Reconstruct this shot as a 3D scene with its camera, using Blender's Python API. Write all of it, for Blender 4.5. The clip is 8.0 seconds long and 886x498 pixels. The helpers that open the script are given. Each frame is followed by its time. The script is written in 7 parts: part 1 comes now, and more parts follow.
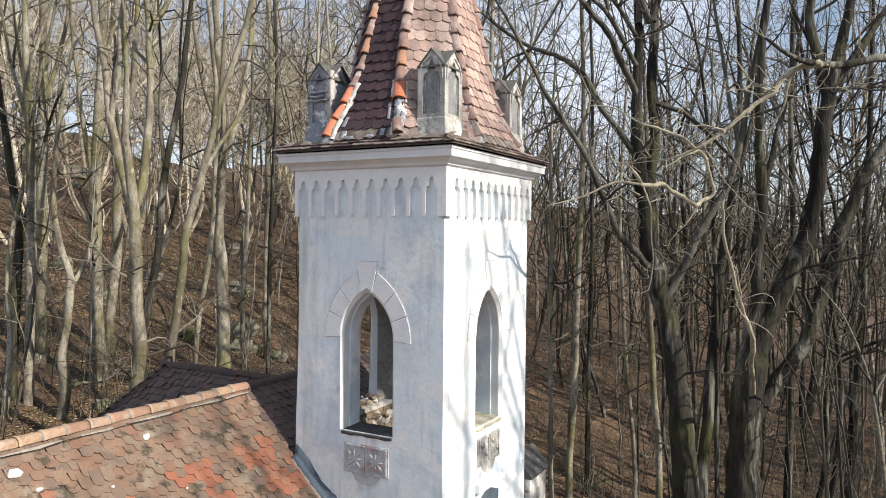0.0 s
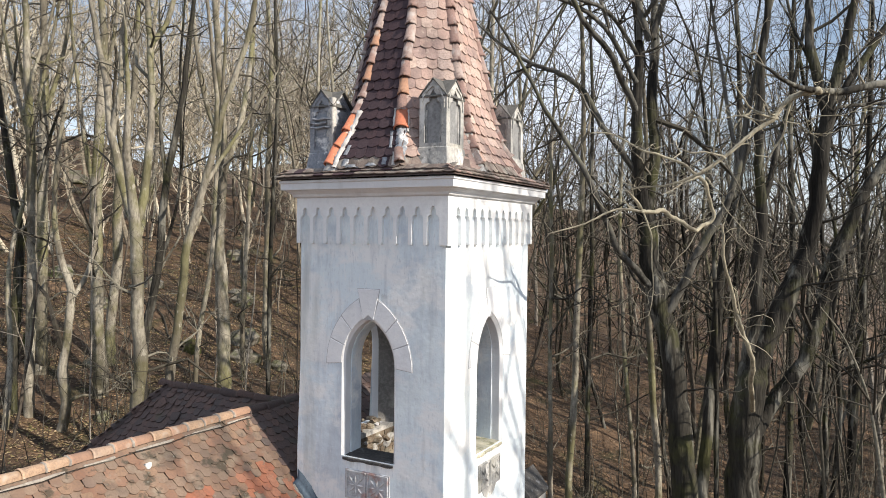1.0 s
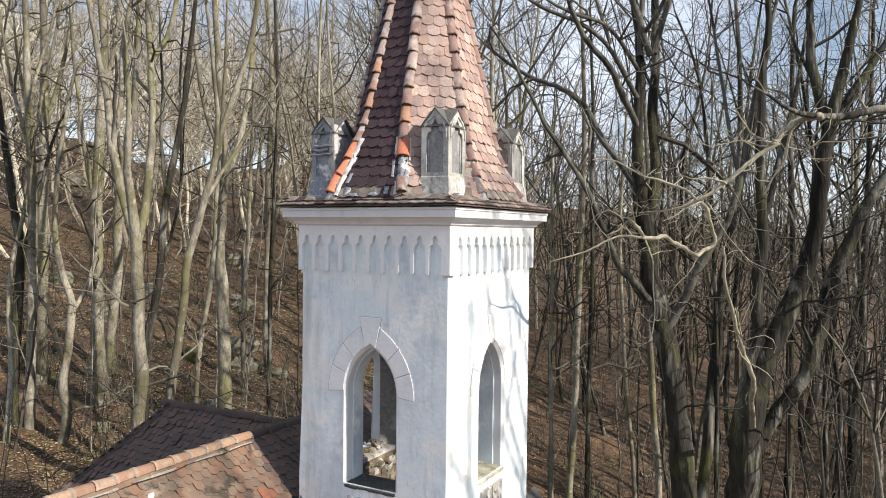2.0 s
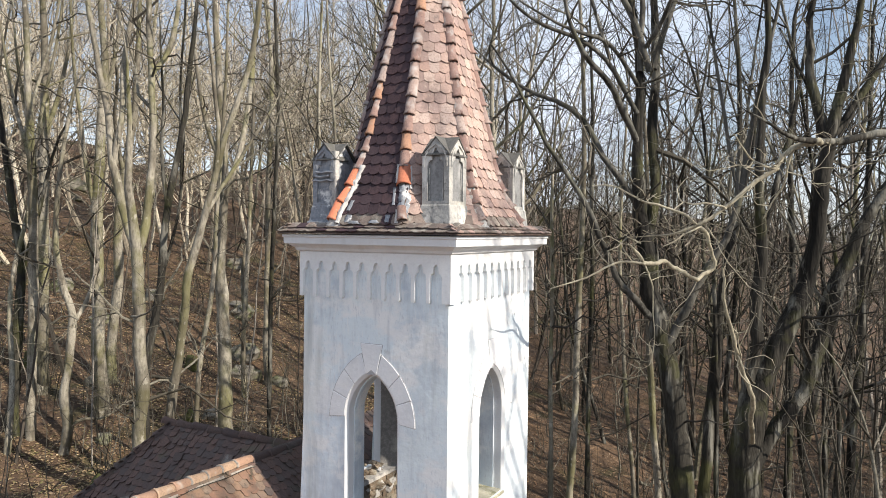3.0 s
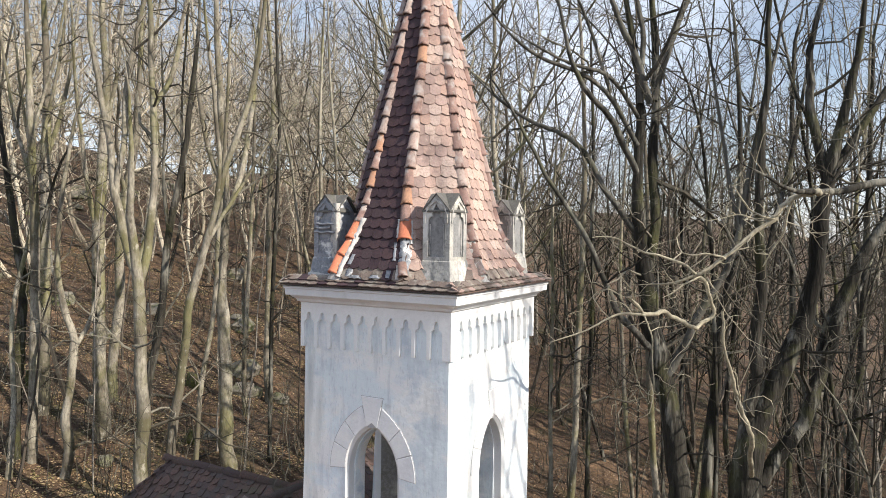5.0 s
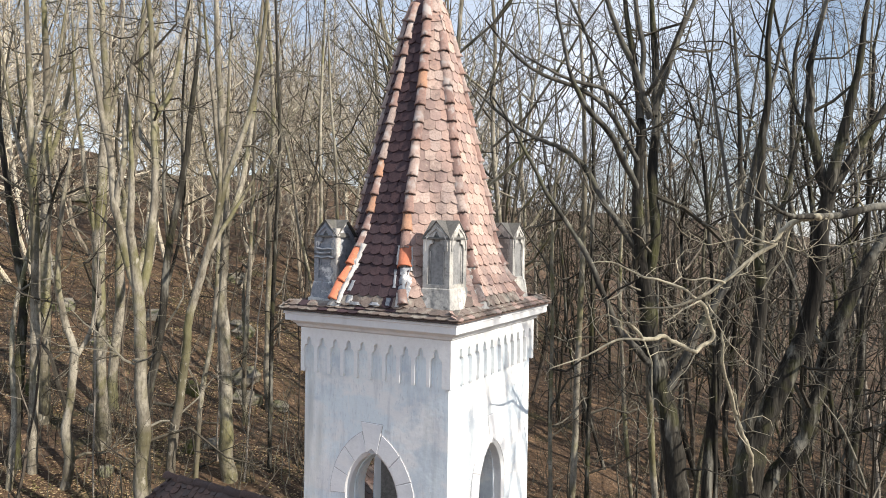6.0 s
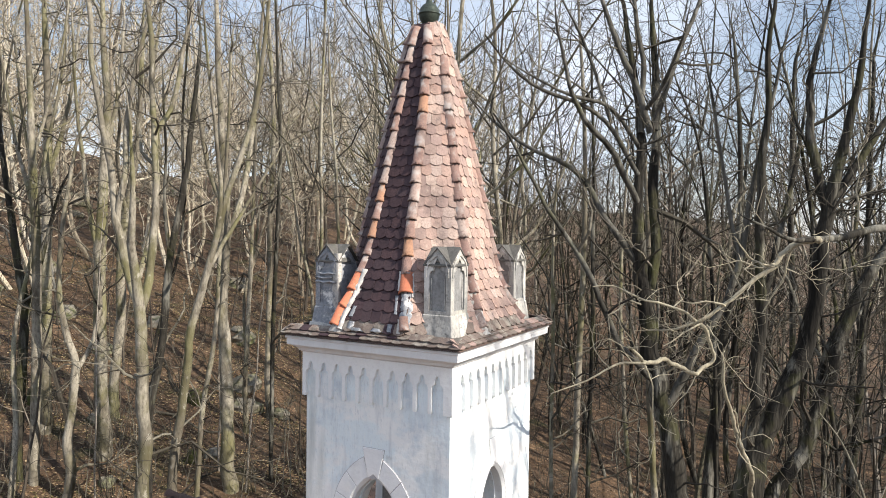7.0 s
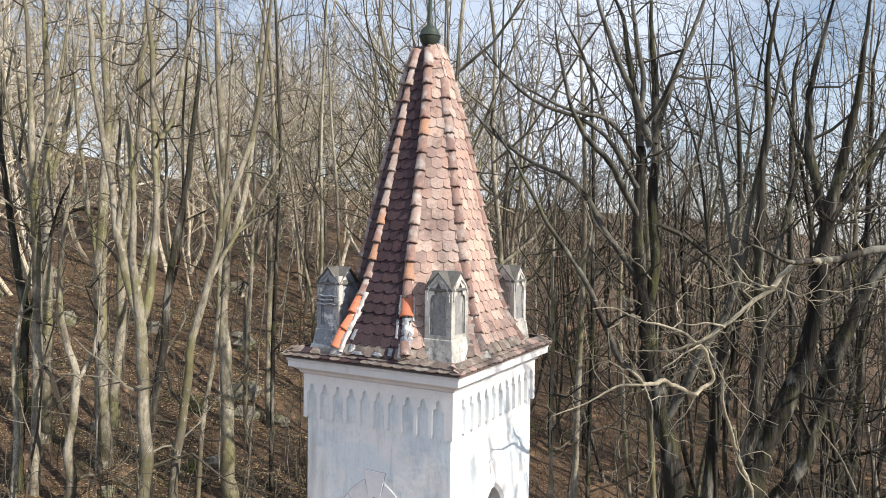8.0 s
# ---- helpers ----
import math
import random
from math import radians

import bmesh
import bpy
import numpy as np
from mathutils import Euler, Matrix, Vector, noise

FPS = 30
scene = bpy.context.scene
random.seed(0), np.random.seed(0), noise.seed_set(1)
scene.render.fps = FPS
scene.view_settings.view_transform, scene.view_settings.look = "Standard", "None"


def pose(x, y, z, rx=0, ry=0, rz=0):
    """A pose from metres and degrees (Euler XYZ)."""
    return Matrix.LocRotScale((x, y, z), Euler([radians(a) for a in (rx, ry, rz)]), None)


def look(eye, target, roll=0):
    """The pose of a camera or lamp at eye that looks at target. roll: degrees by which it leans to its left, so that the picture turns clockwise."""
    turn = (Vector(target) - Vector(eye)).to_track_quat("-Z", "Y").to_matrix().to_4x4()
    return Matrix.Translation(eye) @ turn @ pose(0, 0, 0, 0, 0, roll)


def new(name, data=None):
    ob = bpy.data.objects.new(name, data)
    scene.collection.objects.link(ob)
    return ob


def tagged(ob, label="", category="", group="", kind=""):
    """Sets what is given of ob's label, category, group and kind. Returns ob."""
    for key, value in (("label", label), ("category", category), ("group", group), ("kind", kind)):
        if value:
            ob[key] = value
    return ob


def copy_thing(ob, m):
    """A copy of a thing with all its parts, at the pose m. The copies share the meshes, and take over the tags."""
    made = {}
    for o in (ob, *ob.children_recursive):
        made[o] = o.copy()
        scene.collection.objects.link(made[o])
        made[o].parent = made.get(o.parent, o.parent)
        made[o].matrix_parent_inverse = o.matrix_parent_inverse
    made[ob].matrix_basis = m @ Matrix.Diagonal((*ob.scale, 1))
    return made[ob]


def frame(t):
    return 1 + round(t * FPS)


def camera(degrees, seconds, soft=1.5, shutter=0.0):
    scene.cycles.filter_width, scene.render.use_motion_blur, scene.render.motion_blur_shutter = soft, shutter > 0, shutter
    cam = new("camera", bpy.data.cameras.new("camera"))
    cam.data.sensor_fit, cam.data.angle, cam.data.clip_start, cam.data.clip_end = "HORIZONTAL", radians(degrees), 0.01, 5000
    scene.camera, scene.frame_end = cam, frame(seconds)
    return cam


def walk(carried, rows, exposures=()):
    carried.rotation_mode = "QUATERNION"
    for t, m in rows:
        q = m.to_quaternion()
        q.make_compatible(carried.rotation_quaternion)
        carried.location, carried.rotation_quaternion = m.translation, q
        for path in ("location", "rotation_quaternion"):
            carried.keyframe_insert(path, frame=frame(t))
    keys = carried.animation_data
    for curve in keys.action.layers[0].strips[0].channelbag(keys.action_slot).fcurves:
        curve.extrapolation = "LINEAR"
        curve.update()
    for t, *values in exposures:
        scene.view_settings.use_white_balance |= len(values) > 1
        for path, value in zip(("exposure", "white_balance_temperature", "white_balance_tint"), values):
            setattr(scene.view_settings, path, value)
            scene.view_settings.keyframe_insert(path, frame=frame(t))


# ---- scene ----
cam = camera(62.5, 8.0, 0.95)
PATH = [
    (0, (4.478, -8.193, 7.786), (3.514, -6.441, 7.742), 0.5),
    (0.5, (4.463, -8.197, 7.966), (3.5, -6.445, 7.923), 0.5),
    (1, (4.465, -8.239, 8.151), (3.503, -6.486, 8.11), 0.6),
    (1.5, (4.435, -8.245, 8.359), (3.474, -6.492, 8.315), 0.6),
    (3, (4.431, -8.29, 8.956), (3.471, -6.536, 8.906), 0.6),
    (3.5, (4.439, -8.304, 9.132), (3.477, -6.551, 9.084), 0.7),
    (4, (4.432, -8.299, 9.325), (3.47, -6.546, 9.276), 0.7),
    (4.5, (4.44, -8.31, 9.517), (3.478, -6.557, 9.467), 0.7),
    (6, (4.443, -8.327, 10.088), (3.481, -6.574, 10.034), 0.8),
    (6.5, (4.435, -8.312, 10.278), (3.472, -6.56, 10.222), 0.8),
    (7, (4.433, -8.346, 10.46), (3.471, -6.594, 10.403), 0.7),
    (7.5, (4.434, -8.368, 10.642), (3.471, -6.615, 10.584), 0.7),
    (8, (4.432, -8.385, 10.8), (3.471, -6.632, 10.741), 0.7),
]
walk(cam, [(t, look(eye, target, roll)) for t, eye, target, roll in PATH], exposures=[(0, 0.53), (2, 0.58), (5, 0.64), (8, 0.66)])

# ---- light ----
SUN_EL, SUN_AZ = 34.0, -2.0          # degrees: height, and turn from +x towards +y
to_sun = Vector((math.cos(radians(SUN_EL)) * math.cos(radians(SUN_AZ)),
                 math.cos(radians(SUN_EL)) * math.sin(radians(SUN_AZ)), math.sin(radians(SUN_EL))))
sun_data = bpy.data.lights.new("sun", "SUN")
sun_data.energy, sun_data.angle, sun_data.color = 5.0, radians(0.55), (1.0, 0.90, 0.77)
sun = new("sun", sun_data)
sun.matrix_world = look(to_sun * 60, (0, 0, 0))

world = bpy.data.worlds.new("sky")
world.use_nodes = True
scene.world = world
wt = world.node_tree
sky = wt.nodes.new("ShaderNodeTexSky")
sky.sky_type, sky.sun_disc = "NISHITA", False
sky.sun_elevation, sky.sun_rotation = radians(SUN_EL), radians(90 - SUN_AZ)
sky.air_density, sky.dust_density, sky.ozone_density = 1.0, 0.3, 1.2
# thin broken cloud all over the sky
tc = wt.nodes.new("ShaderNodeTexCoord")
cl = wt.nodes.new("ShaderNodeTexNoise")
cl.inputs["Scale"].default_value, cl.inputs["Detail"].default_value = 2.6, 6.0
wt.links.new(tc.outputs["Generated"], cl.inputs["Vector"])
cr = wt.nodes.new("ShaderNodeValToRGB")
cr.color_ramp.elements[0].position, cr.color_ramp.elements[1].position = 0.25, 0.70
wt.links.new(cl.outputs["Fac"], cr.inputs["Fac"])
mx = wt.nodes.new("ShaderNodeMix")
mx.data_type = "RGBA"
mx.inputs["B"].default_value = (7.7, 8.4, 9.7, 1)
wt.links.new(cr.outputs["Color"], mx.inputs["Factor"])
wt.links.new(sky.outputs["Color"], mx.inputs["A"])
wt.nodes["Background"].inputs["Strength"].default_value = 0.082
wt.links.new(mx.outputs["Result"], wt.nodes["Background"].inputs["Color"])

# ---- materials ----


def ramp(nt, fac, lo, hi):
    m = nt.nodes.new("ShaderNodeMapRange")
    m.inputs["From Min"].default_value, m.inputs["From Max"].default_value = lo, hi
    nt.links.new(fac, m.inputs["Value"])
    return m.outputs["Result"]


def mixed(nt, fac, a, b, blend="MIX"):
    m = nt.nodes.new("ShaderNodeMix")
    m.data_type, m.blend_type = "RGBA", blend
    for key, v in (("Factor", fac), ("A", a), ("B", b)):
        if isinstance(v, (int, float)):
            m.inputs[key].default_value = v
        elif isinstance(v, tuple):
            m.inputs[key].default_value = (*v, 1)
        else:
            nt.links.new(v, m.inputs[key])
    return m.outputs["Result"]


def noise_at(nt, pos, scale, detail=6.0, rough=0.6, stretch=None, kind="ShaderNodeTexNoise"):
    if stretch:
        mp = nt.nodes.new("ShaderNodeMapping")
        mp.inputs["Scale"].default_value = stretch
        nt.links.new(pos, mp.inputs["Vector"])
        pos = mp.outputs["Vector"]
    n = nt.nodes.new(kind)
    n.inputs["Scale"].default_value = scale
    n.inputs["Detail"].default_value = detail
    n.inputs["Roughness"].default_value = rough
    nt.links.new(pos, n.inputs["Vector"])
    return n.outputs["Fac"]


def surface(name, cols, scale=2.0, fine=30.0, rough=0.85, bump=0.3, stains=(), pieces=(), stretch=None, metal=0.0,
            piece_mix=0.8, dist=0.01):
    """A weathered surface: two base colours mixed broadly, a third finely; stains (colour, scale, from, to, amount, stretch);
    pieces: colours that whole pieces take by chance."""
    mat = bpy.data.materials.new(name)
    mat.use_nodes = True
    nt = mat.node_tree
    bsdf = nt.nodes["Principled BSDF"]
    geo = nt.nodes.new("ShaderNodeNewGeometry")
    pos = geo.outputs["Position"]
    broad = noise_at(nt, pos, scale, 5, 0.55, stretch)
    grain = noise_at(nt, pos, fine, 8, 0.65, stretch)
    col = mixed(nt, ramp(nt, broad, 0.35, 0.65), cols[0], cols[1])
    if pieces:
        info = nt.nodes.new("ShaderNodeObjectInfo")
        add = nt.nodes.new("ShaderNodeMath")
        add.operation = "ADD"
        nt.links.new(info.outputs["Random"], add.inputs[0])
        nt.links.new(geo.outputs["Random Per Island"], add.inputs[1])
        fr = nt.nodes.new("ShaderNodeMath")
        fr.operation = "FRACT"
        nt.links.new(add.outputs[0], fr.inputs[0])
        cr = nt.nodes.new("ShaderNodeValToRGB")
        cr.color_ramp.interpolation = "CONSTANT"
        els = cr.color_ramp.elements
        for i, c in enumerate(pieces):
            e = els[i] if i < 2 else els.new(i / len(pieces))
            e.position, e.color = i / len(pieces), (*c, 1)
        nt.links.new(fr.outputs[0], cr.inputs["Fac"])
        col = mixed(nt, piece_mix, col, cr.outputs["Color"])
    col = mixed(nt, ramp(nt, grain, 0.45, 0.75), col, cols[2])
    for c, s, lo, hi, amount, st in stains:
        f = ramp(nt, noise_at(nt, pos, s, 7, 0.62, st), lo, hi)
        m = nt.nodes.new("ShaderNodeMath")
        m.operation = "MULTIPLY"
        m.inputs[1].default_value = amount
        nt.links.new(f, m.inputs[0])
        col = mixed(nt, m.outputs[0], col, c)
    nt.links.new(col, bsdf.inputs["Base Color"])
    r = nt.nodes.new("ShaderNodeMapRange")
    r.inputs["To Min"].default_value, r.inputs["To Max"].default_value = max(0.05, rough - 0.12), min(1.0, rough + 0.1)
    nt.links.new(grain, r.inputs["Value"])
    nt.links.new(r.outputs["Result"], bsdf.inputs["Roughness"])
    bsdf.inputs["Metallic"].default_value = metal
    bsdf.inputs["Specular IOR Level"].default_value = 0.3
    bp = nt.nodes.new("ShaderNodeBump")
    bp.inputs["Strength"].default_value, bp.inputs["Distance"].default_value = bump, dist
    both = nt.nodes.new("ShaderNodeMath")
    both.operation = "ADD"
    relief = noise_at(nt, pos, fine * 0.8, 2.0, 0.45, stretch)
    nt.links.new(broad, both.inputs[0])
    nt.links.new(relief, both.inputs[1])
    nt.links.new(both.outputs[0], bp.inputs["Height"])
    nt.links.new(bp.outputs["Normal"], bsdf.inputs["Normal"])
    return mat


PLASTER = surface("lime_plaster", ((0.80, 0.87, 0.88), (0.71, 0.80, 0.87), (0.74, 0.82, 0.88)), 0.7, 22, 0.9, 0.3,
                  stains=(((0.40, 0.455, 0.54), 0.85, 0.50, 0.64, 0.62, (1, 1, 0.9)),
                          ((0.87, 0.88, 0.88), 1.05, 0.49, 0.58, 0.92, (1, 1, 1.4)),
                          ((0.42, 0.46, 0.52), 11.0, 0.53, 0.74, 0.5, (1, 1, 0.12)),
                          ((0.86, 0.88, 0.88), 26.0, 0.55, 0.68, 0.5, (1, 1, 0.14)),
                          ((0.27, 0.285, 0.30), 2.6, 0.65, 0.73, 0.55, (1, 1, 0.7)),
                          ((0.43, 0.46, 0.44), 2.4, 0.54, 0.70, 0.55, (1, 1, 0.10)),
                          ((0.50, 0.54, 0.60), 40.0, 0.56, 0.68, 0.5, (1, 1, 0.3))))
# frieze plaster made paler to hold light bounced onto the upper wall
BRIGHT_PLASTER = surface("bright_plaster", ((0.865, 0.88, 0.88), (0.803, 0.824, 0.841), (0.762, 0.772, 0.785)), 1.2, 24, 0.9, 0.3,
                    stains=(((0.515, 0.536, 0.561), 3.0, 0.58, 0.72, 0.5, (1, 1, 0.5)), ((0.433, 0.412, 0.388), 5.0, 0.66, 0.74, 0.5, (1, 1, 0.6))))
VOUSSOIR = surface("smooth_plaster", ((0.83, 0.84, 0.855), (0.75, 0.77, 0.80), (0.72, 0.735, 0.76)), 2.0, 26, 0.9, 0.25,
                   stains=(((0.50, 0.52, 0.55), 2.2, 0.54, 0.70, 0.45, None), ((0.86, 0.86, 0.85), 3.0, 0.56, 0.66, 0.5, None)))
JOINT = surface("joint_mortar", ((0.459, 0.466, 0.486), (0.338, 0.344, 0.365), (0.567, 0.567, 0.581)), 6.0, 30, 0.95, 0.4)
# dark lining plaster: the belfry's indoor shade put into the colour
SHADED_PLASTER = surface("shaded_plaster", ((0.3, 0.292, 0.285), (0.195, 0.188, 0.18), (0.42, 0.405, 0.39)), 2.0, 20, 0.95, 0.6,
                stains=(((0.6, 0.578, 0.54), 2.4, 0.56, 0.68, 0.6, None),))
TRIM = surface("moulding_plaster", ((0.795, 0.809, 0.827), (0.693, 0.714, 0.739), (0.713, 0.724, 0.739)), 1.5, 30, 0.9, 0.25,
               stains=(((0.427, 0.42, 0.419), 3.0, 0.55, 0.8, 0.45, (1, 1, 0.4)),))
STONE = surface("weathered_stone", ((0.50, 0.49, 0.46), (0.36, 0.36, 0.35), (0.25, 0.25, 0.245)), 3.0, 20, 0.92, 0.7,
                stains=(((0.74, 0.725, 0.69), 4.0, 0.52, 0.62, 0.85, (1, 1, 0.5)), ((0.16, 0.17, 0.178), 4.0, 0.52, 0.64, 0.8, (1, 1, 0.35)),
                        ((0.075, 0.08, 0.076), 9.0, 0.57, 0.68, 0.75, None), ((0.30, 0.285, 0.22), 2.2, 0.56, 0.68, 0.5, None)))
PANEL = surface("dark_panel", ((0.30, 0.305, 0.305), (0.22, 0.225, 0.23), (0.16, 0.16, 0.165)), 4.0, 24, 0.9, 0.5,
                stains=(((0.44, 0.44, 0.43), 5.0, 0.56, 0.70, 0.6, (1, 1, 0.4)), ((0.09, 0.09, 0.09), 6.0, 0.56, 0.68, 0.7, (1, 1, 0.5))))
CAP = surface("cap_stone", ((0.137, 0.133, 0.126), (0.0952, 0.0953, 0.094), (0.068, 0.0697, 0.0633)), 4.0, 26, 0.92, 0.5,
              stains=(((0.231, 0.221, 0.208), 7.0, 0.55, 0.75, 0.6, None), ((0.0882, 0.0953, 0.0505), 3.0, 0.55, 0.7, 0.5, None)))
MORTAR = surface("patch_mortar", ((0.569, 0.551, 0.523), (0.422, 0.414, 0.395), (0.33, 0.32, 0.312)), 6.0, 30, 0.95, 0.6,
                 stains=(((0.166, 0.166, 0.175), 6.0, 0.54, 0.66, 0.75, None),))
WHITE_MORTAR = surface("fresh_mortar", ((0.607, 0.599, 0.582), (0.508, 0.5, 0.492), (0.41, 0.402, 0.394)), 6.0, 30, 0.95, 0.6,
                       stains=(((0.246, 0.246, 0.254), 6.0, 0.58, 0.70, 0.6, None),))
BLACK_STONE = surface("black_stone", ((0.07, 0.068, 0.066), (0.045, 0.044, 0.044), (0.12, 0.115, 0.11)), 6.0, 26, 0.95, 0.8,
               stains=(((0.30, 0.31, 0.33), 7.0, 0.60, 0.70, 0.6, None),))
MOSSY_SILL = surface("mossy_sill", ((0.46, 0.44, 0.34), (0.36, 0.35, 0.25), (0.55, 0.54, 0.48)), 5.0, 26, 0.95, 0.6,
                     stains=(((0.17, 0.175, 0.10), 5.0, 0.54, 0.66, 0.7, None),))
RIDGE_TILE = surface("ridge_clay", ((0.44, 0.29, 0.20), (0.34, 0.215, 0.15), (0.25, 0.165, 0.125)), 6.0, 40, 0.85, 0.3,
                     stains=(((0.50, 0.46, 0.41), 5.0, 0.56, 0.68, 0.6, None), ((0.13, 0.10, 0.085), 4.0, 0.57, 0.70, 0.6, None)),
                     pieces=((0.46, 0.31, 0.21), (0.38, 0.23, 0.16), (0.42, 0.33, 0.26), (0.33, 0.20, 0.145), (0.48, 0.35, 0.24)), piece_mix=0.6)
RIDGE_MORTAR = surface("ridge_mortar", ((0.34, 0.31, 0.27), (0.24, 0.215, 0.19), (0.17, 0.15, 0.135)), 6.0, 30, 0.95, 0.6,
                       stains=(((0.48, 0.46, 0.42), 5.0, 0.60, 0.70, 0.7, None),))
GREY_MORTAR = surface("grey_mortar", ((0.288, 0.312, 0.35), (0.163, 0.181, 0.213), (0.413, 0.419, 0.438)), 5.0, 24, 0.95, 0.7,
                      stains=(((0.8, 0.8, 0.787), 5.0, 0.56, 0.64, 0.85, None), ((0.0875, 0.0875, 0.0938), 6.0, 0.57, 0.66, 0.8, None)))
SPIRE_TILE = surface("spire_clay", ((0.457, 0.323, 0.273), (0.33, 0.233, 0.203), (0.249, 0.185, 0.167)), 5.0, 40, 0.85, 0.35,
                     stains=(((0.138, 0.104, 0.0995), 2.2, 0.52, 0.66, 0.65, (1, 1, 0.7)), ((0.572, 0.502, 0.423), 12, 0.58, 0.74, 0.45, None),
                             ((0.114, 0.0917, 0.0868), 9.0, 0.58, 0.72, 0.6, None)),
                     pieces=((0.424, 0.305, 0.266), (0.285, 0.207, 0.193), (0.504, 0.379, 0.327), (0.228, 0.172, 0.162), (0.413, 0.275, 0.229),
                             (0.352, 0.261, 0.244), (0.483, 0.392, 0.355), (0.308, 0.233, 0.208), (0.538, 0.428, 0.373), (0.379, 0.269, 0.235)), piece_mix=0.7)
# darker copy of the spire clay: shade on the front faces put into colour
SHADED_TILE = surface("shaded_spire_clay", ((0.0735, 0.0441, 0.0504), (0.0523, 0.0327, 0.0395), (0.0348, 0.0244, 0.0299)), 5.0, 40, 0.88, 0.35,
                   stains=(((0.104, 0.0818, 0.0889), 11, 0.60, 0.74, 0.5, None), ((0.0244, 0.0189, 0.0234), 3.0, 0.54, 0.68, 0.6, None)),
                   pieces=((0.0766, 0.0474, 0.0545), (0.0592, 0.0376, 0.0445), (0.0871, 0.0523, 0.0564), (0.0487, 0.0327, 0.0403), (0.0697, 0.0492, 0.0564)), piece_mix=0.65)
LICHEN_TILE = surface("lichen_clay", ((0.221, 0.184, 0.159), (0.158, 0.125, 0.11), (0.118, 0.0941, 0.0857)), 5.0, 40, 0.9, 0.4,
                      stains=(((0.339, 0.329, 0.294), 6.0, 0.52, 0.66, 0.7, None), ((0.0662, 0.0627, 0.0571), 4.0, 0.54, 0.68, 0.7, None)),
                      pieces=((0.236, 0.188, 0.163), (0.162, 0.129, 0.118), (0.265, 0.235, 0.204), (0.132, 0.102, 0.0938)), piece_mix=0.55)
NAVE_TILE = surface("nave_clay", ((0.257, 0.157, 0.107), (0.18, 0.108, 0.0773), (0.143, 0.0986, 0.0773)), 4.0, 40, 0.88, 0.35,
                    stains=(((0.0773, 0.0612, 0.0523), 1.5, 0.52, 0.62, 0.6, None), ((0.27, 0.244, 0.194), 2.3, 0.55, 0.68, 0.5, None),
                            ((0.0485, 0.0443, 0.0335), 4.5, 0.56, 0.64, 0.85, None), ((0.323, 0.319, 0.282), 9.0, 0.66, 0.74, 0.6, None)),
                    pieces=((0.194, 0.128, 0.0898), (0.16, 0.116, 0.0869), (0.141, 0.111, 0.0933), (0.217, 0.145, 0.0986), (0.185, 0.103, 0.0706),
                            (0.167, 0.135, 0.107), (0.191, 0.113, 0.0787), (0.152, 0.107, 0.0817), (0.194, 0.15, 0.115), (0.13, 0.107, 0.0869), (0.18, 0.137, 0.107)), piece_mix=0.75)
# dark clay that carries the tower's shade on the wing and beside it
DARK_TILE = surface("shade_dark_clay", ((0.128, 0.085, 0.0723), (0.0935, 0.0723, 0.068), (0.068, 0.0553, 0.051)), 4.0, 40, 0.85, 0.35,
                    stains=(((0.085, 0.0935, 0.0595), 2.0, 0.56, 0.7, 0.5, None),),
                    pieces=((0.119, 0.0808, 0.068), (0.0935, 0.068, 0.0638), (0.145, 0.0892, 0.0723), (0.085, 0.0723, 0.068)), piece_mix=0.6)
HIP_TILE = surface("hip_clay", ((0.324, 0.226, 0.194), (0.239, 0.159, 0.137), (0.161, 0.108, 0.0974)), 6.0, 40, 0.85, 0.3,
                   stains=(((0.431, 0.404, 0.388), 5.0, 0.52, 0.64, 0.75, None), ((0.108, 0.0737, 0.0686), 4.0, 0.55, 0.68, 0.7, None)),
                   pieces=((0.301, 0.194, 0.161), (0.216, 0.136, 0.121), (0.354, 0.28, 0.251), (0.27, 0.171, 0.146), (0.185, 0.12, 0.108),
                           (0.385, 0.327, 0.298), (0.308, 0.241, 0.218)), piece_mix=0.65)
ORANGE_TILE = surface("orange_clay", ((0.295, 0.123, 0.0738), (0.242, 0.0951, 0.0582), (0.187, 0.0902, 0.0661)), 5.0, 40, 0.82, 0.3,
                      stains=(((0.0943, 0.0654, 0.0544), 4.0, 0.56, 0.7, 0.6, None),),
                      pieces=((0.308, 0.131, 0.0777), (0.254, 0.102, 0.0622), (0.281, 0.146, 0.0976)), piece_mix=0.6)
NEW_TILE = surface("new_orange_clay", ((0.59, 0.216, 0.119), (0.476, 0.165, 0.0954), (0.407, 0.15, 0.0954)), 7.0, 40, 0.8, 0.2,
                   stains=(((0.678, 0.542, 0.458), 8.0, 0.60, 0.70, 0.6, None),))
COPPER = surface("dark_copper", ((0.05, 0.07, 0.06), (0.07, 0.085, 0.07), (0.035, 0.04, 0.035)), 6.0, 40, 0.5, 0.2, metal=0.5)
LEAD = surface("lead_sheet", ((0.0644, 0.0897, 0.122), (0.0891, 0.122, 0.158), (0.0446, 0.0605, 0.0825)), 5.0, 30, 0.65, 0.3,
               stains=(((0.223, 0.26, 0.29), 6.0, 0.62, 0.72, 0.5, None),))
BRICK = surface("broken_brick", ((0.209, 0.159, 0.116), (0.139, 0.103, 0.0747), (0.267, 0.242, 0.188)), 7.0, 22, 0.95, 0.9,
                stains=(((0.326, 0.307, 0.249), 4.0, 0.48, 0.62, 0.75, None), ((0.0581, 0.0502, 0.0387), 6.0, 0.56, 0.68, 0.8, None)), dist=0.02)
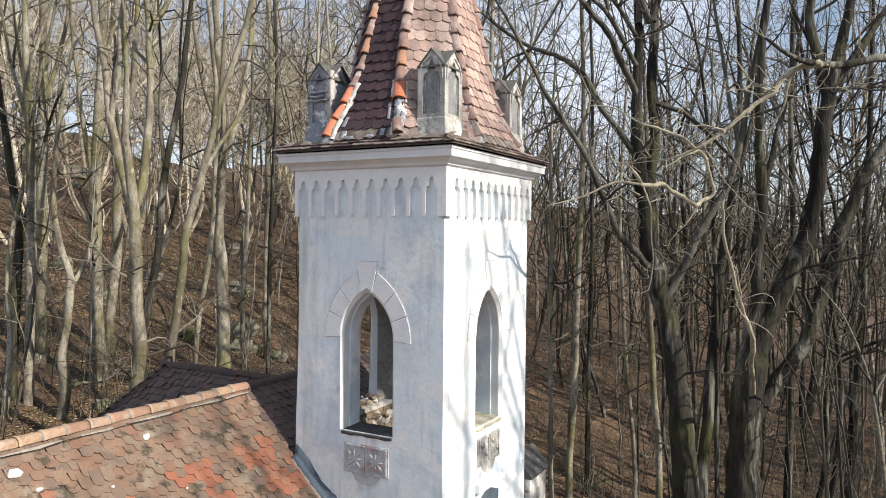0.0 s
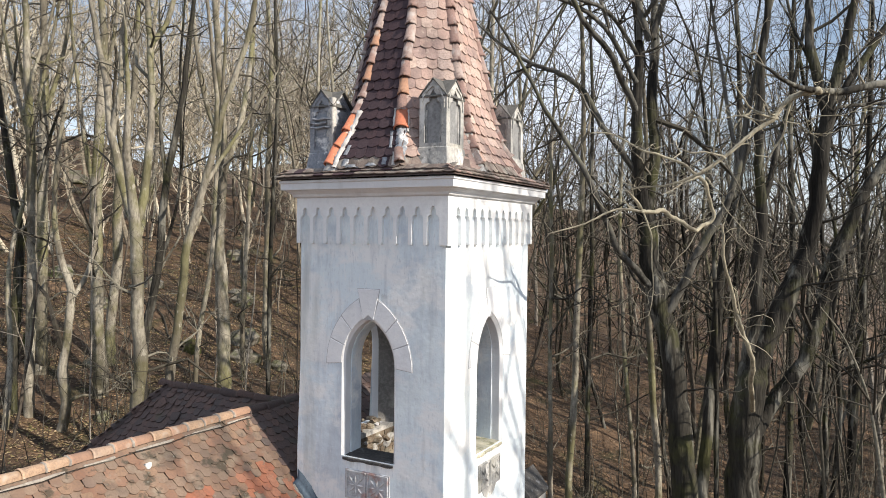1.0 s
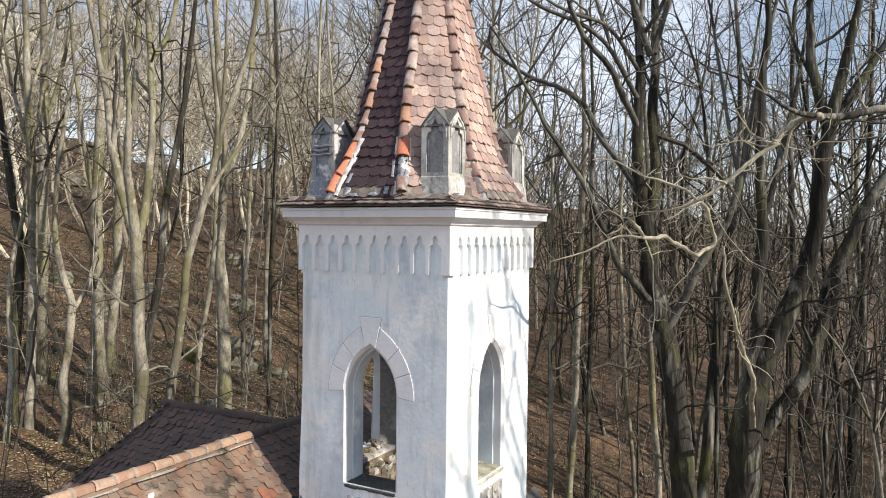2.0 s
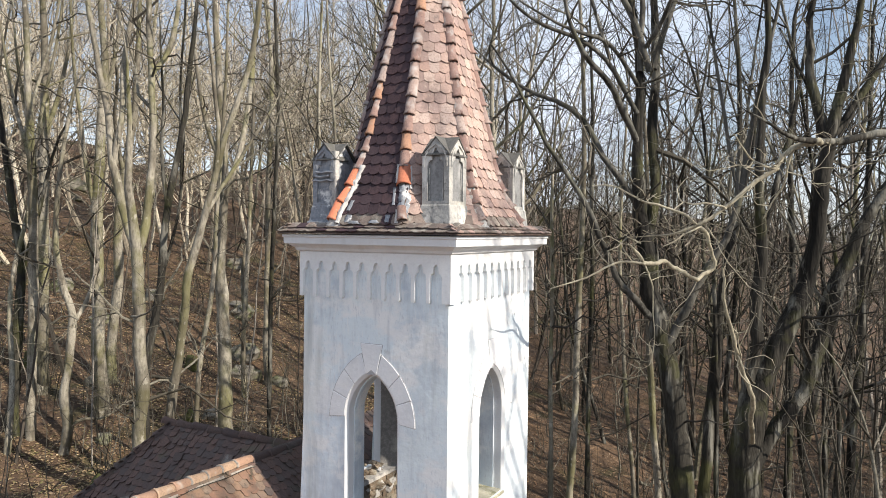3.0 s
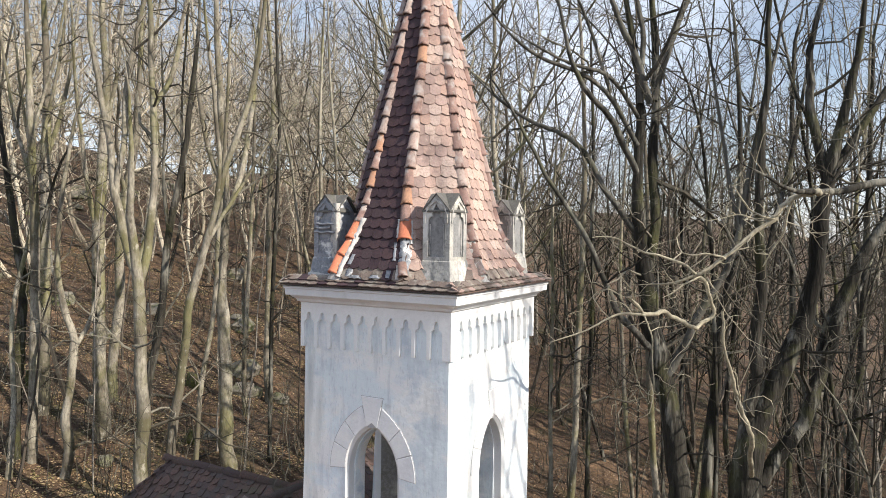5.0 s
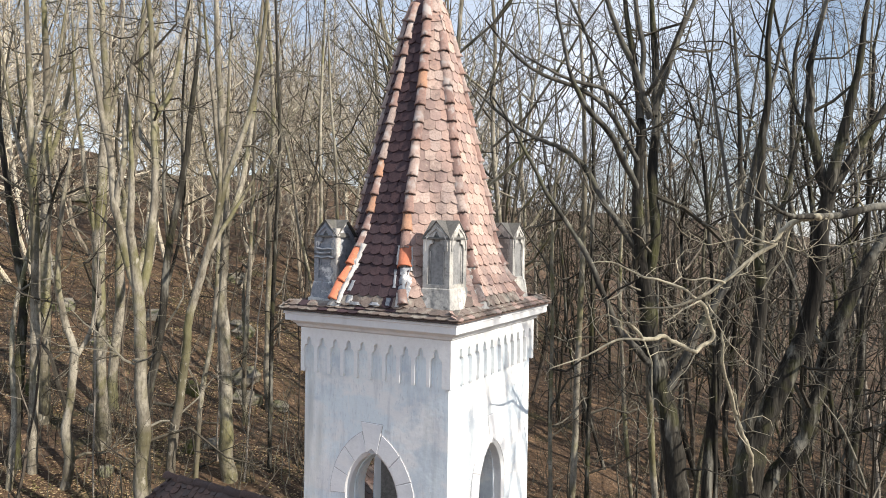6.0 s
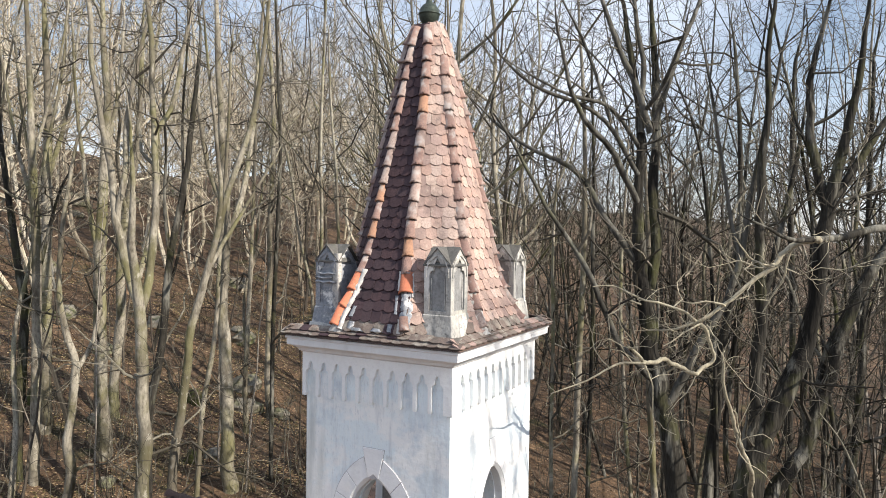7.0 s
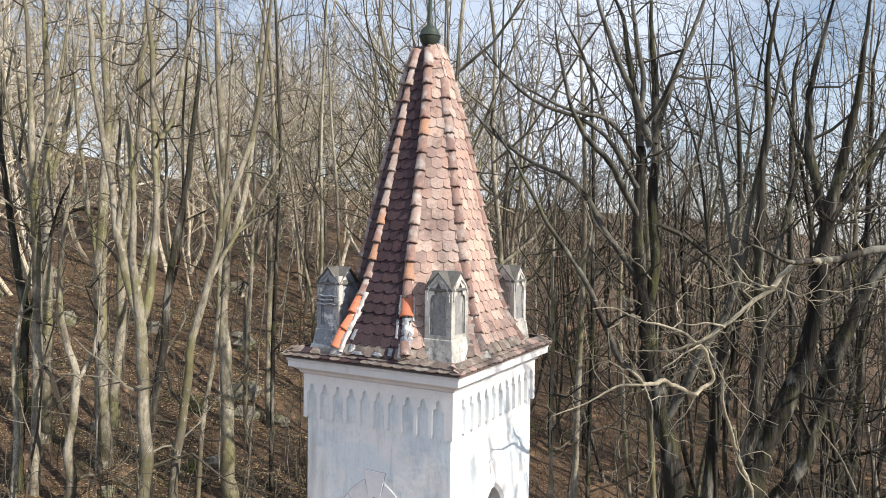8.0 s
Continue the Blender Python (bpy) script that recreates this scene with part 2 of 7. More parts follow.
RELIEF = surface("relief_clay", ((0.525, 0.541, 0.567), (0.375, 0.376, 0.392), (0.587, 0.62, 0.648)), 9.0, 40, 0.9, 0.4,
                 stains=(((0.375, 0.198, 0.162), 3.0, 0.52, 0.62, 0.75, None), ((0.15, 0.145, 0.149), 8.0, 0.58, 0.70, 0.6, None)))
# tan patches at scale 1.7 put sunlit leaves into the colour
SOIL = surface("leaf_litter", ((0.0866, 0.0552, 0.0331), (0.0485, 0.0319, 0.0218), (0.143, 0.0922, 0.0564)), 0.35, 9.0, 0.95, 1.0,
               stains=(((0.0354, 0.0251, 0.0199), 1.6, 0.5, 0.66, 0.75, None), ((0.234, 0.153, 0.0928), 1.7, 0.56, 0.66, 0.7, None),
                       ((0.045, 0.05, 0.0199), 0.5, 0.55, 0.66, 0.65, None), ((0.0226, 0.0158, 0.0132), 11.0, 0.55, 0.68, 0.85, None),
                       ((0.278, 0.207, 0.148), 7.0, 0.60, 0.68, 0.7, None), ((0.343, 0.273, 0.212), 19.0, 0.64, 0.70, 0.6, None)), dist=0.05)
PALE_BARK = surface("pale_bark", ((0.353, 0.329, 0.271), (0.24, 0.218, 0.176), (0.0839, 0.0746, 0.0586)), 3.0, 18, 0.92, 0.8, stretch=(1, 1, 0.35),
                    stains=(((0.0883, 0.0778, 0.0586), 3.0, 0.51, 0.66, 0.75, (1, 1, 0.35)), ((0.14, 0.139, 0.0448), 0.55, 0.48, 0.60, 0.66, None),
                            ((0.0712, 0.0608, 0.0435), 0.25, 0.48, 0.57, 0.6, None), ((0.435, 0.414, 0.353), 5.0, 0.60, 0.68, 0.6, (1, 1, 0.6))), dist=0.02)
# pale and black streaks stand in for lit and shaded trunk sides
DARK_BARK = surface("grey_bark", ((0.0486, 0.0448, 0.0369), (0.0242, 0.022, 0.0179), (0.00834, 0.00766, 0.00629)), 3.0, 15, 0.95, 1.0, stretch=(1, 1, 0.16),
                    stains=(((0.00557, 0.00494, 0.00398), 1.5, 0.49, 0.58, 0.85, (1, 1, 0.10)), ((0.218, 0.213, 0.184), 2.2, 0.53, 0.62, 0.72, (1, 1, 0.2)),
                            ((0.069, 0.0725, 0.023), 0.7, 0.53, 0.66, 0.6, None), ((0.00463, 0.00404, 0.00335), 5.0, 0.56, 0.68, 0.7, (1, 1, 0.2))), dist=0.035)
# paler than the trunk bark: sunlight on the upper limbs put into colour
LIT_LIMB_BARK = surface("lit_limb_bark", ((0.127, 0.124, 0.11), (0.0761, 0.0728, 0.0634), (0.038, 0.0355, 0.0305)), 3.0, 15, 0.92, 0.7, stretch=(1, 1, 0.3),
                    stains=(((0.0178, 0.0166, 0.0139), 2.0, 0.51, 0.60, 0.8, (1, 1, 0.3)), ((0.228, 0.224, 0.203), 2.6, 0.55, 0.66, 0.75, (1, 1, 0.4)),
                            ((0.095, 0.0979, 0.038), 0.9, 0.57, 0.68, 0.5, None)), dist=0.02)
TWIG = surface("twig_bark", ((0.113, 0.104, 0.0805), (0.0638, 0.057, 0.0443), (0.0336, 0.0296, 0.0235)), 2.0, 12, 0.9, 0.3,
               pieces=((0.154, 0.14, 0.111), (0.0336, 0.0289, 0.0229), (0.0876, 0.0792, 0.0604), (0.221, 0.208, 0.167), (0.0235, 0.0201, 0.0167), (0.0604, 0.0537, 0.0403)), piece_mix=0.75)
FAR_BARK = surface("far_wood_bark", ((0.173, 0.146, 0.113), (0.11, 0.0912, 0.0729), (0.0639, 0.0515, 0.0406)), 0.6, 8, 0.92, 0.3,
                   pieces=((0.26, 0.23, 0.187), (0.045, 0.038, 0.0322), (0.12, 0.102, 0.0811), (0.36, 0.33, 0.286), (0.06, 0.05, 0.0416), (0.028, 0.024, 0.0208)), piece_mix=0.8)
# crest twigs kept pale: the sunlight on the hilltop is in the colour
LIT_CREST_BARK = surface("sunlit_crest_bark", ((0.653, 0.578, 0.439), (0.464, 0.401, 0.309), (0.308, 0.267, 0.209)), 0.6, 8, 0.92, 0.3,
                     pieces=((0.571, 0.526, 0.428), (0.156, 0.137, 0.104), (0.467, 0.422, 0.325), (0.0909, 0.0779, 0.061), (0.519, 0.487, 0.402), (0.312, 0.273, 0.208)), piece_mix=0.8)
LEAF = surface("dry_leaf", ((0.217, 0.142, 0.0842), (0.145, 0.0935, 0.0574), (0.101, 0.0673, 0.0421)), 3.0, 30, 0.9, 0.2,
               pieces=((0.246, 0.161, 0.0918), (0.145, 0.0901, 0.0536), (0.318, 0.232, 0.15), (0.0795, 0.0524, 0.0344), (0.196, 0.112, 0.065), (0.275, 0.195, 0.13), (0.116, 0.0823, 0.0574)), piece_mix=0.85)
# hillside leaves paler than the valley's: sunlight put into their colour, with moss greens
SUNLIT_LEAF = surface("sunlit_hillside_leaf", ((0.354, 0.258, 0.144), (0.248, 0.18, 0.103), (0.165, 0.126, 0.0747)), 3.0, 30, 0.9, 0.2,
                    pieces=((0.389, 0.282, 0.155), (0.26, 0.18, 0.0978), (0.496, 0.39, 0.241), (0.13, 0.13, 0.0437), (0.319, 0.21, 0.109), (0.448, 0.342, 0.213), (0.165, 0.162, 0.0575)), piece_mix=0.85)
MOSS = surface("moss", ((0.068, 0.0756, 0.02), (0.04, 0.0468, 0.016), (0.104, 0.108, 0.04)), 5.0, 26, 0.95, 0.9,
               stains=(((0.072, 0.0504, 0.036), 2.5, 0.54, 0.66, 0.7, None),), dist=0.03)
OLD_ORANGE = surface("old_orange_clay", ((0.40, 0.23, 0.15), (0.32, 0.175, 0.115), (0.24, 0.15, 0.115)), 5.0, 40, 0.82, 0.3,
                     stains=(((0.46, 0.42, 0.37), 5.0, 0.56, 0.68, 0.6, None),))
# valley stems kept dark: the wood's shade is in the bark colour
SHADED_VALLEY_BARK = surface("shaded_valley_bark", ((0.0442, 0.0386, 0.0271), (0.0264, 0.023, 0.0167), (0.0148, 0.0127, 0.00928)), 0.6, 8, 0.92, 0.3,
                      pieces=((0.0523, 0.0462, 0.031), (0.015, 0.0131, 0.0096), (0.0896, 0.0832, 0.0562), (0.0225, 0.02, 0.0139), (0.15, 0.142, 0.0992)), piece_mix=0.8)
DEAD_WOOD = surface("bleached_wood", ((0.414, 0.384, 0.292), (0.265, 0.239, 0.18), (0.138, 0.126, 0.0958)), 4.0, 20, 0.9, 0.4, stretch=(1, 1, 0.4))
ROCK = surface("mossy_rock", ((0.194, 0.18, 0.15), (0.135, 0.128, 0.108), (0.254, 0.232, 0.194)), 2.5, 14, 0.95, 0.8,
               stains=(((0.0898, 0.105, 0.0262), 1.2, 0.48, 0.64, 0.8, None),), dist=0.04)

# ---- mesh helpers ----


class Buf:
    """Collects vertices and faces of one mesh."""

    def __init__(self):
        self.v, self.f, self.n = [], [], 0

    def add(self, verts, faces, m=None):
        verts = np.asarray(verts, float)
        if m is not None:
            a = np.array(m)
            verts = verts @ a[:3, :3].T + a[:3, 3]
        self.v.append(verts)
        self.f.extend([tuple(i + self.n for i in f) for f in faces])
        self.n += len(verts)
        return self

    def box(self, x0, x1, y0, y1, z0, z1, m=None):
        return self.add([(x, y, z) for x in (x0, x1) for y in (y0, y1) for z in (z0, z1)],
                        [(0, 1, 3, 2), (4, 6, 7, 5), (0, 4, 5, 1), (2, 3, 7, 6), (0, 2, 6, 4), (1, 5, 7, 3)], m)

    def prism(self, outline, d0, d1, m=None):
        """An outline of (u, z) pushed from depth d0 to d1, in u, d, z."""
        n = len(outline)
        v = [(u, d0, z) for u, z in outline] + [(u, d1, z) for u, z in outline]
        f = [tuple(range(n)), tuple(range(2 * n - 1, n - 1, -1))]
        f += [(i, i + n, (i + 1) % n + n, (i + 1) % n) for i in range(n)]
        return self.add(v, f, m)

    def mesh(self, name, material, smooth=False, clean=True):
        me = bpy.data.meshes.new(name)
        me.from_pydata(np.concatenate(self.v).tolist() if self.v else [], [], self.f)
        if clean:
            bm = bmesh.new()
            bm.from_mesh(me)
            bmesh.ops.remove_doubles(bm, verts=bm.verts, dist=1e-5)
            bmesh.ops.recalc_face_normals(bm, faces=bm.faces)
            bm.to_mesh(me)
            bm.free()
        me.materials.append(material)
        if smooth:
            me.polygons.foreach_set("use_smooth", [True] * len(me.polygons))
        me.update()
        return me


def part(name, buf, material, parent=None, label="", smooth=False, bevel=0.0, clean=True):
    me = buf if isinstance(buf, bpy.types.Mesh) else buf.mesh(name, material, smooth, clean)
    ob = new(name, me)
    if parent:
        ob.parent = parent
        ob.matrix_parent_inverse = Matrix()
    if bevel:
        b = ob.modifiers.new("worn_edges", "BEVEL")
        b.width, b.segments, b.limit_method, b.angle_limit = bevel, 2, "ANGLE", radians(40)
    if label:
        tagged(ob, label)
    return ob


def thing(name, label, category, group="", kind="", at=(0, 0, 0)):
    ob = new(name)
    ob.empty_display_size = 0.2
    ob.location = at
    return tagged(ob, label, category, group, kind)


def lay(mats, mesh, name, parent, keep, material):
    """The first keep poses become pieces of their own on one shared mesh; the rest one joined part."""
    for m in mats[:keep]:
        ob = new(name, mesh)
        ob.parent = parent
        ob.matrix_basis = m
    rest = mats[keep:]
    if rest:
        v = np.array([tuple(x.co) for x in mesh.vertices])
        f = [tuple(p.vertices) for p in mesh.polygons]
        b = Buf()
        for m in rest:
            b.add(v, f, m)
        ob = part(name + "s_rest", b, material, parent, clean=False)
        tagged(ob, kind="stuff")


def frame_of(origin, xdir, zdir):
    """A pose with local x along xdir and local z near zdir."""
    x = Vector(xdir).normalized()
    z = Vector(zdir)
    z = (z - x * z.dot(x)).normalized()
    y = z.cross(x)
    return Matrix(((x.x, y.x, z.x, origin[0]), (x.y, y.y, z.y, origin[1]), (x.z, y.z, z.z, origin[2]), (0, 0, 0, 1)))


# ---- ground ----


def ground_z(x, y):
    """Forest floor: a hillside that climbs towards -x, a flat valley towards +x."""
    u = -x
    soft = 6.0
    climb = soft * np.logaddexp(0, (u + 4.0) / soft) - soft * np.logaddexp(0, (u - 74.0) / soft)
    z = -2.75 + 0.265 * climb
    z = z + 0.35 * np.sin(0.31 * x + 0.17 * y) * np.cos(0.23 * y - 0.11 * x) + 0.16 * np.sin(0.9 * x - 0.6 * y) * np.sin(0.7 * y + 0.4 * x)
    z = z + 0.06 * np.sin(2.3 * x + 1.7 * y) * np.cos(2.1 * y - 1.1 * x)
    far = 1 / (1 + np.exp(-(u - 54) / 5))
    return z + far * (1.5 * np.sin(0.13 * y + 0.05 * x) + 0.8 * np.sin(0.31 * y + 1.0) + 0.5 * np.sin(0.21 * x + 0.5 * y))


gx = np.concatenate([np.linspace(-900, -140, 10), np.linspace(-130, -42, 60), np.linspace(-41, 24, 150), np.linspace(26, 120, 40), np.linspace(150, 900, 8)])
gy = np.concatenate([np.linspace(-900, -60, 8), np.linspace(-50, -12, 30), np.linspace(-11, 48, 140), np.linspace(50, 140, 60), np.linspace(160, 900, 8)])
GX, GY = np.meshgrid(gx, gy)
GZ = ground_z(GX, GY)
nx, ny = len(gx), len(gy)
me = bpy.data.meshes.new("ground")
me.from_pydata(np.stack([GX.ravel(), GY.ravel(), GZ.ravel()], 1).tolist(), [],
               [(j * nx + i, j * nx + i + 1, (j + 1) * nx + i + 1, (j + 1) * nx + i) for j in range(ny - 1) for i in range(nx - 1)])
me.materials.append(SOIL)
me.polygons.foreach_set("use_smooth", [True] * len(me.polygons))
tagged(new("ground", me), "forest floor of brown fallen leaves climbing a hillside", "ground", kind="structure")

# ---- the chapel ----
# tower plan: front wall on y = 0, sunny wall on x = 0
TX, TY = -2.44, 2.84
CX, CY = -1.22, 1.42
M_FRONT = Matrix.Translation((-1.225, 0.03, 0))
M_SUNNY = Matrix.Translation((-0.03, 1.425, 0)) @ pose(0, 0, 0, 0, 0, 90)
M_BACK = Matrix.Translation((-1.225, 2.81, 0)) @ pose(0, 0, 0, 0, 0, 180)
M_WEST = Matrix.Translation((-2.41, 1.425, 0)) @ pose(0, 0, 0, 0, 0, -90)


def lancet(hw, zs, za, n=9):
    """A pointed arch from its left spring to its right spring, as (u, z)."""
    h = za - zs
    r = (hw * hw + h * h) / (2 * hw)
    end = math.asin(min(1.0, h / r))
    left = [(-hw + r - r * math.cos(end * i / n), zs + r * math.sin(end * i / n)) for i in range(n + 1)]
    left[-1] = (0.0, za)
    return left + [(-u, z) for u, z in left[-2::-1]]


def arch_at(hw, zs, za, s):
    """The point at share s of the left half of a pointed arch."""
    h = za - zs
    r = (hw * hw + h * h) / (2 * hw)
    a = math.asin(min(1.0, h / r)) * s
    return (-hw + r - r * math.cos(a), zs + r * math.sin(a))


def pierced(buf, half0, half1, z0, z1, d0, d1, hw, sill, zs, za, m, splay=0.0):
    """A slab of wall from u = -half0 to half1 with a pointed opening in it, wider by splay on its inner face."""
    def face(w):
        top = lancet(w, zs, za)
        quads = [((-half0, z0), (-w, z0), (-w, sill), (-half0, sill)), ((-w, z0), (w, z0), (w, sill), (-w, sill)),
                 ((w, z0), (half1, z0), (half1, sill), (w, sill)),
                 ((-half0, sill), (-w, sill), (-w, zs), (-half0, zs)), ((w, sill), (half1, sill), (half1, zs), (w, zs)),
                 ((-half0, zs), (-w, zs), (-w, z1), (-half0, z1)), ((w, zs), (half1, zs), (half1, z1), (w, z1))]
        return quads + [(a, b, (b[0], z1), (a[0], z1)) for a, b in zip(top, top[1:])], [(-w, sill)] + top + [(w, sill)]
    outer, rim0 = face(hw)
    inner, rim1 = face(hw + splay)
    for q in outer:
        buf.add([(u, d0, z) for u, z in q], [(0, 1, 2, 3)], m)
    for q in inner:
        buf.add([(u, d1, z) for u, z in q], [(3, 2, 1, 0)], m)
    for a, b, c, d in zip(rim0, rim0[1:] + rim0[:1], rim1, rim1[1:] + rim1[:1]):
        buf.add([(a[0], d0, a[1]), (b[0], d0, b[1]), (d[0], d1, d[1]), (c[0], d1, c[1])], [(3, 2, 1, 0)], m)
    rim = [(-half0, z0), (half1, z0), (half1, z1), (-half0, z1)]
    for a, b in zip(rim, rim[1:] + rim[:1]):
        buf.add([(a[0], d0, a[1]), (b[0], d0, b[1]), (b[0], d1, b[1]), (a[0], d1, a[1])], [(0, 1, 2, 3)], m)


church = thing("chapel_tower", "white plastered chapel tower with lancet windows and tiled spire", "tower", at=(CX, CY, -2.0))
church.matrix_basis = Matrix()
SILL, SPRING, APEX = 5.03, 6.33, 6.97
for nm, m, half in (("front_wall", M_FRONT, (1.185, 1.195)), ("sunny_wall", M_SUNNY, (1.233, 1.223)),
                    ("back_wall", M_BACK, (1.195, 1.185)), ("shaded_wall", M_WEST, (1.223, 1.233))):
    b = Buf()
    pierced(b, half[0], half[1], -3.0, 8.75, 0.0, 0.16, 0.445, SILL, SPRING, APEX + 0.05, m)
    inner = Buf()
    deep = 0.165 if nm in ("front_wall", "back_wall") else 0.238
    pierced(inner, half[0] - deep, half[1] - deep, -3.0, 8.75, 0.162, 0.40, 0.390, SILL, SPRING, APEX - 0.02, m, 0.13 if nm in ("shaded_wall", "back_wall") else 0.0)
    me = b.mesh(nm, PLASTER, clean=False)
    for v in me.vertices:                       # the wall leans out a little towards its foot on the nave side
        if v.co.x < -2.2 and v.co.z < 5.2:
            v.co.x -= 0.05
    part("inner_lining", inner, PLASTER if nm in ("front_wall", "sunny_wall") else SHADED_PLASTER, part(nm, me, PLASTER, church), "plaster lining inside the opening", clean=False)


def bevel_strip(m):
    """The chamfered rim round a window, in the moulding plaster."""
    b = Buf()
    o, i = lancet(0.445, SPRING, APEX + 0.05), lancet(0.405, SPRING, APEX)
    o, i = [(-0.445, SILL)] + o + [(0.445, SILL)], [(-0.405, SILL)] + i + [(0.405, SILL)]
    for k in range(len(o) - 1):
        p, q, r, t = o[k], o[k + 1], i[k + 1], i[k]
        b.add([(p[0], -0.003, p[1]), (q[0], -0.003, q[1]), (r[0], 0.035, r[1]), (t[0], 0.035, t[1])], [(0, 1, 2, 3)], m)
        b.add([(t[0], 0.035, t[1]), (r[0], 0.035, r[1]), (r[0], 0.163, r[1]), (t[0], 0.163, t[1])], [(0, 1, 2, 3)], m)
    return b


def ragged_sill(m):
    """A thin ledge whose front edge has crumbled unevenly, sloping up towards the inside."""
    b = Buf()
    n = 22
    rows = []
    for k in range(n + 1):
        u = -0.425 + 0.845 * k / n
        out = -0.016 + 0.012 * noise.noise(Vector((k * 0.45, 1.5, 0)))
        drop = 0.05 + 0.02 * noise.noise(Vector((k * 0.23, 7.5, 0))) + 0.008 * noise.noise(Vector((k * 0.9, 3.1, 0)))
        rows += [(u, out, SILL - drop), (u, out, SILL - 0.018), (u, 0.03, SILL + 0.004), (u, 0.40, SILL + 0.02), (u, 0.40, SILL - 0.05)]
    b.add(rows, [(5 * k + r, 5 * k + 5 + r, 5 * k + 5 + (r + 1) % 5, 5 * k + (r + 1) % 5) for k in range(n) for r in range(5)] +
          [tuple(range(4, -1, -1)), tuple(range(5 * n, 5 * n + 5))], m)
    return b


def surround(nm, m, clay, ledge):
    """Window dressing: rim, flat arch stones with a keystone, sill, and the two relief squares below."""
    win = part(nm, bevel_strip(m), TRIM, church, "pointed window opening with plastered arch stones")
    inner, outer = (0.449, SPRING, APEX + 0.056), (0.708, 6.30, 7.32)
    cuts = (0.0, 0.29, 0.57, 0.865)
    steps = [0.87 * k / 12 for k in range(13)]
    # joint mortar that juts past the stones as a dark outline for edge shade
    bed = Buf()
    for side in (1, -1):
        o = [arch_at(outer[0] + 0.008, outer[1], outer[2] + 0.01, s) for s in steps]
        i = [arch_at(*inner, s * 1.03) for s in steps]
        for k in range(12):
            bed.prism([(u * side, z) for u, z in (o[k], o[k + 1], i[k + 1], i[k])], -0.004, 0.01, m)
    bed.prism([(-0.09, 6.96), (0.09, 6.96), (0.187, 7.393), (-0.187, 7.393)], -0.0045, 0.01, m)
    part("joint_bed", bed, JOINT, win, "grey mortar in the joints, with a dark rim for edge shade")
    for side in (1, -1):
        for a, c in zip(cuts, cuts[1:]):
            a2, c2 = a + 0.006, c - 0.006
            steps = [a2 + (c2 - a2) * k / 3 for k in range(4)]
            ring = [arch_at(*outer, s) for s in steps] + [arch_at(*inner, s * 1.03) for s in steps[::-1]]
            part("voussoir", Buf().prism([(u * side, z) for u, z in ring], -0.010, 0.01, m), VOUSSOIR, win, bevel=0.004)
    part("keystone", Buf().prism([(-0.085, 6.965), (0.0, 7.03), (0.085, 6.965), (0.178, 7.385), (-0.178, 7.385)], -0.013, 0.01, m), VOUSSOIR, win, bevel=0.004)
    part("window_sill", ragged_sill(m), ledge, win, "crumbling weathered sill", bevel=0.008)
    pan = part("relief_panel", Buf().box(-0.37, 0.37, -0.012, 0.01, 4.455, 4.865, m), clay, win, "worn terracotta panel with two star squares", bevel=0.004)
    part("pendant", Buf().prism([(-0.24, 4.453), (-0.17, 4.36), (-0.08, 4.315), (0.08, 4.315), (0.17, 4.36), (0.24, 4.453)], -0.008, 0.01, m), clay, win, "grimy shield-shaped foot under the panel", bevel=0.004)
    for side in (-1, 1):
        u0 = side * 0.178
        sq = Buf()
        for x0, x1, z0, z1 in ((-0.165, 0.165, 4.83, 4.85), (-0.165, 0.165, 4.47, 4.49), (-0.165, -0.145, 4.49, 4.83), (0.145, 0.165, 4.49, 4.83)):
            sq.box(u0 + x0, u0 + x1, -0.028, -0.008, z0, z1, m)
        part("star_square", sq, clay, pan)
        st = Buf()
        for k in range(8):
            a = math.pi / 4 * k
            r1 = 0.135 if k % 2 == 0 else 0.165
            w = 0.017
            st.add([(u0 + 0.03 * math.cos(a) , -0.026, 4.66 + 0.03 * math.sin(a)),
                    (u0 + 0.6 * r1 * math.cos(a) - w * math.sin(a), -0.012, 4.66 + 0.6 * r1 * math.sin(a) + w * math.cos(a)),
                    (u0 + r1 * math.cos(a), -0.024, 4.66 + r1 * math.sin(a)),
                    (u0 + 0.6 * r1 * math.cos(a) + w * math.sin(a), -0.012, 4.66 + 0.6 * r1 * math.sin(a) - w * math.cos(a)),
                    (u0 + 0.6 * r1 * math.cos(a), -0.038, 4.66 + 0.6 * r1 * math.sin(a))],
                   [(0, 1, 4), (1, 2, 4), (2, 3, 4), (3, 0, 4)], m)
        part("star", st, clay, pan)


surround("front_window", M_FRONT, RELIEF, BLACK_STONE)
surround("sunny_window", M_SUNNY, STONE, MOSSY_SILL)
surround("shaded_window", M_WEST, RELIEF, MORTAR)
# blind niche under the sunny window
low = part("lower_sill", Buf().prism([(-0.42, 4.10), (0.47, 4.10), (0.47, 4.17), (-0.42, 4.24)], -0.07, 0.0, M_SUNNY), TRIM, church, bevel=0.01)
part("lower_niche", Buf().prism([(-0.36, 3.2), (0.36, 3.2), (0.36, 3.95), (0.0, 4.08), (-0.36, 3.95)], -0.006, 0.01, M_SUNNY), LEAD, low)


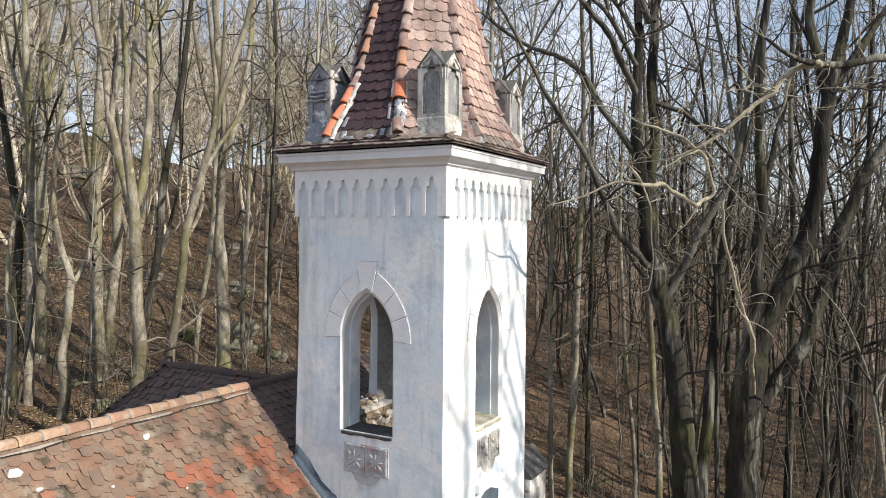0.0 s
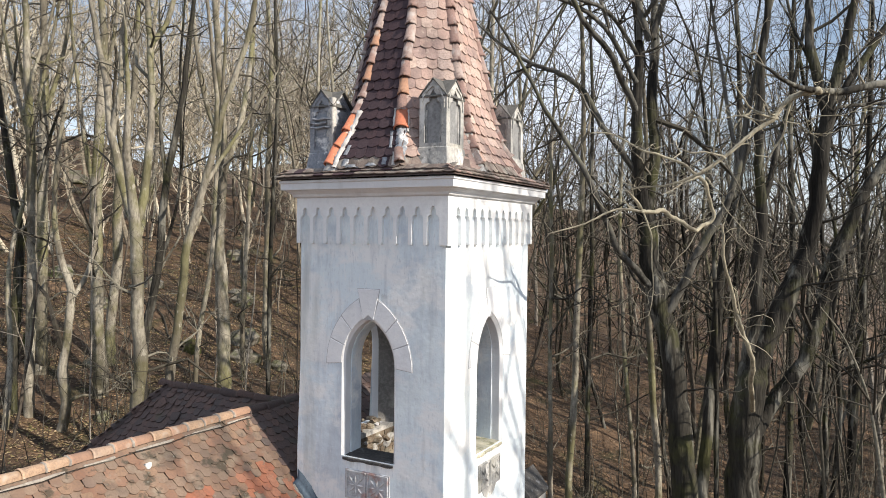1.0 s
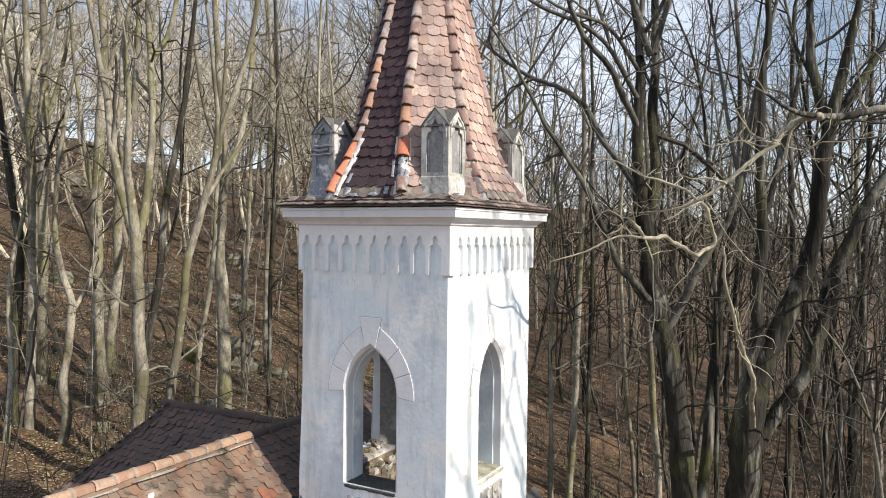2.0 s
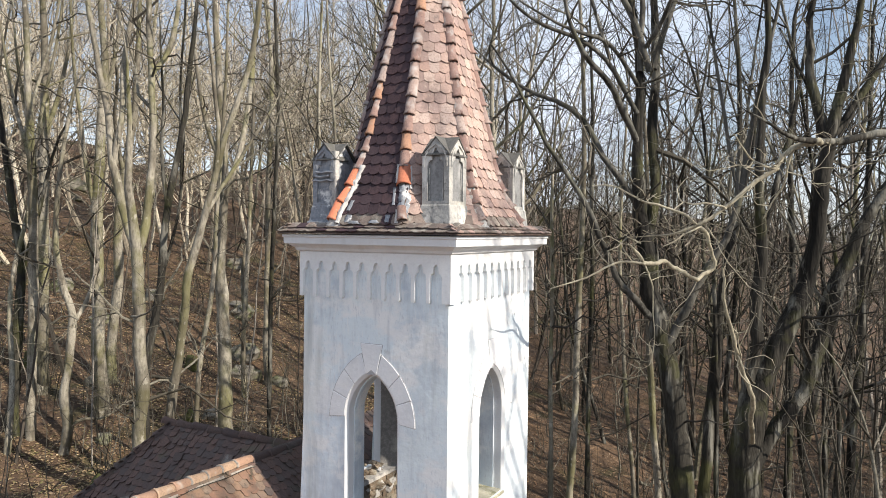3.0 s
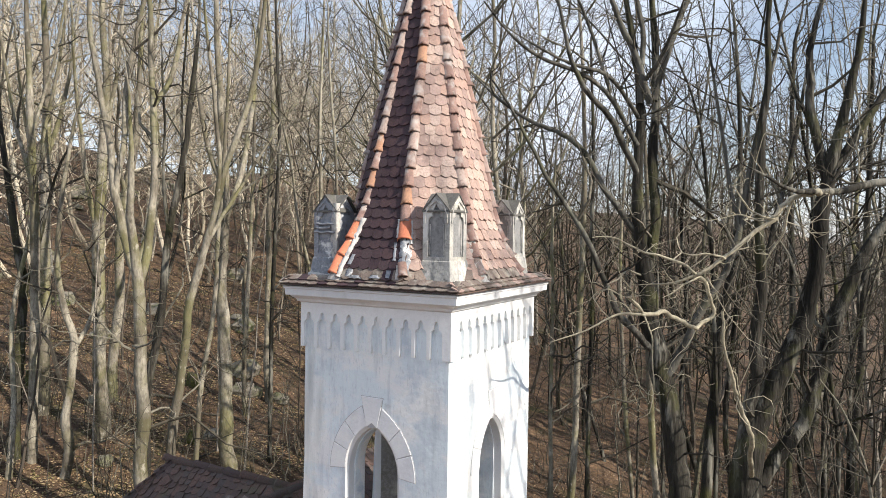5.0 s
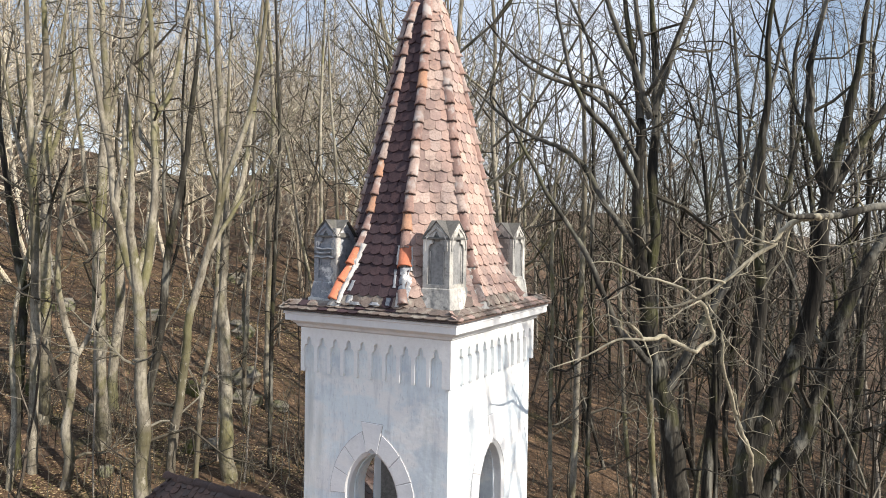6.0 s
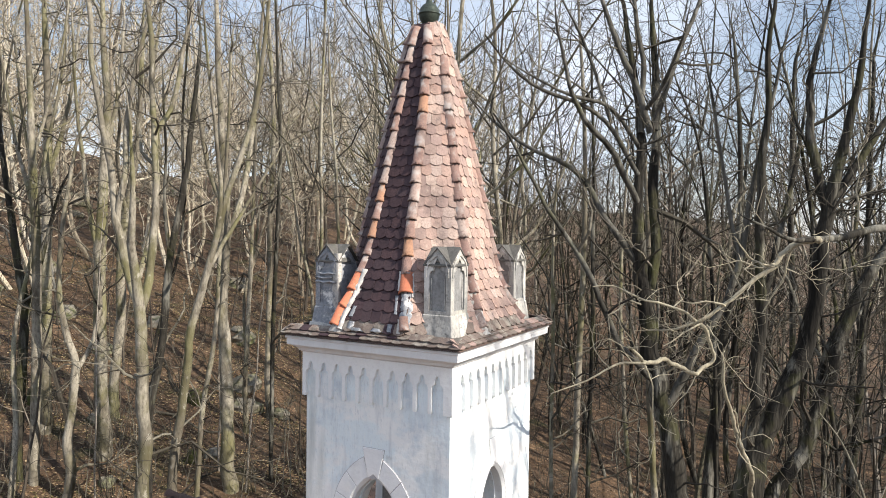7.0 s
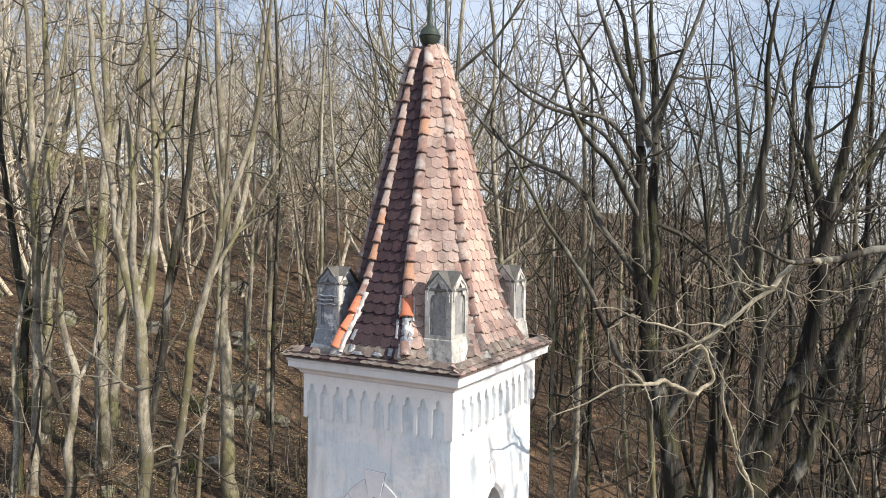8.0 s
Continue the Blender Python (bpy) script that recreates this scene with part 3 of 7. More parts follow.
def frieze(width, niches, ext, m, shift=0.0):
    """A hanging arcade: narrow piers under cusped heads, 5 cm proud of the wall."""
    b = Buf()
    pitch = width / niches
    prof = []
    half = ((0.001, 8.03), (0.0, 8.325), (0.05, 8.362), (0.20, 8.388), (0.40, 8.394), (0.52, 8.398), (0.522, 8.425), (0.54, 8.455), (0.62, 8.482), (0.80, 8.502))
    for k in range(niches):
        u = -width / 2 + k * pitch + shift
        g = (pitch - 0.056) / 2
        c = u + pitch / 2
        prof += [(u, 8.004), (u + 0.016, 8.0), (u + 0.025, 8.014)]
        prof += [(c - g * (1 - s), z) for s, z in half] + [(c, 8.512)] + [(c + g * (1 - s), z) for s, z in half[::-1]]
        prof += [(u + pitch - 0.025, 8.014), (u + pitch - 0.016, 8.0)]
    prof.append((width / 2 + shift, 8.004))
    prof.insert(0, (prof[0][0] - ext[0] - shift, 8.004))
    prof.append((prof[-1][0] + ext[1] - shift, 8.004))
    top = 8.64
    for a, c in zip(prof, prof[1:]):
        b.add([(a[0], -0.052, a[1]), (c[0], -0.052, c[1]), (c[0], -0.052, top), (a[0], -0.052, top)], [(0, 1, 2, 3)], m)
        b.add([(a[0], -0.052, a[1]), (c[0], -0.052, c[1]), (c[0], 0.01, c[1]), (a[0], 0.01, a[1])], [(3, 2, 1, 0)], m)
    return b


part("frieze", frieze(2.34, 10, (0.059, 0.075), M_FRONT, -0.025), BRIGHT_PLASTER, church, "row of small cusped niches")
part("frieze", frieze(2.66, 11, (0.115, 0.102), M_SUNNY, 0.05), BRIGHT_PLASTER, church)
part("frieze", frieze(2.34, 10, (0.062, 0.062), M_BACK), BRIGHT_PLASTER, church)
part("frieze", frieze(2.66, 11, (0.102, 0.102), M_WEST), BRIGHT_PLASTER, church)

cor = Buf()
rings = [(-0.05, 8.60), (0.012, 8.615), (0.02, 8.645), (0.055, 8.66), (0.07, 8.695), (0.125, 8.735), (0.135, 8.75), (0.18, 8.752), (0.183, 8.845), (0.198, 8.85),
         (0.198, 8.885), (-0.4, 8.885)]
cv = [(x, y, z) for o, z in rings for x, y in ((TX - o, -o), (o, -o), (o, TY + o), (TX - o, TY + o))]
cor.add(cv, [(4 * r + i, 4 * r + (i + 1) % 4, 4 * r + 4 + (i + 1) % 4, 4 * r + 4 + i) for r in range(len(rings) - 1) for i in range(4)])
part("cornice", cor, TRIM, church, "stepped white cornice under the eaves", bevel=0.004)
part("belfry_floor", Buf().box(-2.05, -0.39, 0.39, 2.45, 4.3, 4.42), DARK_TILE, church)
part("belfry_ceiling", Buf().box(-2.05, -0.39, 0.39, 2.45, 8.5, 8.6), DARK_TILE, church)

# spire: an eight-sided section that flares out to a square skirt
SZ = (8.93, 8.985, 9.2, 9.5, 9.8, 10.1, 10.4, 10.8, 11.2, 11.6, 12.0, 12.37, 12.76, 13.15, 13.5)
SDX = (1.465, 1.375, 1.25, 1.105, 0.995, 0.925, 0.865, 0.785, 0.705, 0.625, 0.55, 0.475, 0.40, 0.325, 0.215)
SDY = (1.665, 1.59, 1.50, 1.345, 1.215, 1.095, 1.005, 0.895, 0.78, 0.67, 0.565, 0.465, 0.37, 0.285, 0.205)
SHX = (0.60, 0.585, 0.555, 0.46, 0.385, 0.335, 0.31, 0.287, 0.267, 0.246, 0.222, 0.2, 0.174, 0.146, 0.105)
SHY = (0.73, 0.70, 0.65, 0.54, 0.49, 0.472, 0.462, 0.425, 0.38, 0.34, 0.298, 0.252, 0.2, 0.155, 0.11)
SKIRT = 8.99


def spire_at(z, i):
    """Corner i of the spire's section at height z."""
    dx, hx, dy, hy = (float(np.interp(z, SZ, s)) for s in (SDX, SHX, SDY, SHY))
    if z < SKIRT:
        hx, hy = dx, dy
    x, y = ((hx, -dy), (dx, -hy), (dx, hy), (hx, dy), (-hx, dy), (-dx, hy), (-dx, -hy), (-hx, -dy))[i % 8]
    return Vector((CX + x, CY + y, z))


roof = part("spire_roof", Buf().add([spire_at(z, i) for z in (8.9,) + SZ[1:2] + (8.995,) + SZ[2:] for i in range(8)],
            [(8 * r + i, 8 * r + (i + 1) % 8, 8 * r + 8 + (i + 1) % 8, 8 * r + 8 + i) for r in range(len(SZ)) for i in range(8)]),
            DARK_TILE, church, "steep eight-sided spire of rounded clay tiles")


def tile_mesh(nm, material, length, round_by, thick, n=6):
    """A plain tile one unit wide, lower end rounded, from y = 0 up the slope."""
    low = [(-0.5 + k / n, round_by * (2 * k / n - 1) ** 2) for k in range(n + 1)]
    line = low + [(0.5, length), (-0.5, length)]
    v = [(x, y, 0) for x, y in line] + [(x, y, thick) for x, y in line]
    m = len(line)
    f = [tuple(range(m - 1, -1, -1)), tuple(range(m, 2 * m))] + [(i, (i + 1) % m, (i + 1) % m + m, i + m) for i in range(m)]
    return Buf().add(v, f).mesh(nm, material)


def course(left, right, up, k, width, rnd, mats, lift=0.012, gap=0.985):
    """Poses of one course of tiles between two points, every other course shifted by half."""
    span = right - left
    w = span.length
    if w < 0.05:
        return
    n = max(1, round(w / width))
    cuts = [i / n for i in range(n + 1)] if k % 2 == 0 else [0.0] + [(i + 0.5) / n for i in range(n)] + [1.0]
    x = span.normalized()
    nrm = x.cross(up).normalized()
    for a, c in zip(cuts, cuts[1:]):
        if (c - a) * w < 0.04:
            continue
        p = left + span * ((a + c) / 2) + nrm * (lift + rnd.uniform(0, 0.006)) + up * rnd.uniform(-0.008, 0.008)
        u = (up - nrm * rnd.uniform(0.07, 0.12)).normalized()
        m = frame_of(p, x + u * rnd.uniform(-0.025, 0.025), x.cross(u))
        mats.append(m @ Matrix.Diagonal(((c - a) * w * gap, 1, 1, 1)))


tile_rnd = random.Random(4)
SPIRE_MESH = tile_mesh("spire_tile", SPIRE_TILE, 0.25, 0.034, 0.013)
SHADED_MESH = tile_mesh("shaded_spire_tile", SHADED_TILE, 0.25, 0.034, 0.013)
LICHEN_MESH = tile_mesh("lichen_tile", LICHEN_TILE, 0.25, 0.034, 0.013)
near, far, old, eaves = [], [], [], []
for a, c in ((7, 8), (0, 1), (1, 2), (2, 3), (6, 7), (3, 4), (4, 5), (5, 6)):
    z = 8.915 if a in (7, 1, 3, 5) else 9.02
    k = 0
    while z < 13.37:
        z2 = z + 0.05
        up = ((spire_at(z2, a) + spire_at(z2, c)) - (spire_at(z, a) + spire_at(z, c)))
        low = z < SKIRT
        if low:
            mid = (spire_at(9.0, a) + spire_at(9.0, c)) - (spire_at(8.92, a) + spire_at(8.92, c))
            up = Vector((mid.x, mid.y, 0.11))
        up.normalize()
        row = []
        course(spire_at(z, a), spire_at(z, c), up, k, 0.168, tile_rnd, row)
        if low:
            row = [m @ Matrix.Diagonal((1, 0.55, 1, 1)) for m in row]
        for m in row:                            # the two faces turned from the sun take the darkened tile
            shade_side = tile_rnd.random() < (1.0 if a in (6, 7) else 0.0)
            (eaves if (z < 9.06 and tile_rnd.random() < 0.75) or (a == 7 and z < 9.3 and tile_rnd.random() < 0.5) else old if shade_side else near if a in (7, 0, 1) else far).append(m)
        z += (0.075 / 0.15 * 0.1 if low else 0.155 * up.z)
        k += 1
near.sort(key=lambda m: m.translation.z)
lay(near[60:230] + near[:60] + near[230:] + far, SPIRE_MESH, "roof_tile", roof, 170, SPIRE_TILE)
# old: the darkened tiles of the two shaded front faces
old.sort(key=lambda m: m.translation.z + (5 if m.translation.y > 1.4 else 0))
lay(old, SHADED_MESH, "roof_tile", roof, 130, SHADED_TILE)
lay(eaves, LICHEN_MESH, "roof_tile", roof, 0, LICHEN_TILE)


def half_pipe(nm, material, length, r0, r1, nib=True, arc=105, n=7, lip=0.007):
    """A half-round cover tile along y, wider at its lower end, with a raised lip there."""
    b = Buf()
    rows = [(0.0, r0 + lip), (0.03, r0 + lip), (0.035, r0), (length, r1)]
    th = 0.013
    v = []
    for y, r in rows:
        for k in range(n + 1):
            a = radians(-arc + 2 * arc * k / n)
            v.append((r * math.sin(a), y, r * math.cos(a)))
    for y, r in rows:
        for k in range(n + 1):
            a = radians(-arc + 2 * arc * k / n)
            v.append(((r - th) * math.sin(a), y, (r - th) * math.cos(a)))
    s, t = n + 1, 4 * (n + 1)
    f = []
    for r in range(3):
        for k in range(n):
            i = r * s + k
            f += [(i, i + 1, i + s + 1, i + s), (t + i + s, t + i + s + 1, t + i + 1, t + i)]
    for k in range(n):
        f += [(t + k, t + k + 1, k + 1, k), (3 * s + k, 3 * s + k + 1, t + 3 * s + k + 1, t + 3 * s + k)]
    b.add(v, f)
    if nib:
        b.add([(-0.02, 0.0, r0 + 0.005), (0.02, 0.0, r0 + 0.005), (0.02, 0.06, r0), (-0.02, 0.06, r0), (0, -0.012, r0 + 0.036)],
              [(0, 1, 4), (1, 2, 4), (2, 3, 4), (3, 0, 4)])
    return b.mesh(nm, material, True)


HIP = half_pipe("hip_tile", HIP_TILE, 0.315, 0.080, 0.071)
HIP_ORANGE = half_pipe("orange_hip_tile", OLD_ORANGE, 0.315, 0.080, 0.071)
HIP_NEW = half_pipe("new_hip_tile", NEW_TILE, 0.31, 0.1, 0.09, False)
for i in range(8):
    z, k = 9.08, 0
    while z < 13.34:
        p, q = spire_at(z, i), spire_at(z + 0.08, i)
        up = (q - p).normalized()
        out = Vector((p.x - CX, p.y - CY, 0)).normalized()
        side = up.cross(out).normalized()
        nrm = side.cross(up) * -1
        if nrm.dot(out) < 0:
            nrm = -nrm
        m = frame_of(p - nrm * 0.018, up.cross(nrm), nrm)
        m = m @ pose(0, 0, 0, tile_rnd.uniform(-3.6, -2.0), 0, tile_rnd.uniform(-2.5, 2.5))
        fresh = (i == 7 and k in (0, 1, 2)) or (i == 0 and k == 2)
        old_orange = (i == 7 and k in (5, 7)) or (i == 0 and k in (4, 12))
        if i == 0 and k == 0:                    # the broken stump at the foot of the mended hip
            part("hip_tile", HIP, None, roof, "broken stump of a brown hip tile").matrix_basis = m @ pose(0, 0, 0.03, 9, 6, 8) @ Matrix.Diagonal((0.85, 0.62, 0.9, 1))
        if not (i == 0 and k < 2) and not (i in (1, 2) and z > 12.75):
            ob = part("hip_tile", HIP_NEW if fresh else HIP_ORANGE if old_orange else HIP, None, roof)
            ob.matrix_basis = m
        z += 0.272 * up.z
        k += 1


def lump(buf, at, size, rnd, rough=0.35, flat=None):
    """An uneven lump: a low ball pushed about by chance."""
    n, r = 8, 5
    v = [(0, 0, -1)]
    for j in range(1, r):
        for k in range(n):
            a, e = 2 * math.pi * k / n + j * 0.4, math.pi * (j / r - 0.5)
            s = 1 + rnd.uniform(-rough, rough)
            v.append((math.cos(a) * math.cos(e) * s, math.sin(a) * math.cos(e) * s, math.sin(e) * s))
    v.append((0, 0, 1))
    f = [(0, 1 + (k + 1) % n, 1 + k) for k in range(n)]
    for j in range(r - 2):
        for k in range(n):
            i = 1 + j * n
            f.append((i + k, i + (k + 1) % n, i + n + (k + 1) % n, i + n + k))
    i = 1 + (r - 2) * n
    f += [(i + k, i + (k + 1) % n, len(v) - 1) for k in range(n)]
    m = Matrix.Translation(at) @ (flat or Matrix()) @ Matrix.Diagonal((*size, 1))
    buf.add(v, f, m)


def along_hip(i, z):
    p, q = spire_at(z, i), spire_at(z + 0.08, i)
    up = (q - p).normalized()
    out = Vector((p.x - CX, p.y - CY, 0.4)).normalized()
    return p, frame_of((0, 0, 0), up.cross(out), out)


def ribbon(line, wide, thick, drop, rnd, n=8):
    """Mortar trowelled along a line of (point, across, out): one ragged, uneven strip."""
    v, f = [], []
    w0 = w1 = wide
    for p, ax, out in line:
        w0, w1 = (0.6 * w + 0.4 * wide * rnd.uniform(0.4, 1.4) for w in (w0, w1))
        for k in range(n + 1):
            s = 2 * k / n - 1
            a = s * (w1 if s > 0 else w0)
            h = thick * (1 - s ** 4) * rnd.uniform(0.55, 1.2) - drop * abs(a) - (0.03 if abs(s) == 1 else 0)
            v.append(tuple(p + ax * a + out * h))
    m = n + 1
    f = [(r * m + k, r * m + k + 1, r * m + m + k + 1, r * m + m + k) for r in range(len(line) - 1) for k in range(n)]
    return Buf().add(v, f)


def smear(i, z0, z1, wide, thick, step, rnd):
    line = []
    for z in np.arange(z0, z1, step * 0.55):
        p, fl = along_hip(i, float(z))
        r = fl.to_3x3()
        line.append((p, r @ Vector((1, 0, 0)), r @ Vector((0, 0, 1))))
    return ribbon(line, wide, thick, 0.42, rnd)


part("hip_mortar", smear(7, 9.0, 9.86, 0.19, 0.05, 0.05, tile_rnd), MORTAR, roof, "white mortar bedding the new hip tiles", True)
part("hip_mortar", smear(0, 9.12, 9.56, 0.10, 0.05, 0.05, tile_rnd), GREY_MORTAR, roof, "grey mortar smeared over a mended hip", True)
part("hip_mortar", smear(0, 9.56, 9.86, 0.125, 0.03, 0.05, tile_rnd), MORTAR, roof, "", True)
part("hip_mortar", smear(1, 9.0, 9.6, 0.12, 0.05, 0.06, tile_rnd), MORTAR, roof, "", True)
part("hip_mortar", smear(6, 9.0, 9.5, 0.12, 0.05, 0.06, tile_rnd), GREY_MORTAR, roof, "", True)



def facet_dab(a, share, z, wide, tall, material, thick=0.012, n=6):
    """A dab of mortar left on a face of the spire, between corner a and the next."""
    line = []
    for t in np.linspace(-tall, tall, n):
        p = spire_at(z + t, a).lerp(spire_at(z + t, a + 1), share)
        x = (spire_at(z, a + 1) - spire_at(z, a)).normalized()
        up = (spire_at(z + 0.06, a).lerp(spire_at(z + 0.06, a + 1), share) - spire_at(z, a).lerp(spire_at(z, a + 1), share)).normalized()
        line.append((p + x.cross(up) * 0.02, x, x.cross(up)))
    part("mortar_smear", ribbon(line, wide, thick, 0.0, tile_rnd, 6), material, roof, "", True)


for share, z, wide, tall, grey in ((0.93, 9.13, 0.05, 0.09, False), (0.86, 9.40, 0.04, 0.12, True), (0.8, 9.1, 0.05, 0.05, True), (0.62, 9.06, 0.10, 0.02, True),
                                   (0.24, 9.1, 0.07, 0.05, True), (0.2, 9.28, 0.04, 0.07, True), (0.34, 9.05, 0.13, 0.02, True)):
    facet_dab(7, share, z, wide, tall, GREY_MORTAR if grey else MORTAR)
facet_dab(7, 0.1, 9.44, 0.055, 0.41, WHITE_MORTAR, 0.035, 22)
facet_dab(7, 0.9, 9.71, 0.03, 0.13, WHITE_MORTAR, 0.03, 10)
facet_dab(0, 0.09, 9.66, 0.03, 0.16, WHITE_MORTAR, 0.03, 10)

for sx, sy in ((1, -1), (-1, -1)):
    p = Vector((CX + sx * 1.375, CY + sy * 1.575, 8.905))
    upc = Vector((-sx * 0.30, -sy * 0.30, 0.17)).normalized()
    outc = Vector((sx * 0.3, sy * 0.3, 1))
    ob = part("corner_tile", HIP, None, roof)
    ob.matrix_basis = frame_of(p, upc.cross(outc), outc) @ Matrix.Diagonal((0.95, 0.62, 0.72, 1))

# finial
fin = part("finial_rod", Buf().add([(CX + r * math.cos(a * math.pi / 4), CY + r * math.sin(a * math.pi / 4), z) for z, r in ((13.5, 0.05), (14.05, 0.045), (14.06, 0.034), (15.2, 0.022))
                                    for a in range(8)], [(8 * r + a, 8 * r + (a + 1) % 8, 8 * r + 8 + (a + 1) % 8, 8 * r + 8 + a) for r in range(3) for a in range(8)] +
                                   [tuple(range(24, 32))]), COPPER, church, "dark metal finial rod", True)
prof = [(0.07, 13.470), (0.085, 13.540), (0.11, 13.590), (0.145, 13.650), (0.157, 13.710), (0.160, 13.722), (0.168, 13.725), (0.168, 13.738), (0.158, 13.742), (0.148, 13.800), (0.11, 13.860),
        (0.06, 13.890), (0.05, 13.920), (0.035, 13.940)]
part("ball", Buf().add([(CX + r * math.cos(a * math.pi / 12), CY + r * math.sin(a * math.pi / 12), z) for r, z in prof for a in range(24)],
                       [(24 * r + a, 24 * r + (a + 1) % 24, 24 * r + 24 + (a + 1) % 24, 24 * r + 24 + a) for r in range(len(prof) - 1) for a in range(24)]),
     COPPER, fin, "patinated dark green copper ball", True)


def trefoil(hw, zs, za):
    """A three-lobed head from its left spring to its right spring, as (u, z)."""
    h = za - zs
    left = [(1.0, 0.0), (0.99, 0.12), (0.9, 0.26), (0.74, 0.35), (0.56, 0.37), (0.48, 0.36), (0.475, 0.46), (0.44, 0.6), (0.34, 0.74), (0.18, 0.86)]
    left = [(-hw * u, zs + h * z) for u, z in left]
    return left + [(0.0, za)] + [(-u, z) for u, z in left[::-1]]


def gabled(buf, w, z0, zt, zg, d0, d1, hw, sill, zs, za, m):
    """A gabled face with a pointed opening that reaches up into the gable."""
    def edge(u):
        return zt + (zg - zt) * (1 - abs(u) / w)
    top = trefoil(hw, zs, za)
    quads = [((-w, z0), (-hw, z0), (-hw, sill), (-w, sill)), ((-hw, z0), (hw, z0), (hw, sill), (-hw, sill)), ((hw, z0), (w, z0), (w, sill), (hw, sill)),
             ((-w, sill), (-hw, sill), (-hw, zs), (-w, zs)), ((hw, sill), (w, sill), (w, zs), (hw, zs)),
             ((-w, zs), (-hw, zs), (-hw, edge(hw)), (-w, zt)), ((hw, zs), (w, zs), (w, zt), (hw, edge(hw)))]
    quads += [(a, b, (b[0], edge(b[0])), (a[0], edge(a[0]))) for a, b in zip(top, top[1:])]
    for q in quads:
        buf.add([(u, d0, z) for u, z in q], [(0, 1, 2, 3)], m)
    rim = [(-hw, sill)] + top + [(hw, sill)]
    for a, b in zip(rim, rim[1:] + rim[:1]):
        buf.add([(a[0], d0, a[1]), (b[0], d0, b[1]), (b[0], d1, b[1]), (a[0], d1, a[1])], [(3, 2, 1, 0)], m)
    for a, b in (((-w, z0), (-w, zt)), ((w, zt), (w, z0))):
        buf.add([(a[0], d0, a[1]), (b[0], d0, b[1]), (b[0], d1, b[1]), (a[0], d1, a[1])], [(0, 1, 2, 3)], m)


def pinnacle(nm, x, y, label, body, panel, cap, z0=8.96, z_sh=9.30, a=0.205, c=0.245, damaged=False, rise=0.0):
    """A square corner pinnacle with a sunk panel on each side under four small gables."""
    pin = thing(nm, label, "pinnacle", "pinnacles round the spire")
    zt, zg = 9.96 + rise, 10.185 + rise
    m0 = Matrix.Translation((x, y, 0))
    b = Buf()
    e = 0.055
    b.add([(-a - e, -c - e, z0), (a + e, -c - e, z0), (a + e, c + e, z0), (-a - e, c + e, z0), (-a - 0.012, -c - 0.012, z_sh), (a + 0.012, -c - 0.012, z_sh),
           (a + 0.012, c + 0.012, z_sh), (-a - 0.012, c + 0.012, z_sh)], [(0, 1, 5, 4), (1, 2, 6, 5), (2, 3, 7, 6), (3, 0, 4, 7), (4, 5, 6, 7)], m0)
    part("plinth", b, body, pin, bevel=0.012)
    core = Buf().box(-a + 0.028, a - 0.028, -c + 0.028, c - 0.028, z_sh, zt, m0)
    core.prism([(-a + 0.028, zt - 0.01), (a - 0.028, zt - 0.01), (0, zg - 0.01)], -c + 0.028, c - 0.028, m0)
    core.prism([(-c + 0.028, zt - 0.01), (c - 0.028, zt - 0.01), (0, zg - 0.01)], -a + 0.028, a - 0.028, m0 @ pose(0, 0, 0, 0, 0, 90))
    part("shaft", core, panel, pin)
    for ang, w, d in ((0, a, c), (90, c, a), (180, a, c), (270, c, a)):
        m = m0 @ pose(0, 0, 0, 0, 0, ang) @ Matrix.Translation((0, -d, 0))
        fb = Buf()
        if damaged and ang in (90, 180):
            fb.box(-w, w, 0.0, 0.028, z_sh, zt - 0.05, m)
        else:
            gabled(fb, w - 0.001, z_sh, zt, zg, 0.0, 0.032, w * 0.62, z_sh + 0.05, zt - 0.165, zt + 0.095, m)
        face = part("panel_frame", fb, body, pin)
        if damaged and ang in (90, 180):
            continue
        for sd in (-1, 1):                       # a slim inner moulding
            part("moulding", Buf().prism([(sd * w * 0.53, z_sh + 0.075), (sd * w * 0.47, z_sh + 0.075), (sd * w * 0.47, zt - 0.17), (sd * w * 0.53, zt - 0.17)], 0.016, 0.034, m), body, face)
            hood = [(sd * w * u, zt + dz) for u, dz in ((0.86, -0.16), (0.84, -0.04), (0.6, 0.075), (0.0, 0.165), (0.0, 0.135), (0.56, 0.05), (0.77, -0.05), (0.79, -0.16))]
            part("hood_mould", Buf().prism(hood, -0.014, 0.004, m), body, face)
    o = 0.014
    for ang, w, d in ((0, a, c), (90, c, a)):
        g = (zg - zt) / w
        chev = [(-w - o, zt - g * o), (0, zg), (w + o, zt - g * o), (w + o, zt - g * o + 0.02), (0, zg + 0.024), (-w - o, zt - g * o + 0.02)]
        cb = Buf()
        m = m0 @ pose(0, 0, 0, 0, 0, ang)
        for half in (chev[0:2] + chev[4:6], chev[1:5]):
            if damaged and ang == 0 and half[0] is chev[1]:
                cb.prism(half, -d - o, d * 0.2, m)
            else:
                cb.prism(half, -d - o, d + o, m)
        part("gable_cap", cb, cap, pin, "dark weathered gable coping", bevel=0.008)
    return pin


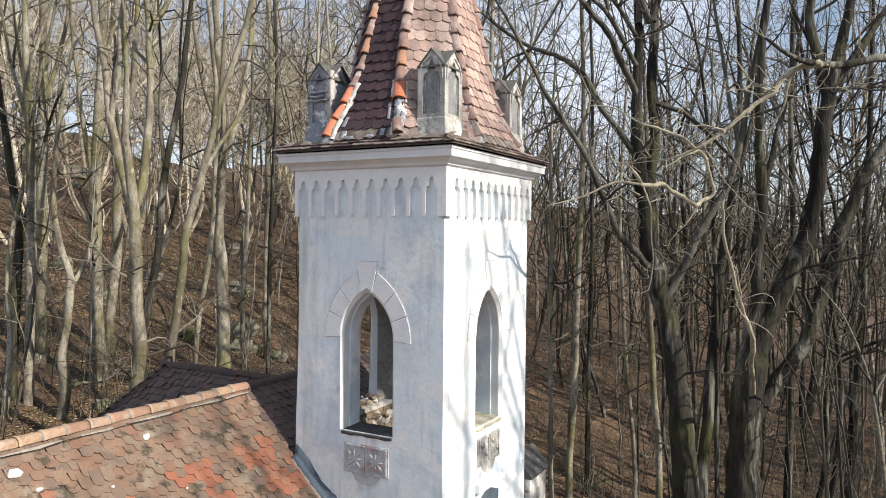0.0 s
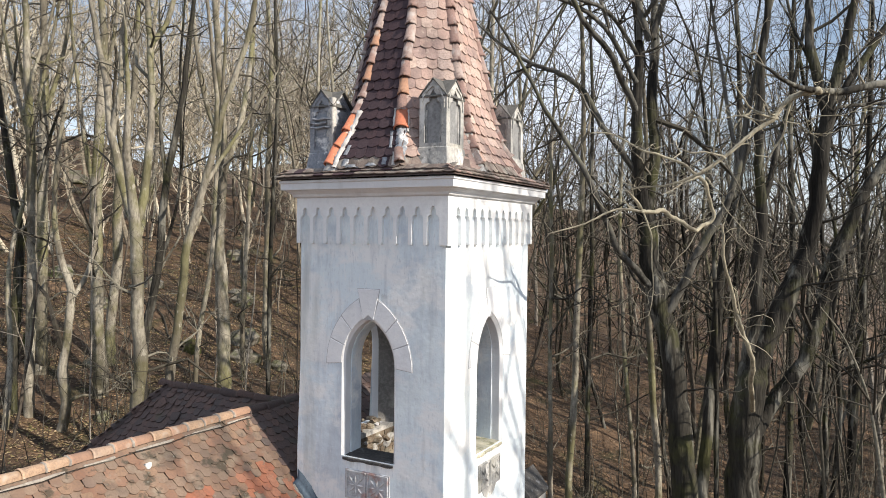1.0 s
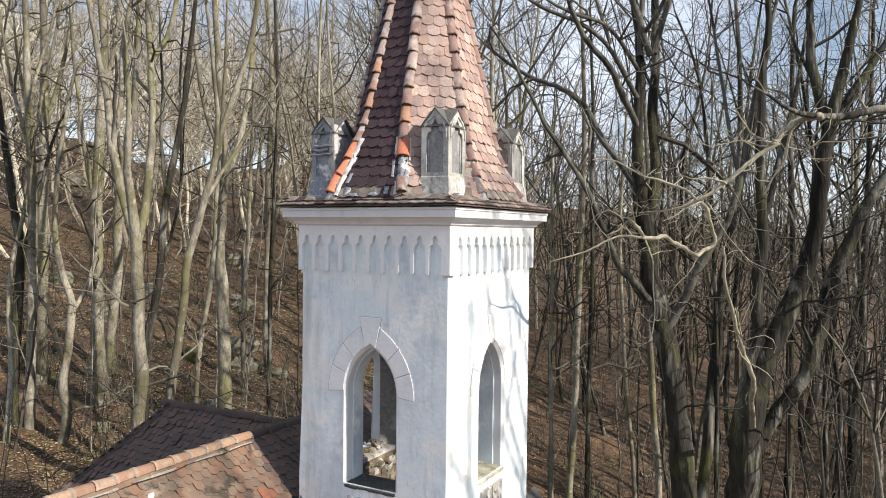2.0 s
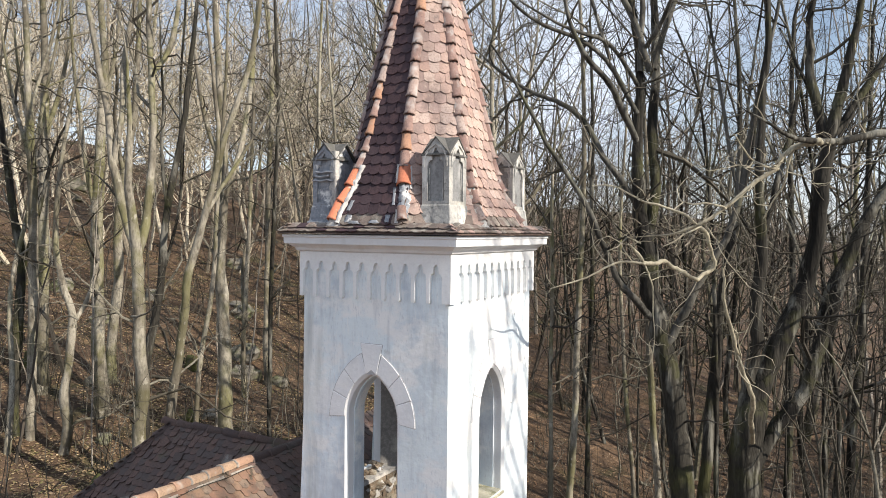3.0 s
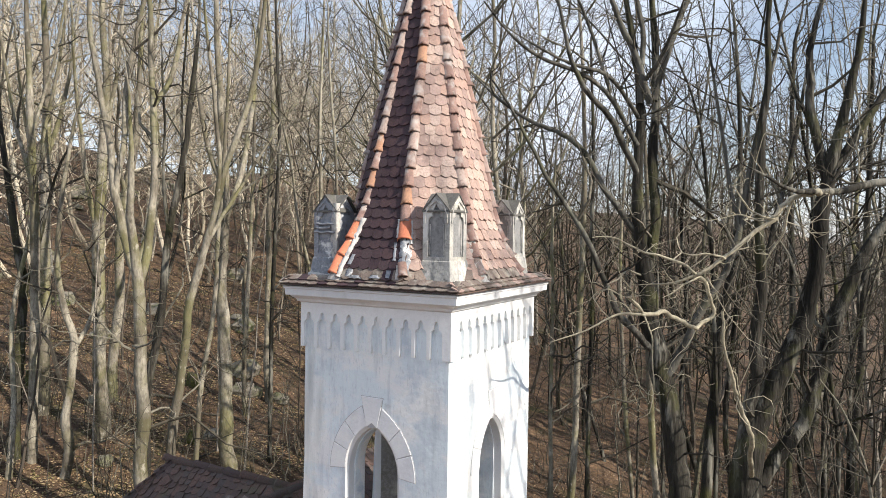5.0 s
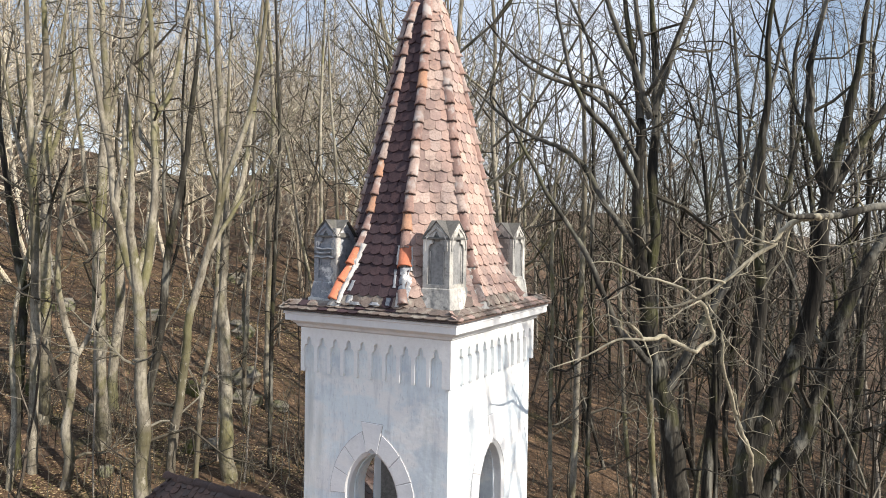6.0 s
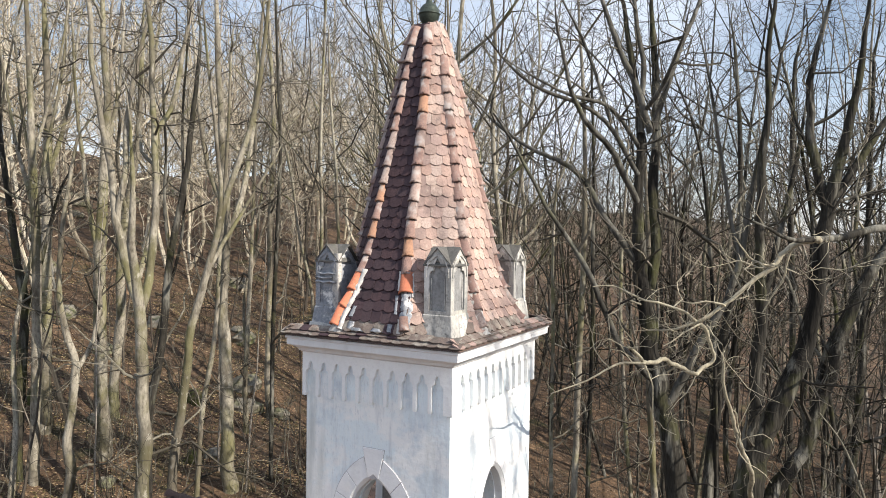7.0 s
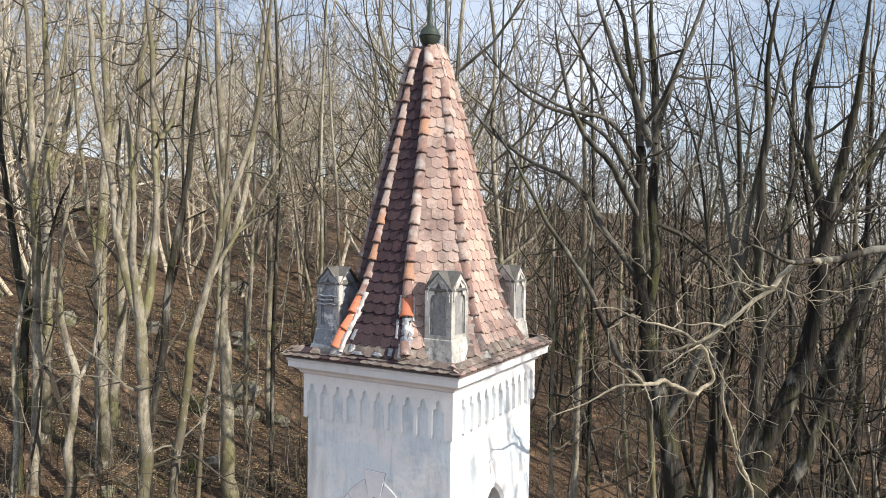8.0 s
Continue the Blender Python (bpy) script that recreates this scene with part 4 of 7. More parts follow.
PX0, PX1, PY0, PY1 = TX + 0.30, -0.30, 0.375, TY - 0.375
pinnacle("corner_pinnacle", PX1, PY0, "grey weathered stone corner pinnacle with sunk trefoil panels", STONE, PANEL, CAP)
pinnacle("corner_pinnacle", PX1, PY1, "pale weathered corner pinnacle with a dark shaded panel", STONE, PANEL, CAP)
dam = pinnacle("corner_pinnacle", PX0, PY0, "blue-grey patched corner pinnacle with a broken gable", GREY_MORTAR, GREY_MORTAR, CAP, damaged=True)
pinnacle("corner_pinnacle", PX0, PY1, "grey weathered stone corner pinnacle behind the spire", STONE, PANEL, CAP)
corner = Vector((1, -1, 0)).normalized()
part("mortar_patch", ribbon([(Vector((PX0 + 0.2, PY0 - 0.24, z)), Vector((0.7, 0.7, 0)), corner) for z in np.arange(9.0, 10.08, 0.03)], 0.075, 0.02, 0.9, tile_rnd),
     MORTAR, dam, "whitish crumbling mortar edge", True)
for k, (zz, u0, u1) in enumerate(((9.66, -0.2, 0.2), (9.72, -0.2, 0.12), (9.78, -0.16, 0.2))):
    part("mortar_course", ribbon([(Vector((PX0 + u, PY0 - 0.25, zz + 0.006 * math.sin(u * 30))), Vector((0, 0, 1)), Vector((0, -1, 0))) for u in np.arange(u0, u1, 0.03)], 0.022, 0.016, 0, tile_rnd, 4),
         GREY_MORTAR, dam, "", True)
part("mortar_foot", ribbon([(Vector((PX0 + u, PY0 - 0.30, 9.02)), Vector((0, 0.5, 0.85)), Vector((0, -0.85, 0.5))) for u in np.arange(-0.26, 0.3, 0.03)], 0.09, 0.03, 0, tile_rnd, 5),
     MORTAR, dam, "", True)

# ---- the nave and its wing ----
RX, RZ, SL = -3.46, 5.42, 0.928
nave = thing("nave", "low chapel nave with an old clay tile roof", "building")


def nave_z(x):
    return RZ - SL * abs(x - RX)


def slab(buf, a, b, c, d, th=0.06):
    """A roof plane of four corners with thickness."""
    n = (Vector(b) - Vector(a)).cross(Vector(d) - Vector(a)).normalized() * th
    top = [Vector(p) for p in (a, b, c, d)]
    buf.add([tuple(p) for p in top] + [tuple(p - n) for p in top], [(0, 1, 2, 3), (7, 6, 5, 4), (0, 4, 5, 1), (1, 5, 6, 2), (2, 6, 7, 3), (3, 7, 4, 0)])


nr = Buf()
Y_END = -12.0
slab(nr, (-0.75, Y_END, nave_z(-0.75)), (-0.75, 0.03, nave_z(-0.75)), (RX, 0.03, RZ), (RX, Y_END, RZ))
slab(nr, (TX - 0.02, 0.03, nave_z(TX - 0.02)), (TX - 0.02, 4.4, nave_z(TX - 0.02)), (RX, 4.4, RZ), (RX, 0.03, RZ))
slab(nr, (-6.2, 4.4, nave_z(-6.2)), (-6.2, Y_END, nave_z(-6.2)), (RX, Y_END, RZ), (RX, 4.4, RZ))
nroof = part("nave_roof", nr, DARK_TILE, nave, "patched roof of faded orange and brown tiles")
part("nave_wall", Buf().box(-6.0, -0.95, Y_END + 0.3, 0.0, -3.0, 2.85), PLASTER, nave)
part("nave_wall", Buf().box(-6.0, -2.5, 0.0, 4.2, -3.0, 2.85), PLASTER, nave)

WY, WZ, WX, HIP_RUN = 1.42, 5.24, -6.72, 0.72
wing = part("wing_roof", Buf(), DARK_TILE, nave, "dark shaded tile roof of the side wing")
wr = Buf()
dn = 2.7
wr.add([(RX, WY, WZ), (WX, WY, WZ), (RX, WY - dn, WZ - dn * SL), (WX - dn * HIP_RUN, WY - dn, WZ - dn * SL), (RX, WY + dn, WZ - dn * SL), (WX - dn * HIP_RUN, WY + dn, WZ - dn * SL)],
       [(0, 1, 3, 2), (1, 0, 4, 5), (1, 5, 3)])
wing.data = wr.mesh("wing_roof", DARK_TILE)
part("wing_wall", Buf().box(WX - dn * HIP_RUN + 0.3, -6.0, WY - dn + 0.3, WY + dn - 0.3, -3.0, WZ - dn * SL + 0.1), PLASTER, nave)

NAVE_MESH = tile_mesh("nave_tile", NAVE_TILE, 0.21, 0.036, 0.014, 4)
WING_MESH = tile_mesh("wing_tile", DARK_TILE, 0.21, 0.036, 0.014, 4)
front_rows, other = [], []
up = Vector((-1, 0, SL)).normalized()
k = 0
x = -0.78
while x < 5:
    z = nave_z(x)
    if x < RX + 0.08:
        break
    wob = 0.012 * math.sin(k * 1.7)
    y0, y1 = -11.9, (0.0 if x > TX - 0.06 else 4.3)
    row = []
    course(Vector((x, y0 + wob, z)), Vector((x, y1 + wob, z)), up, k, 0.145, tile_rnd, row, 0.014, 0.98)
    front_rows += row
    x -= 0.13 * abs(up.x)
    k += 1
front_rows = [m @ pose(0, tile_rnd.uniform(-0.006, 0.006), tile_rnd.uniform(0, 0.005), tile_rnd.uniform(-1.0, 0.5), tile_rnd.uniform(-1.0, 1.0), tile_rnd.uniform(-1.6, 1.6)) for m in front_rows]
# tiles beside the tower, laid dark in place of its cast shade
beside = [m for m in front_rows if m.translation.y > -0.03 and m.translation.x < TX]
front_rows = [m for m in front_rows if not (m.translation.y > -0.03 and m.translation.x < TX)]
near_t = [m for m in front_rows if -4.4 < m.translation.y < -0.0 and -3.5 < m.translation.x < -2.05]
picked = set(map(id, near_t))
far_t = [m for m in front_rows if id(m) not in picked]
tile_rnd.shuffle(near_t)
ORANGE_MESH = tile_mesh("orange_tile", ORANGE_TILE, 0.21, 0.036, 0.014, 4)


def is_orange(m):
    x, y = m.translation.x, m.translation.y
    patch = noise.noise(Vector((x * 1.5, y * 1.5, 3.0))) + 0.5 * noise.noise(Vector((x * 6, y * 6, 9.0)))
    return patch > (-0.02 if (x > -2.75 and y > -2.0) else 0.5)


near_o = [m for m in near_t if is_orange(m)]
picked = set(map(id, near_o))
near_t = [m for m in near_t if id(m) not in picked]
up, x, k = Vector((1, 0, SL)).normalized(), -6.15, 0
while x < RX - 0.08:                             # the far slope, up to the wing
    course(Vector((x, -1.3, nave_z(x))), Vector((x, -11.9, nave_z(x))), up, k, 0.195, tile_rnd, far_t, 0.016, 0.975)
    x += 0.175 * up.x
    k += 1
lay(near_t + far_t, NAVE_MESH, "roof_tile", nroof, 180, NAVE_TILE)
lay(beside, tile_mesh("shaded_tile", DARK_TILE, 0.21, 0.036, 0.014, 4), "roof_tile", nroof, 0, DARK_TILE)
lay(near_o, ORANGE_MESH, "roof_tile", nroof, 120, ORANGE_TILE)
rows = []
up = Vector((0, 1, SL)).normalized()
k, y = 0, WY - dn
while y < WY - 0.06:
    z = WZ - (WY - y) * SL
    course(Vector((WX - HIP_RUN * (WY - y), y, z)), Vector((RX - (WY - y) + 0.1, y, z)), up, k, 0.15, tile_rnd, rows, 0.014, 0.98)
    y += 0.13 * up.y
    k += 1
up = Vector((HIP_RUN, 0, SL)).normalized()
k, x = 0, WX - dn * HIP_RUN
while x < WX - 0.06:
    h = (WX - x) / HIP_RUN
    z = WZ - h * SL
    course(Vector((x, WY + h, z)), Vector((x, WY - h, z)), up, k, 0.15, tile_rnd, rows, 0.014, 0.98)
    x += 0.13 * up.x
    k += 1
rows = [m @ pose(0, tile_rnd.uniform(-0.008, 0.008), tile_rnd.uniform(0, 0.006), tile_rnd.uniform(-1.6, 0.5), tile_rnd.uniform(-1.2, 1.2), tile_rnd.uniform(-2.5, 2.5))
        for m in rows if tile_rnd.random() < 0.965]
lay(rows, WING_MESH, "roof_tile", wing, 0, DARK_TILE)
for q in range(9):                               # slipped tiles and crumbs of mortar lying on the wing
    yy = WY - tile_rnd.uniform(0.1, 1.5)
    xx = tile_rnd.uniform(-6.6, -4.2)
    part("slipped_tile", WING_MESH if q % 3 else LICHEN_MESH, None, wing).matrix_basis = (
        frame_of((xx, yy, WZ - (WY - yy) * SL + 0.035), (1, 0, 0), (0, -SL, 1)) @ pose(0, 0, 0.01, 4, 3, tile_rnd.uniform(-50, 50)) @ Matrix.Diagonal((0.18, 0.8, 1, 1)))

RIDGE = half_pipe("ridge_tile", RIDGE_TILE, 0.33, 0.085, 0.076, False, 98)
# dark ridge tiles for the shaded stretches, the shade put into their colour
RIDGE_DARK = half_pipe("dark_ridge_tile", DARK_TILE, 0.45, 0.088, 0.078, False, 95)
y = 0.0
joints = Buf()
while y > -11.6:
    ob = part("ridge_tile", RIDGE, None, nroof)
    ob.matrix_basis = frame_of((RX, y - 0.29, RZ + 0.005), (1, 0, 0), (0, 0, 1)) @ pose(0, 0, 0, tile_rnd.uniform(-2.2, 0.2), 0, tile_rnd.uniform(-3, 3))
    if tile_rnd.random() < 0.75:
        arc = []
        for q in range(11):
            a = radians(-95 + 19 * q)
            out = Vector((math.sin(a), 0, math.cos(a)))
            arc.append((Vector((RX, y - 0.293 + tile_rnd.uniform(-0.01, 0.01), RZ)) + out * 0.088, Vector((0, 1, 0)), out))
        b = ribbon(arc, 0.018, 0.010, 0.3, tile_rnd, 4)
        joints.add(np.concatenate(b.v), b.f)
    y -= 0.29
tagged(part("ridge_joint", joints, RIDGE_MORTAR, nroof, "pale mortar at the ridge joints", True), kind="stuff")
side_out = Vector((SL, 0, 1)).normalized()
q = 0
while q < 120:
    e = q + tile_rnd.randint(5, 14)
    part("ridge_bed", ribbon([(Vector((RX + 0.105, -0.06 * u, RZ - 0.07)), Vector((0.73, 0, -0.68)), side_out) for u in range(q, e)], 0.03, 0.026, 0.2, tile_rnd, 5),
         RIDGE_MORTAR, nroof, "crumbling pale mortar bed under the ridge tiles", True)
    q = e + tile_rnd.randint(0, 4)
y = 0.02
while y < 4.2:
    part("ridge_tile", RIDGE_DARK, None, nroof).matrix_basis = frame_of((RX, y, RZ - 0.02 - 0.035 * y), (1, 0, 0), (0, 0, 1))
    y += 0.40
x = RX - 0.3
while x > WX - 0.1:
    part("ridge_tile", RIDGE_DARK, None, wing).matrix_basis = frame_of((x - 0.4, WY, WZ + tile_rnd.uniform(-0.02, 0.005)), (0, -1, 0), (0, 0, 1)) @ pose(
        0, 0, 0, tile_rnd.uniform(-4, 1), tile_rnd.uniform(-8, 8), tile_rnd.uniform(-4, 4))
    x -= 0.40
for s in (-1, 1):
    for k in range(8):
        d = 0.27 * k
        part("hip_tile", RIDGE_DARK, None, wing).matrix_basis = frame_of((WX - HIP_RUN * (d + 0.27), WY + s * (d + 0.27), WZ - SL * (d + 0.27)),
                                                                         Vector((HIP_RUN, -s, SL)).cross(Vector((-SL, s * SL, 2))), (-SL, s * SL, 2))

fl = Buf()
cols = []
for k in range(34):                              # a dressed sheet: foot on the tiles, ragged upper edge on the wall
    xx = TX - 0.005 + 0.05 * k
    zz = nave_z(xx)
    hgt = 0.23 + 0.035 * math.sin(k * 0.5) + tile_rnd.uniform(-0.012, 0.012)
    cols.append([(xx, -0.075 + tile_rnd.uniform(-0.012, 0.012), zz + 0.055), (xx, -0.012, zz + 0.085), (xx, 0.018, zz + 0.125), (xx, 0.025, zz + hgt)])
for p, q in zip(cols, cols[1:]):
    for r in range(3):
        fl.add([p[r], q[r], q[r + 1], p[r + 1]], [(0, 1, 2, 3)])
flo = part("flashing", fl, LEAD, nroof, "blue-grey lead flashing dressed against the tower", True)
so = flo.modifiers.new("sheet", "SOLIDIFY")
so.thickness = 0.004
for yy, xx, sz in ((-2.0, -3.17, 0.06), (-3.65, -3.18, 0.075), (-3.5, -2.98, 0.035), (-2.75, -2.8, 0.025), (-1.9, -2.55, 0.02), (-1.3, -2.2, 0.02), (-2.5, -2.45, 0.022)):
    dab = Buf()
    lump(dab, (0, 0, 0), (sz * 0.8, sz, 0.022), tile_rnd, 0.34)
    part("mortar_dab", dab, WHITE_MORTAR, nroof, "white mortar dab on the tiles", True).matrix_basis = frame_of((xx, yy, nave_z(xx) + 0.045), (1, 0, -SL), (SL, 0, 1))
part("flashing_mortar", ribbon([(Vector((TX + 0.05 * q, -0.08, nave_z(TX + 0.05 * q) + 0.035)), Vector((0, 1, 0)), side_out) for q in range(32)], 0.018, 0.02, 0.0, tile_rnd, 4),
     RIDGE_MORTAR, nroof, "", True)


def cable(nm, pts, r, material, parent, label):
    cu = bpy.data.curves.new(nm, "CURVE")
    cu.dimensions, cu.bevel_depth, cu.bevel_resolution = "3D", r, 1
    sp = cu.splines.new("POLY")
    sp.points.add(len(pts) - 1)
    for p, q in zip(sp.points, pts):
        p.co = (*q, 1)
    cu.materials.append(material)
    ob = new(nm, cu)
    ob.parent = parent
    return tagged(ob, label)


cable("lightning_cable", [(RX + 0.15 + 0.012 * math.sin(q * 1.3), 0.0 - 0.3 * q, RZ - 0.06 + 0.012 * math.sin(q * 2.1)) for q in range(26)], 0.005, DARK_BARK, nave,
      "dark lightning cable along the ridge")

# buttress behind the tower
but = thing("buttress", "grey gabled stone buttress against the tower", "buttress")
part("shaft", Buf().box(-0.45, 0.06, 2.84, 3.55, -3.0, 3.78), STONE, but)
cb = Buf().prism([(-0.50, 3.78), (0.10, 3.78), (0.10, 3.83), (-0.20, 4.17), (-0.50, 3.83)], 2.82, 3.6)
part("gable_cap", cb, BLACK_STONE, but, "dark weathered gable coping", bevel=0.01)

# bare brickwork inside, under the shaded window
lining = part("brick_lining", Buf().box(-2.015, -1.985, 0.43, 2.41, 4.42, 5.045), MORTAR, church, "bare brick inside the belfry")
BRICK_MESH = Buf().box(-0.02, 0.012, -0.118, 0.118, -0.038, 0.032).mesh("lining_brick", BRICK)
for r in range(7):
    for q in range(9):
        y = 0.46 + 0.25 * q + (0.125 if r % 2 else 0)
        if 0.55 < y < 2.3:
            part("brick", BRICK_MESH, None, lining).matrix_basis = pose(-1.98 + tile_rnd.uniform(-0.012, 0.012), y, 4.49 + 0.077 * r, 0, 0, tile_rnd.uniform(-2, 2))

# broken brickwork and fallen mortar on the sill of the shaded window
rub = thing("rubble", "heap of broken brown bricks and grey mortar on the window sill", "rubble")
for q in range(26):
    bb = Buf()
    big = q < 12
    sz = (tile_rnd.uniform(0.07, 0.13), tile_rnd.uniform(0.05, 0.08), tile_rnd.uniform(0.03, 0.05)) if big else (tile_rnd.uniform(0.025, 0.05),) * 2 + (0.025,)
    lump(bb, (0, 0, 0), sz, tile_rnd, 0.4)
    part("brick" if big else "mortar_lump", bb, BRICK if big or q % 2 else JOINT, rub, bevel=0.008).matrix_basis = pose(
        -2.22 + tile_rnd.uniform(-0.16, 0.14), 1.12 + 0.14 * (q % 5) + tile_rnd.uniform(-0.04, 0.04), 5.05 + 0.03 * (q % 12 // 4),
        tile_rnd.uniform(-15, 15), tile_rnd.uniform(-15, 15), tile_rnd.uniform(0, 180))
for q in range(22):                              # the broken top of the lining
    bb = Buf()
    lump(bb, (0, 0, 0), (tile_rnd.uniform(0.05, 0.09), tile_rnd.uniform(0.09, 0.15), tile_rnd.uniform(0.05, 0.09)), tile_rnd, 0.3)
    part("broken_lump", bb, BRICK if q % 3 else MORTAR, lining, bevel=0.01).matrix_basis = pose(
        -2.0 + tile_rnd.uniform(-0.03, 0.05), 0.95 + 0.115 * (q % 11) + tile_rnd.uniform(-0.03, 0.03), 4.80 + 0.09 * (q // 11) + tile_rnd.uniform(-0.05, 0.05),
        tile_rnd.uniform(-20, 20), tile_rnd.uniform(-20, 20), tile_rnd.uniform(-25, 25))

# ---- trees ----


def tube(buf, pts, rad, k):
    """A tapered tube of k sides along points."""
    pts, rad = np.asarray(pts, float), np.asarray(rad, float)
    n = len(pts)
    tan = np.gradient(pts, axis=0)
    tan /= np.linalg.norm(tan, axis=1, keepdims=True) + 1e-9
    ref = np.where(np.abs(tan[:, 2:3]) > 0.9, np.array([[1.0, 0, 0]]), np.array([[0, 0, 1.0]]))
    if np.any(np.abs(tan[:, 2]) > 0.9):
        ref = np.tile(np.array([[0.83, 0.55, 0.1]]), (n, 1))
    a = np.cross(tan, ref)
    a /= np.linalg.norm(a, axis=1, keepdims=True) + 1e-9
    b = np.cross(tan, a)
    ang = np.arange(k) * 2 * np.pi / k
    ring = pts[:, None, :] + rad[:, None, None] * (np.cos(ang)[None, :, None] * a[:, None, :] + np.sin(ang)[None, :, None] * b[:, None, :])
    f = [(r * k + i, r * k + (i + 1) % k, r * k + k + (i + 1) % k, r * k + k + i) for r in range(n - 1) for i in range(k)]
    buf.add(ring.reshape(-1, 3), f)


def smooth_path(path, per, rng, jitter):
    """Points along a line of (x, y, z, r), rounded and slightly uneven."""
    p = np.array(path, float)
    t = np.arange(len(p))
    tt = np.linspace(0, len(p) - 1, (len(p) - 1) * per + 1)
    q = np.stack([np.interp(tt, t, p[:, c]) for c in range(4)], 1)
    if len(q) > 4:
        for _ in range(per):
            q[1:-1] = 0.25 * q[:-2] + 0.5 * q[1:-1] + 0.25 * q[2:]
    wob = rng.normal(0, 1, (len(q), 3))
    if len(q) > 6:
        wob[1:-1] = (wob[:-2] + wob[1:-1] + wob[2:]) / 1.9
    q[1:-1, :3] += (wob * q[:, 3:4] * jitter)[1:-1]
    q[:, 3] *= 1 + rng.normal(0, 0.04, len(q))
    return q


def sprout(rng, buf, q, level, t0, count, length, thin, upward=0.3, kids=4.2, seg=5):
    """Side shoots along a branch q of (x, y, z, r), and their own shoots in turn."""
    n = len(q)
    for _ in range(count):
        t = t0 + (1 - t0) * rng.random() ** 0.85
        f = t * (n - 1)
        i = min(int(f), n - 2)
        p = q[i] + (q[i + 1] - q[i]) * (f - i)
        tan = q[i + 1, :3] - q[i, :3]
        tan = tan / (np.linalg.norm(tan) + 1e-9)
        side = rng.normal(0, 1, 3)
        side -= tan * (side @ tan)
        side /= np.linalg.norm(side) + 1e-9
        a = rng.uniform(0.6, 1.45)
        d = tan * math.cos(a) + side * math.sin(a)
        d[2] += upward * rng.uniform(-0.4, 1.2)
        d /= np.linalg.norm(d)
        ln = length * min(2.3, rng.lognormal(-0.25, 0.5)) * (1.1 - 0.5 * t)
        r0 = min(p[3] * 0.62, max(thin, ln * 0.0135))
        pts = [p[:3]]
        dd = d.copy()
        for s in range(seg):
            dd = dd + rng.normal(0, 0.1 + 0.055 * seg, 3)
            dd[2] += 0.07
            dd /= np.linalg.norm(dd)
            pts.append(pts[-1] + dd * ln / seg)
        rad = np.linspace(r0, max(thin * 0.55, r0 * 0.2), seg + 1)
        c = np.concatenate([np.array(pts), rad[:, None]], 1)
        tube(buf, c[:, :3], rad, 5 if r0 > 0.03 else (4 if r0 > 0.016 else 3))
        if level > 1:
            sprout(rng, buf, c, level - 1, 0.15, max(2, int(round(kids * min(1.5, ln / 1.3)))), ln * 0.55, thin, upward, kids, max(2, seg - 1))


def run_out(q, rng, scale=1.0):
    """Lets a branch taper off upwards beyond its last known point."""
    r = q[-1, 3]
    if r < 0.02:
        return q
    d = q[-1, :3] - q[-4, :3]
    d /= np.linalg.norm(d)
    ln = min(6.0, 40 * r) * scale
    rows = [q]
    p = q[-1, :3].copy()
    for s in range(1, 9):
        d = d + rng.normal(0, 0.10, 3) + np.array([0, 0, 0.06])
        d /= np.linalg.norm(d)
        p = p + d * ln / 8
        rows.append(np.array([[*p, r * (1 - s / 8.6)]]))
    return np.concatenate(rows)


def hero(name, bark, label, trunk, limbs, level, seed, outer=None):
    """A tree of its own shape; outer: the bark of all limbs but the first."""
    rng = np.random.default_rng(seed)
    tree = thing(name, label, "branch" if "branch" in name else "shrub" if "shrub" in name else "tree")
    if "branch" not in name:
        x, y, z, r = trunk[0]
        trunk = [(x, y, min(z, float(ground_z(x, y)) - 0.35), r)] + trunk[1:]
    q = run_out(smooth_path(trunk, 4, rng, 0.17 if bark is not DEAD_WOOD else 0.45), rng)
    b = Buf()
    tube(b, q[:, :3], q[:, 3], 12)
    part("trunk", b, bark, tree, smooth=True, clean=False)
    tw = Buf()
    high = 0.2
    per = 1.0 if level > 2 else 0.6
    sprout(rng, tw, q, level, high, int((12 if limbs else 20) * per), 2.5 if level > 2 else 1.0, 0.0065, seg=6)
    for k, limb in enumerate(limbs):
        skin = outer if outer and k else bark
        c = run_out(smooth_path(limb, 4, rng, 0.28 if skin is not DEAD_WOOD else 0.5), rng)
        lb = Buf()
        tube(lb, c[:, :3], c[:, 3], 9)
        part("limb", lb, skin, tree, smooth=True, clean=False)
        sprout(rng, tw, c, level, 0.12, int(12 * per * (1 if len(limb) > 5 else 0.7)), 2.3 if level > 2 else 0.9, 0.0065, seg=6)
    ob = part("twig_crown", tw, DEAD_WOOD if DEAD_WOOD in (bark, outer) else TWIG, tree, clean=False)
    tagged(ob, kind="stuff")


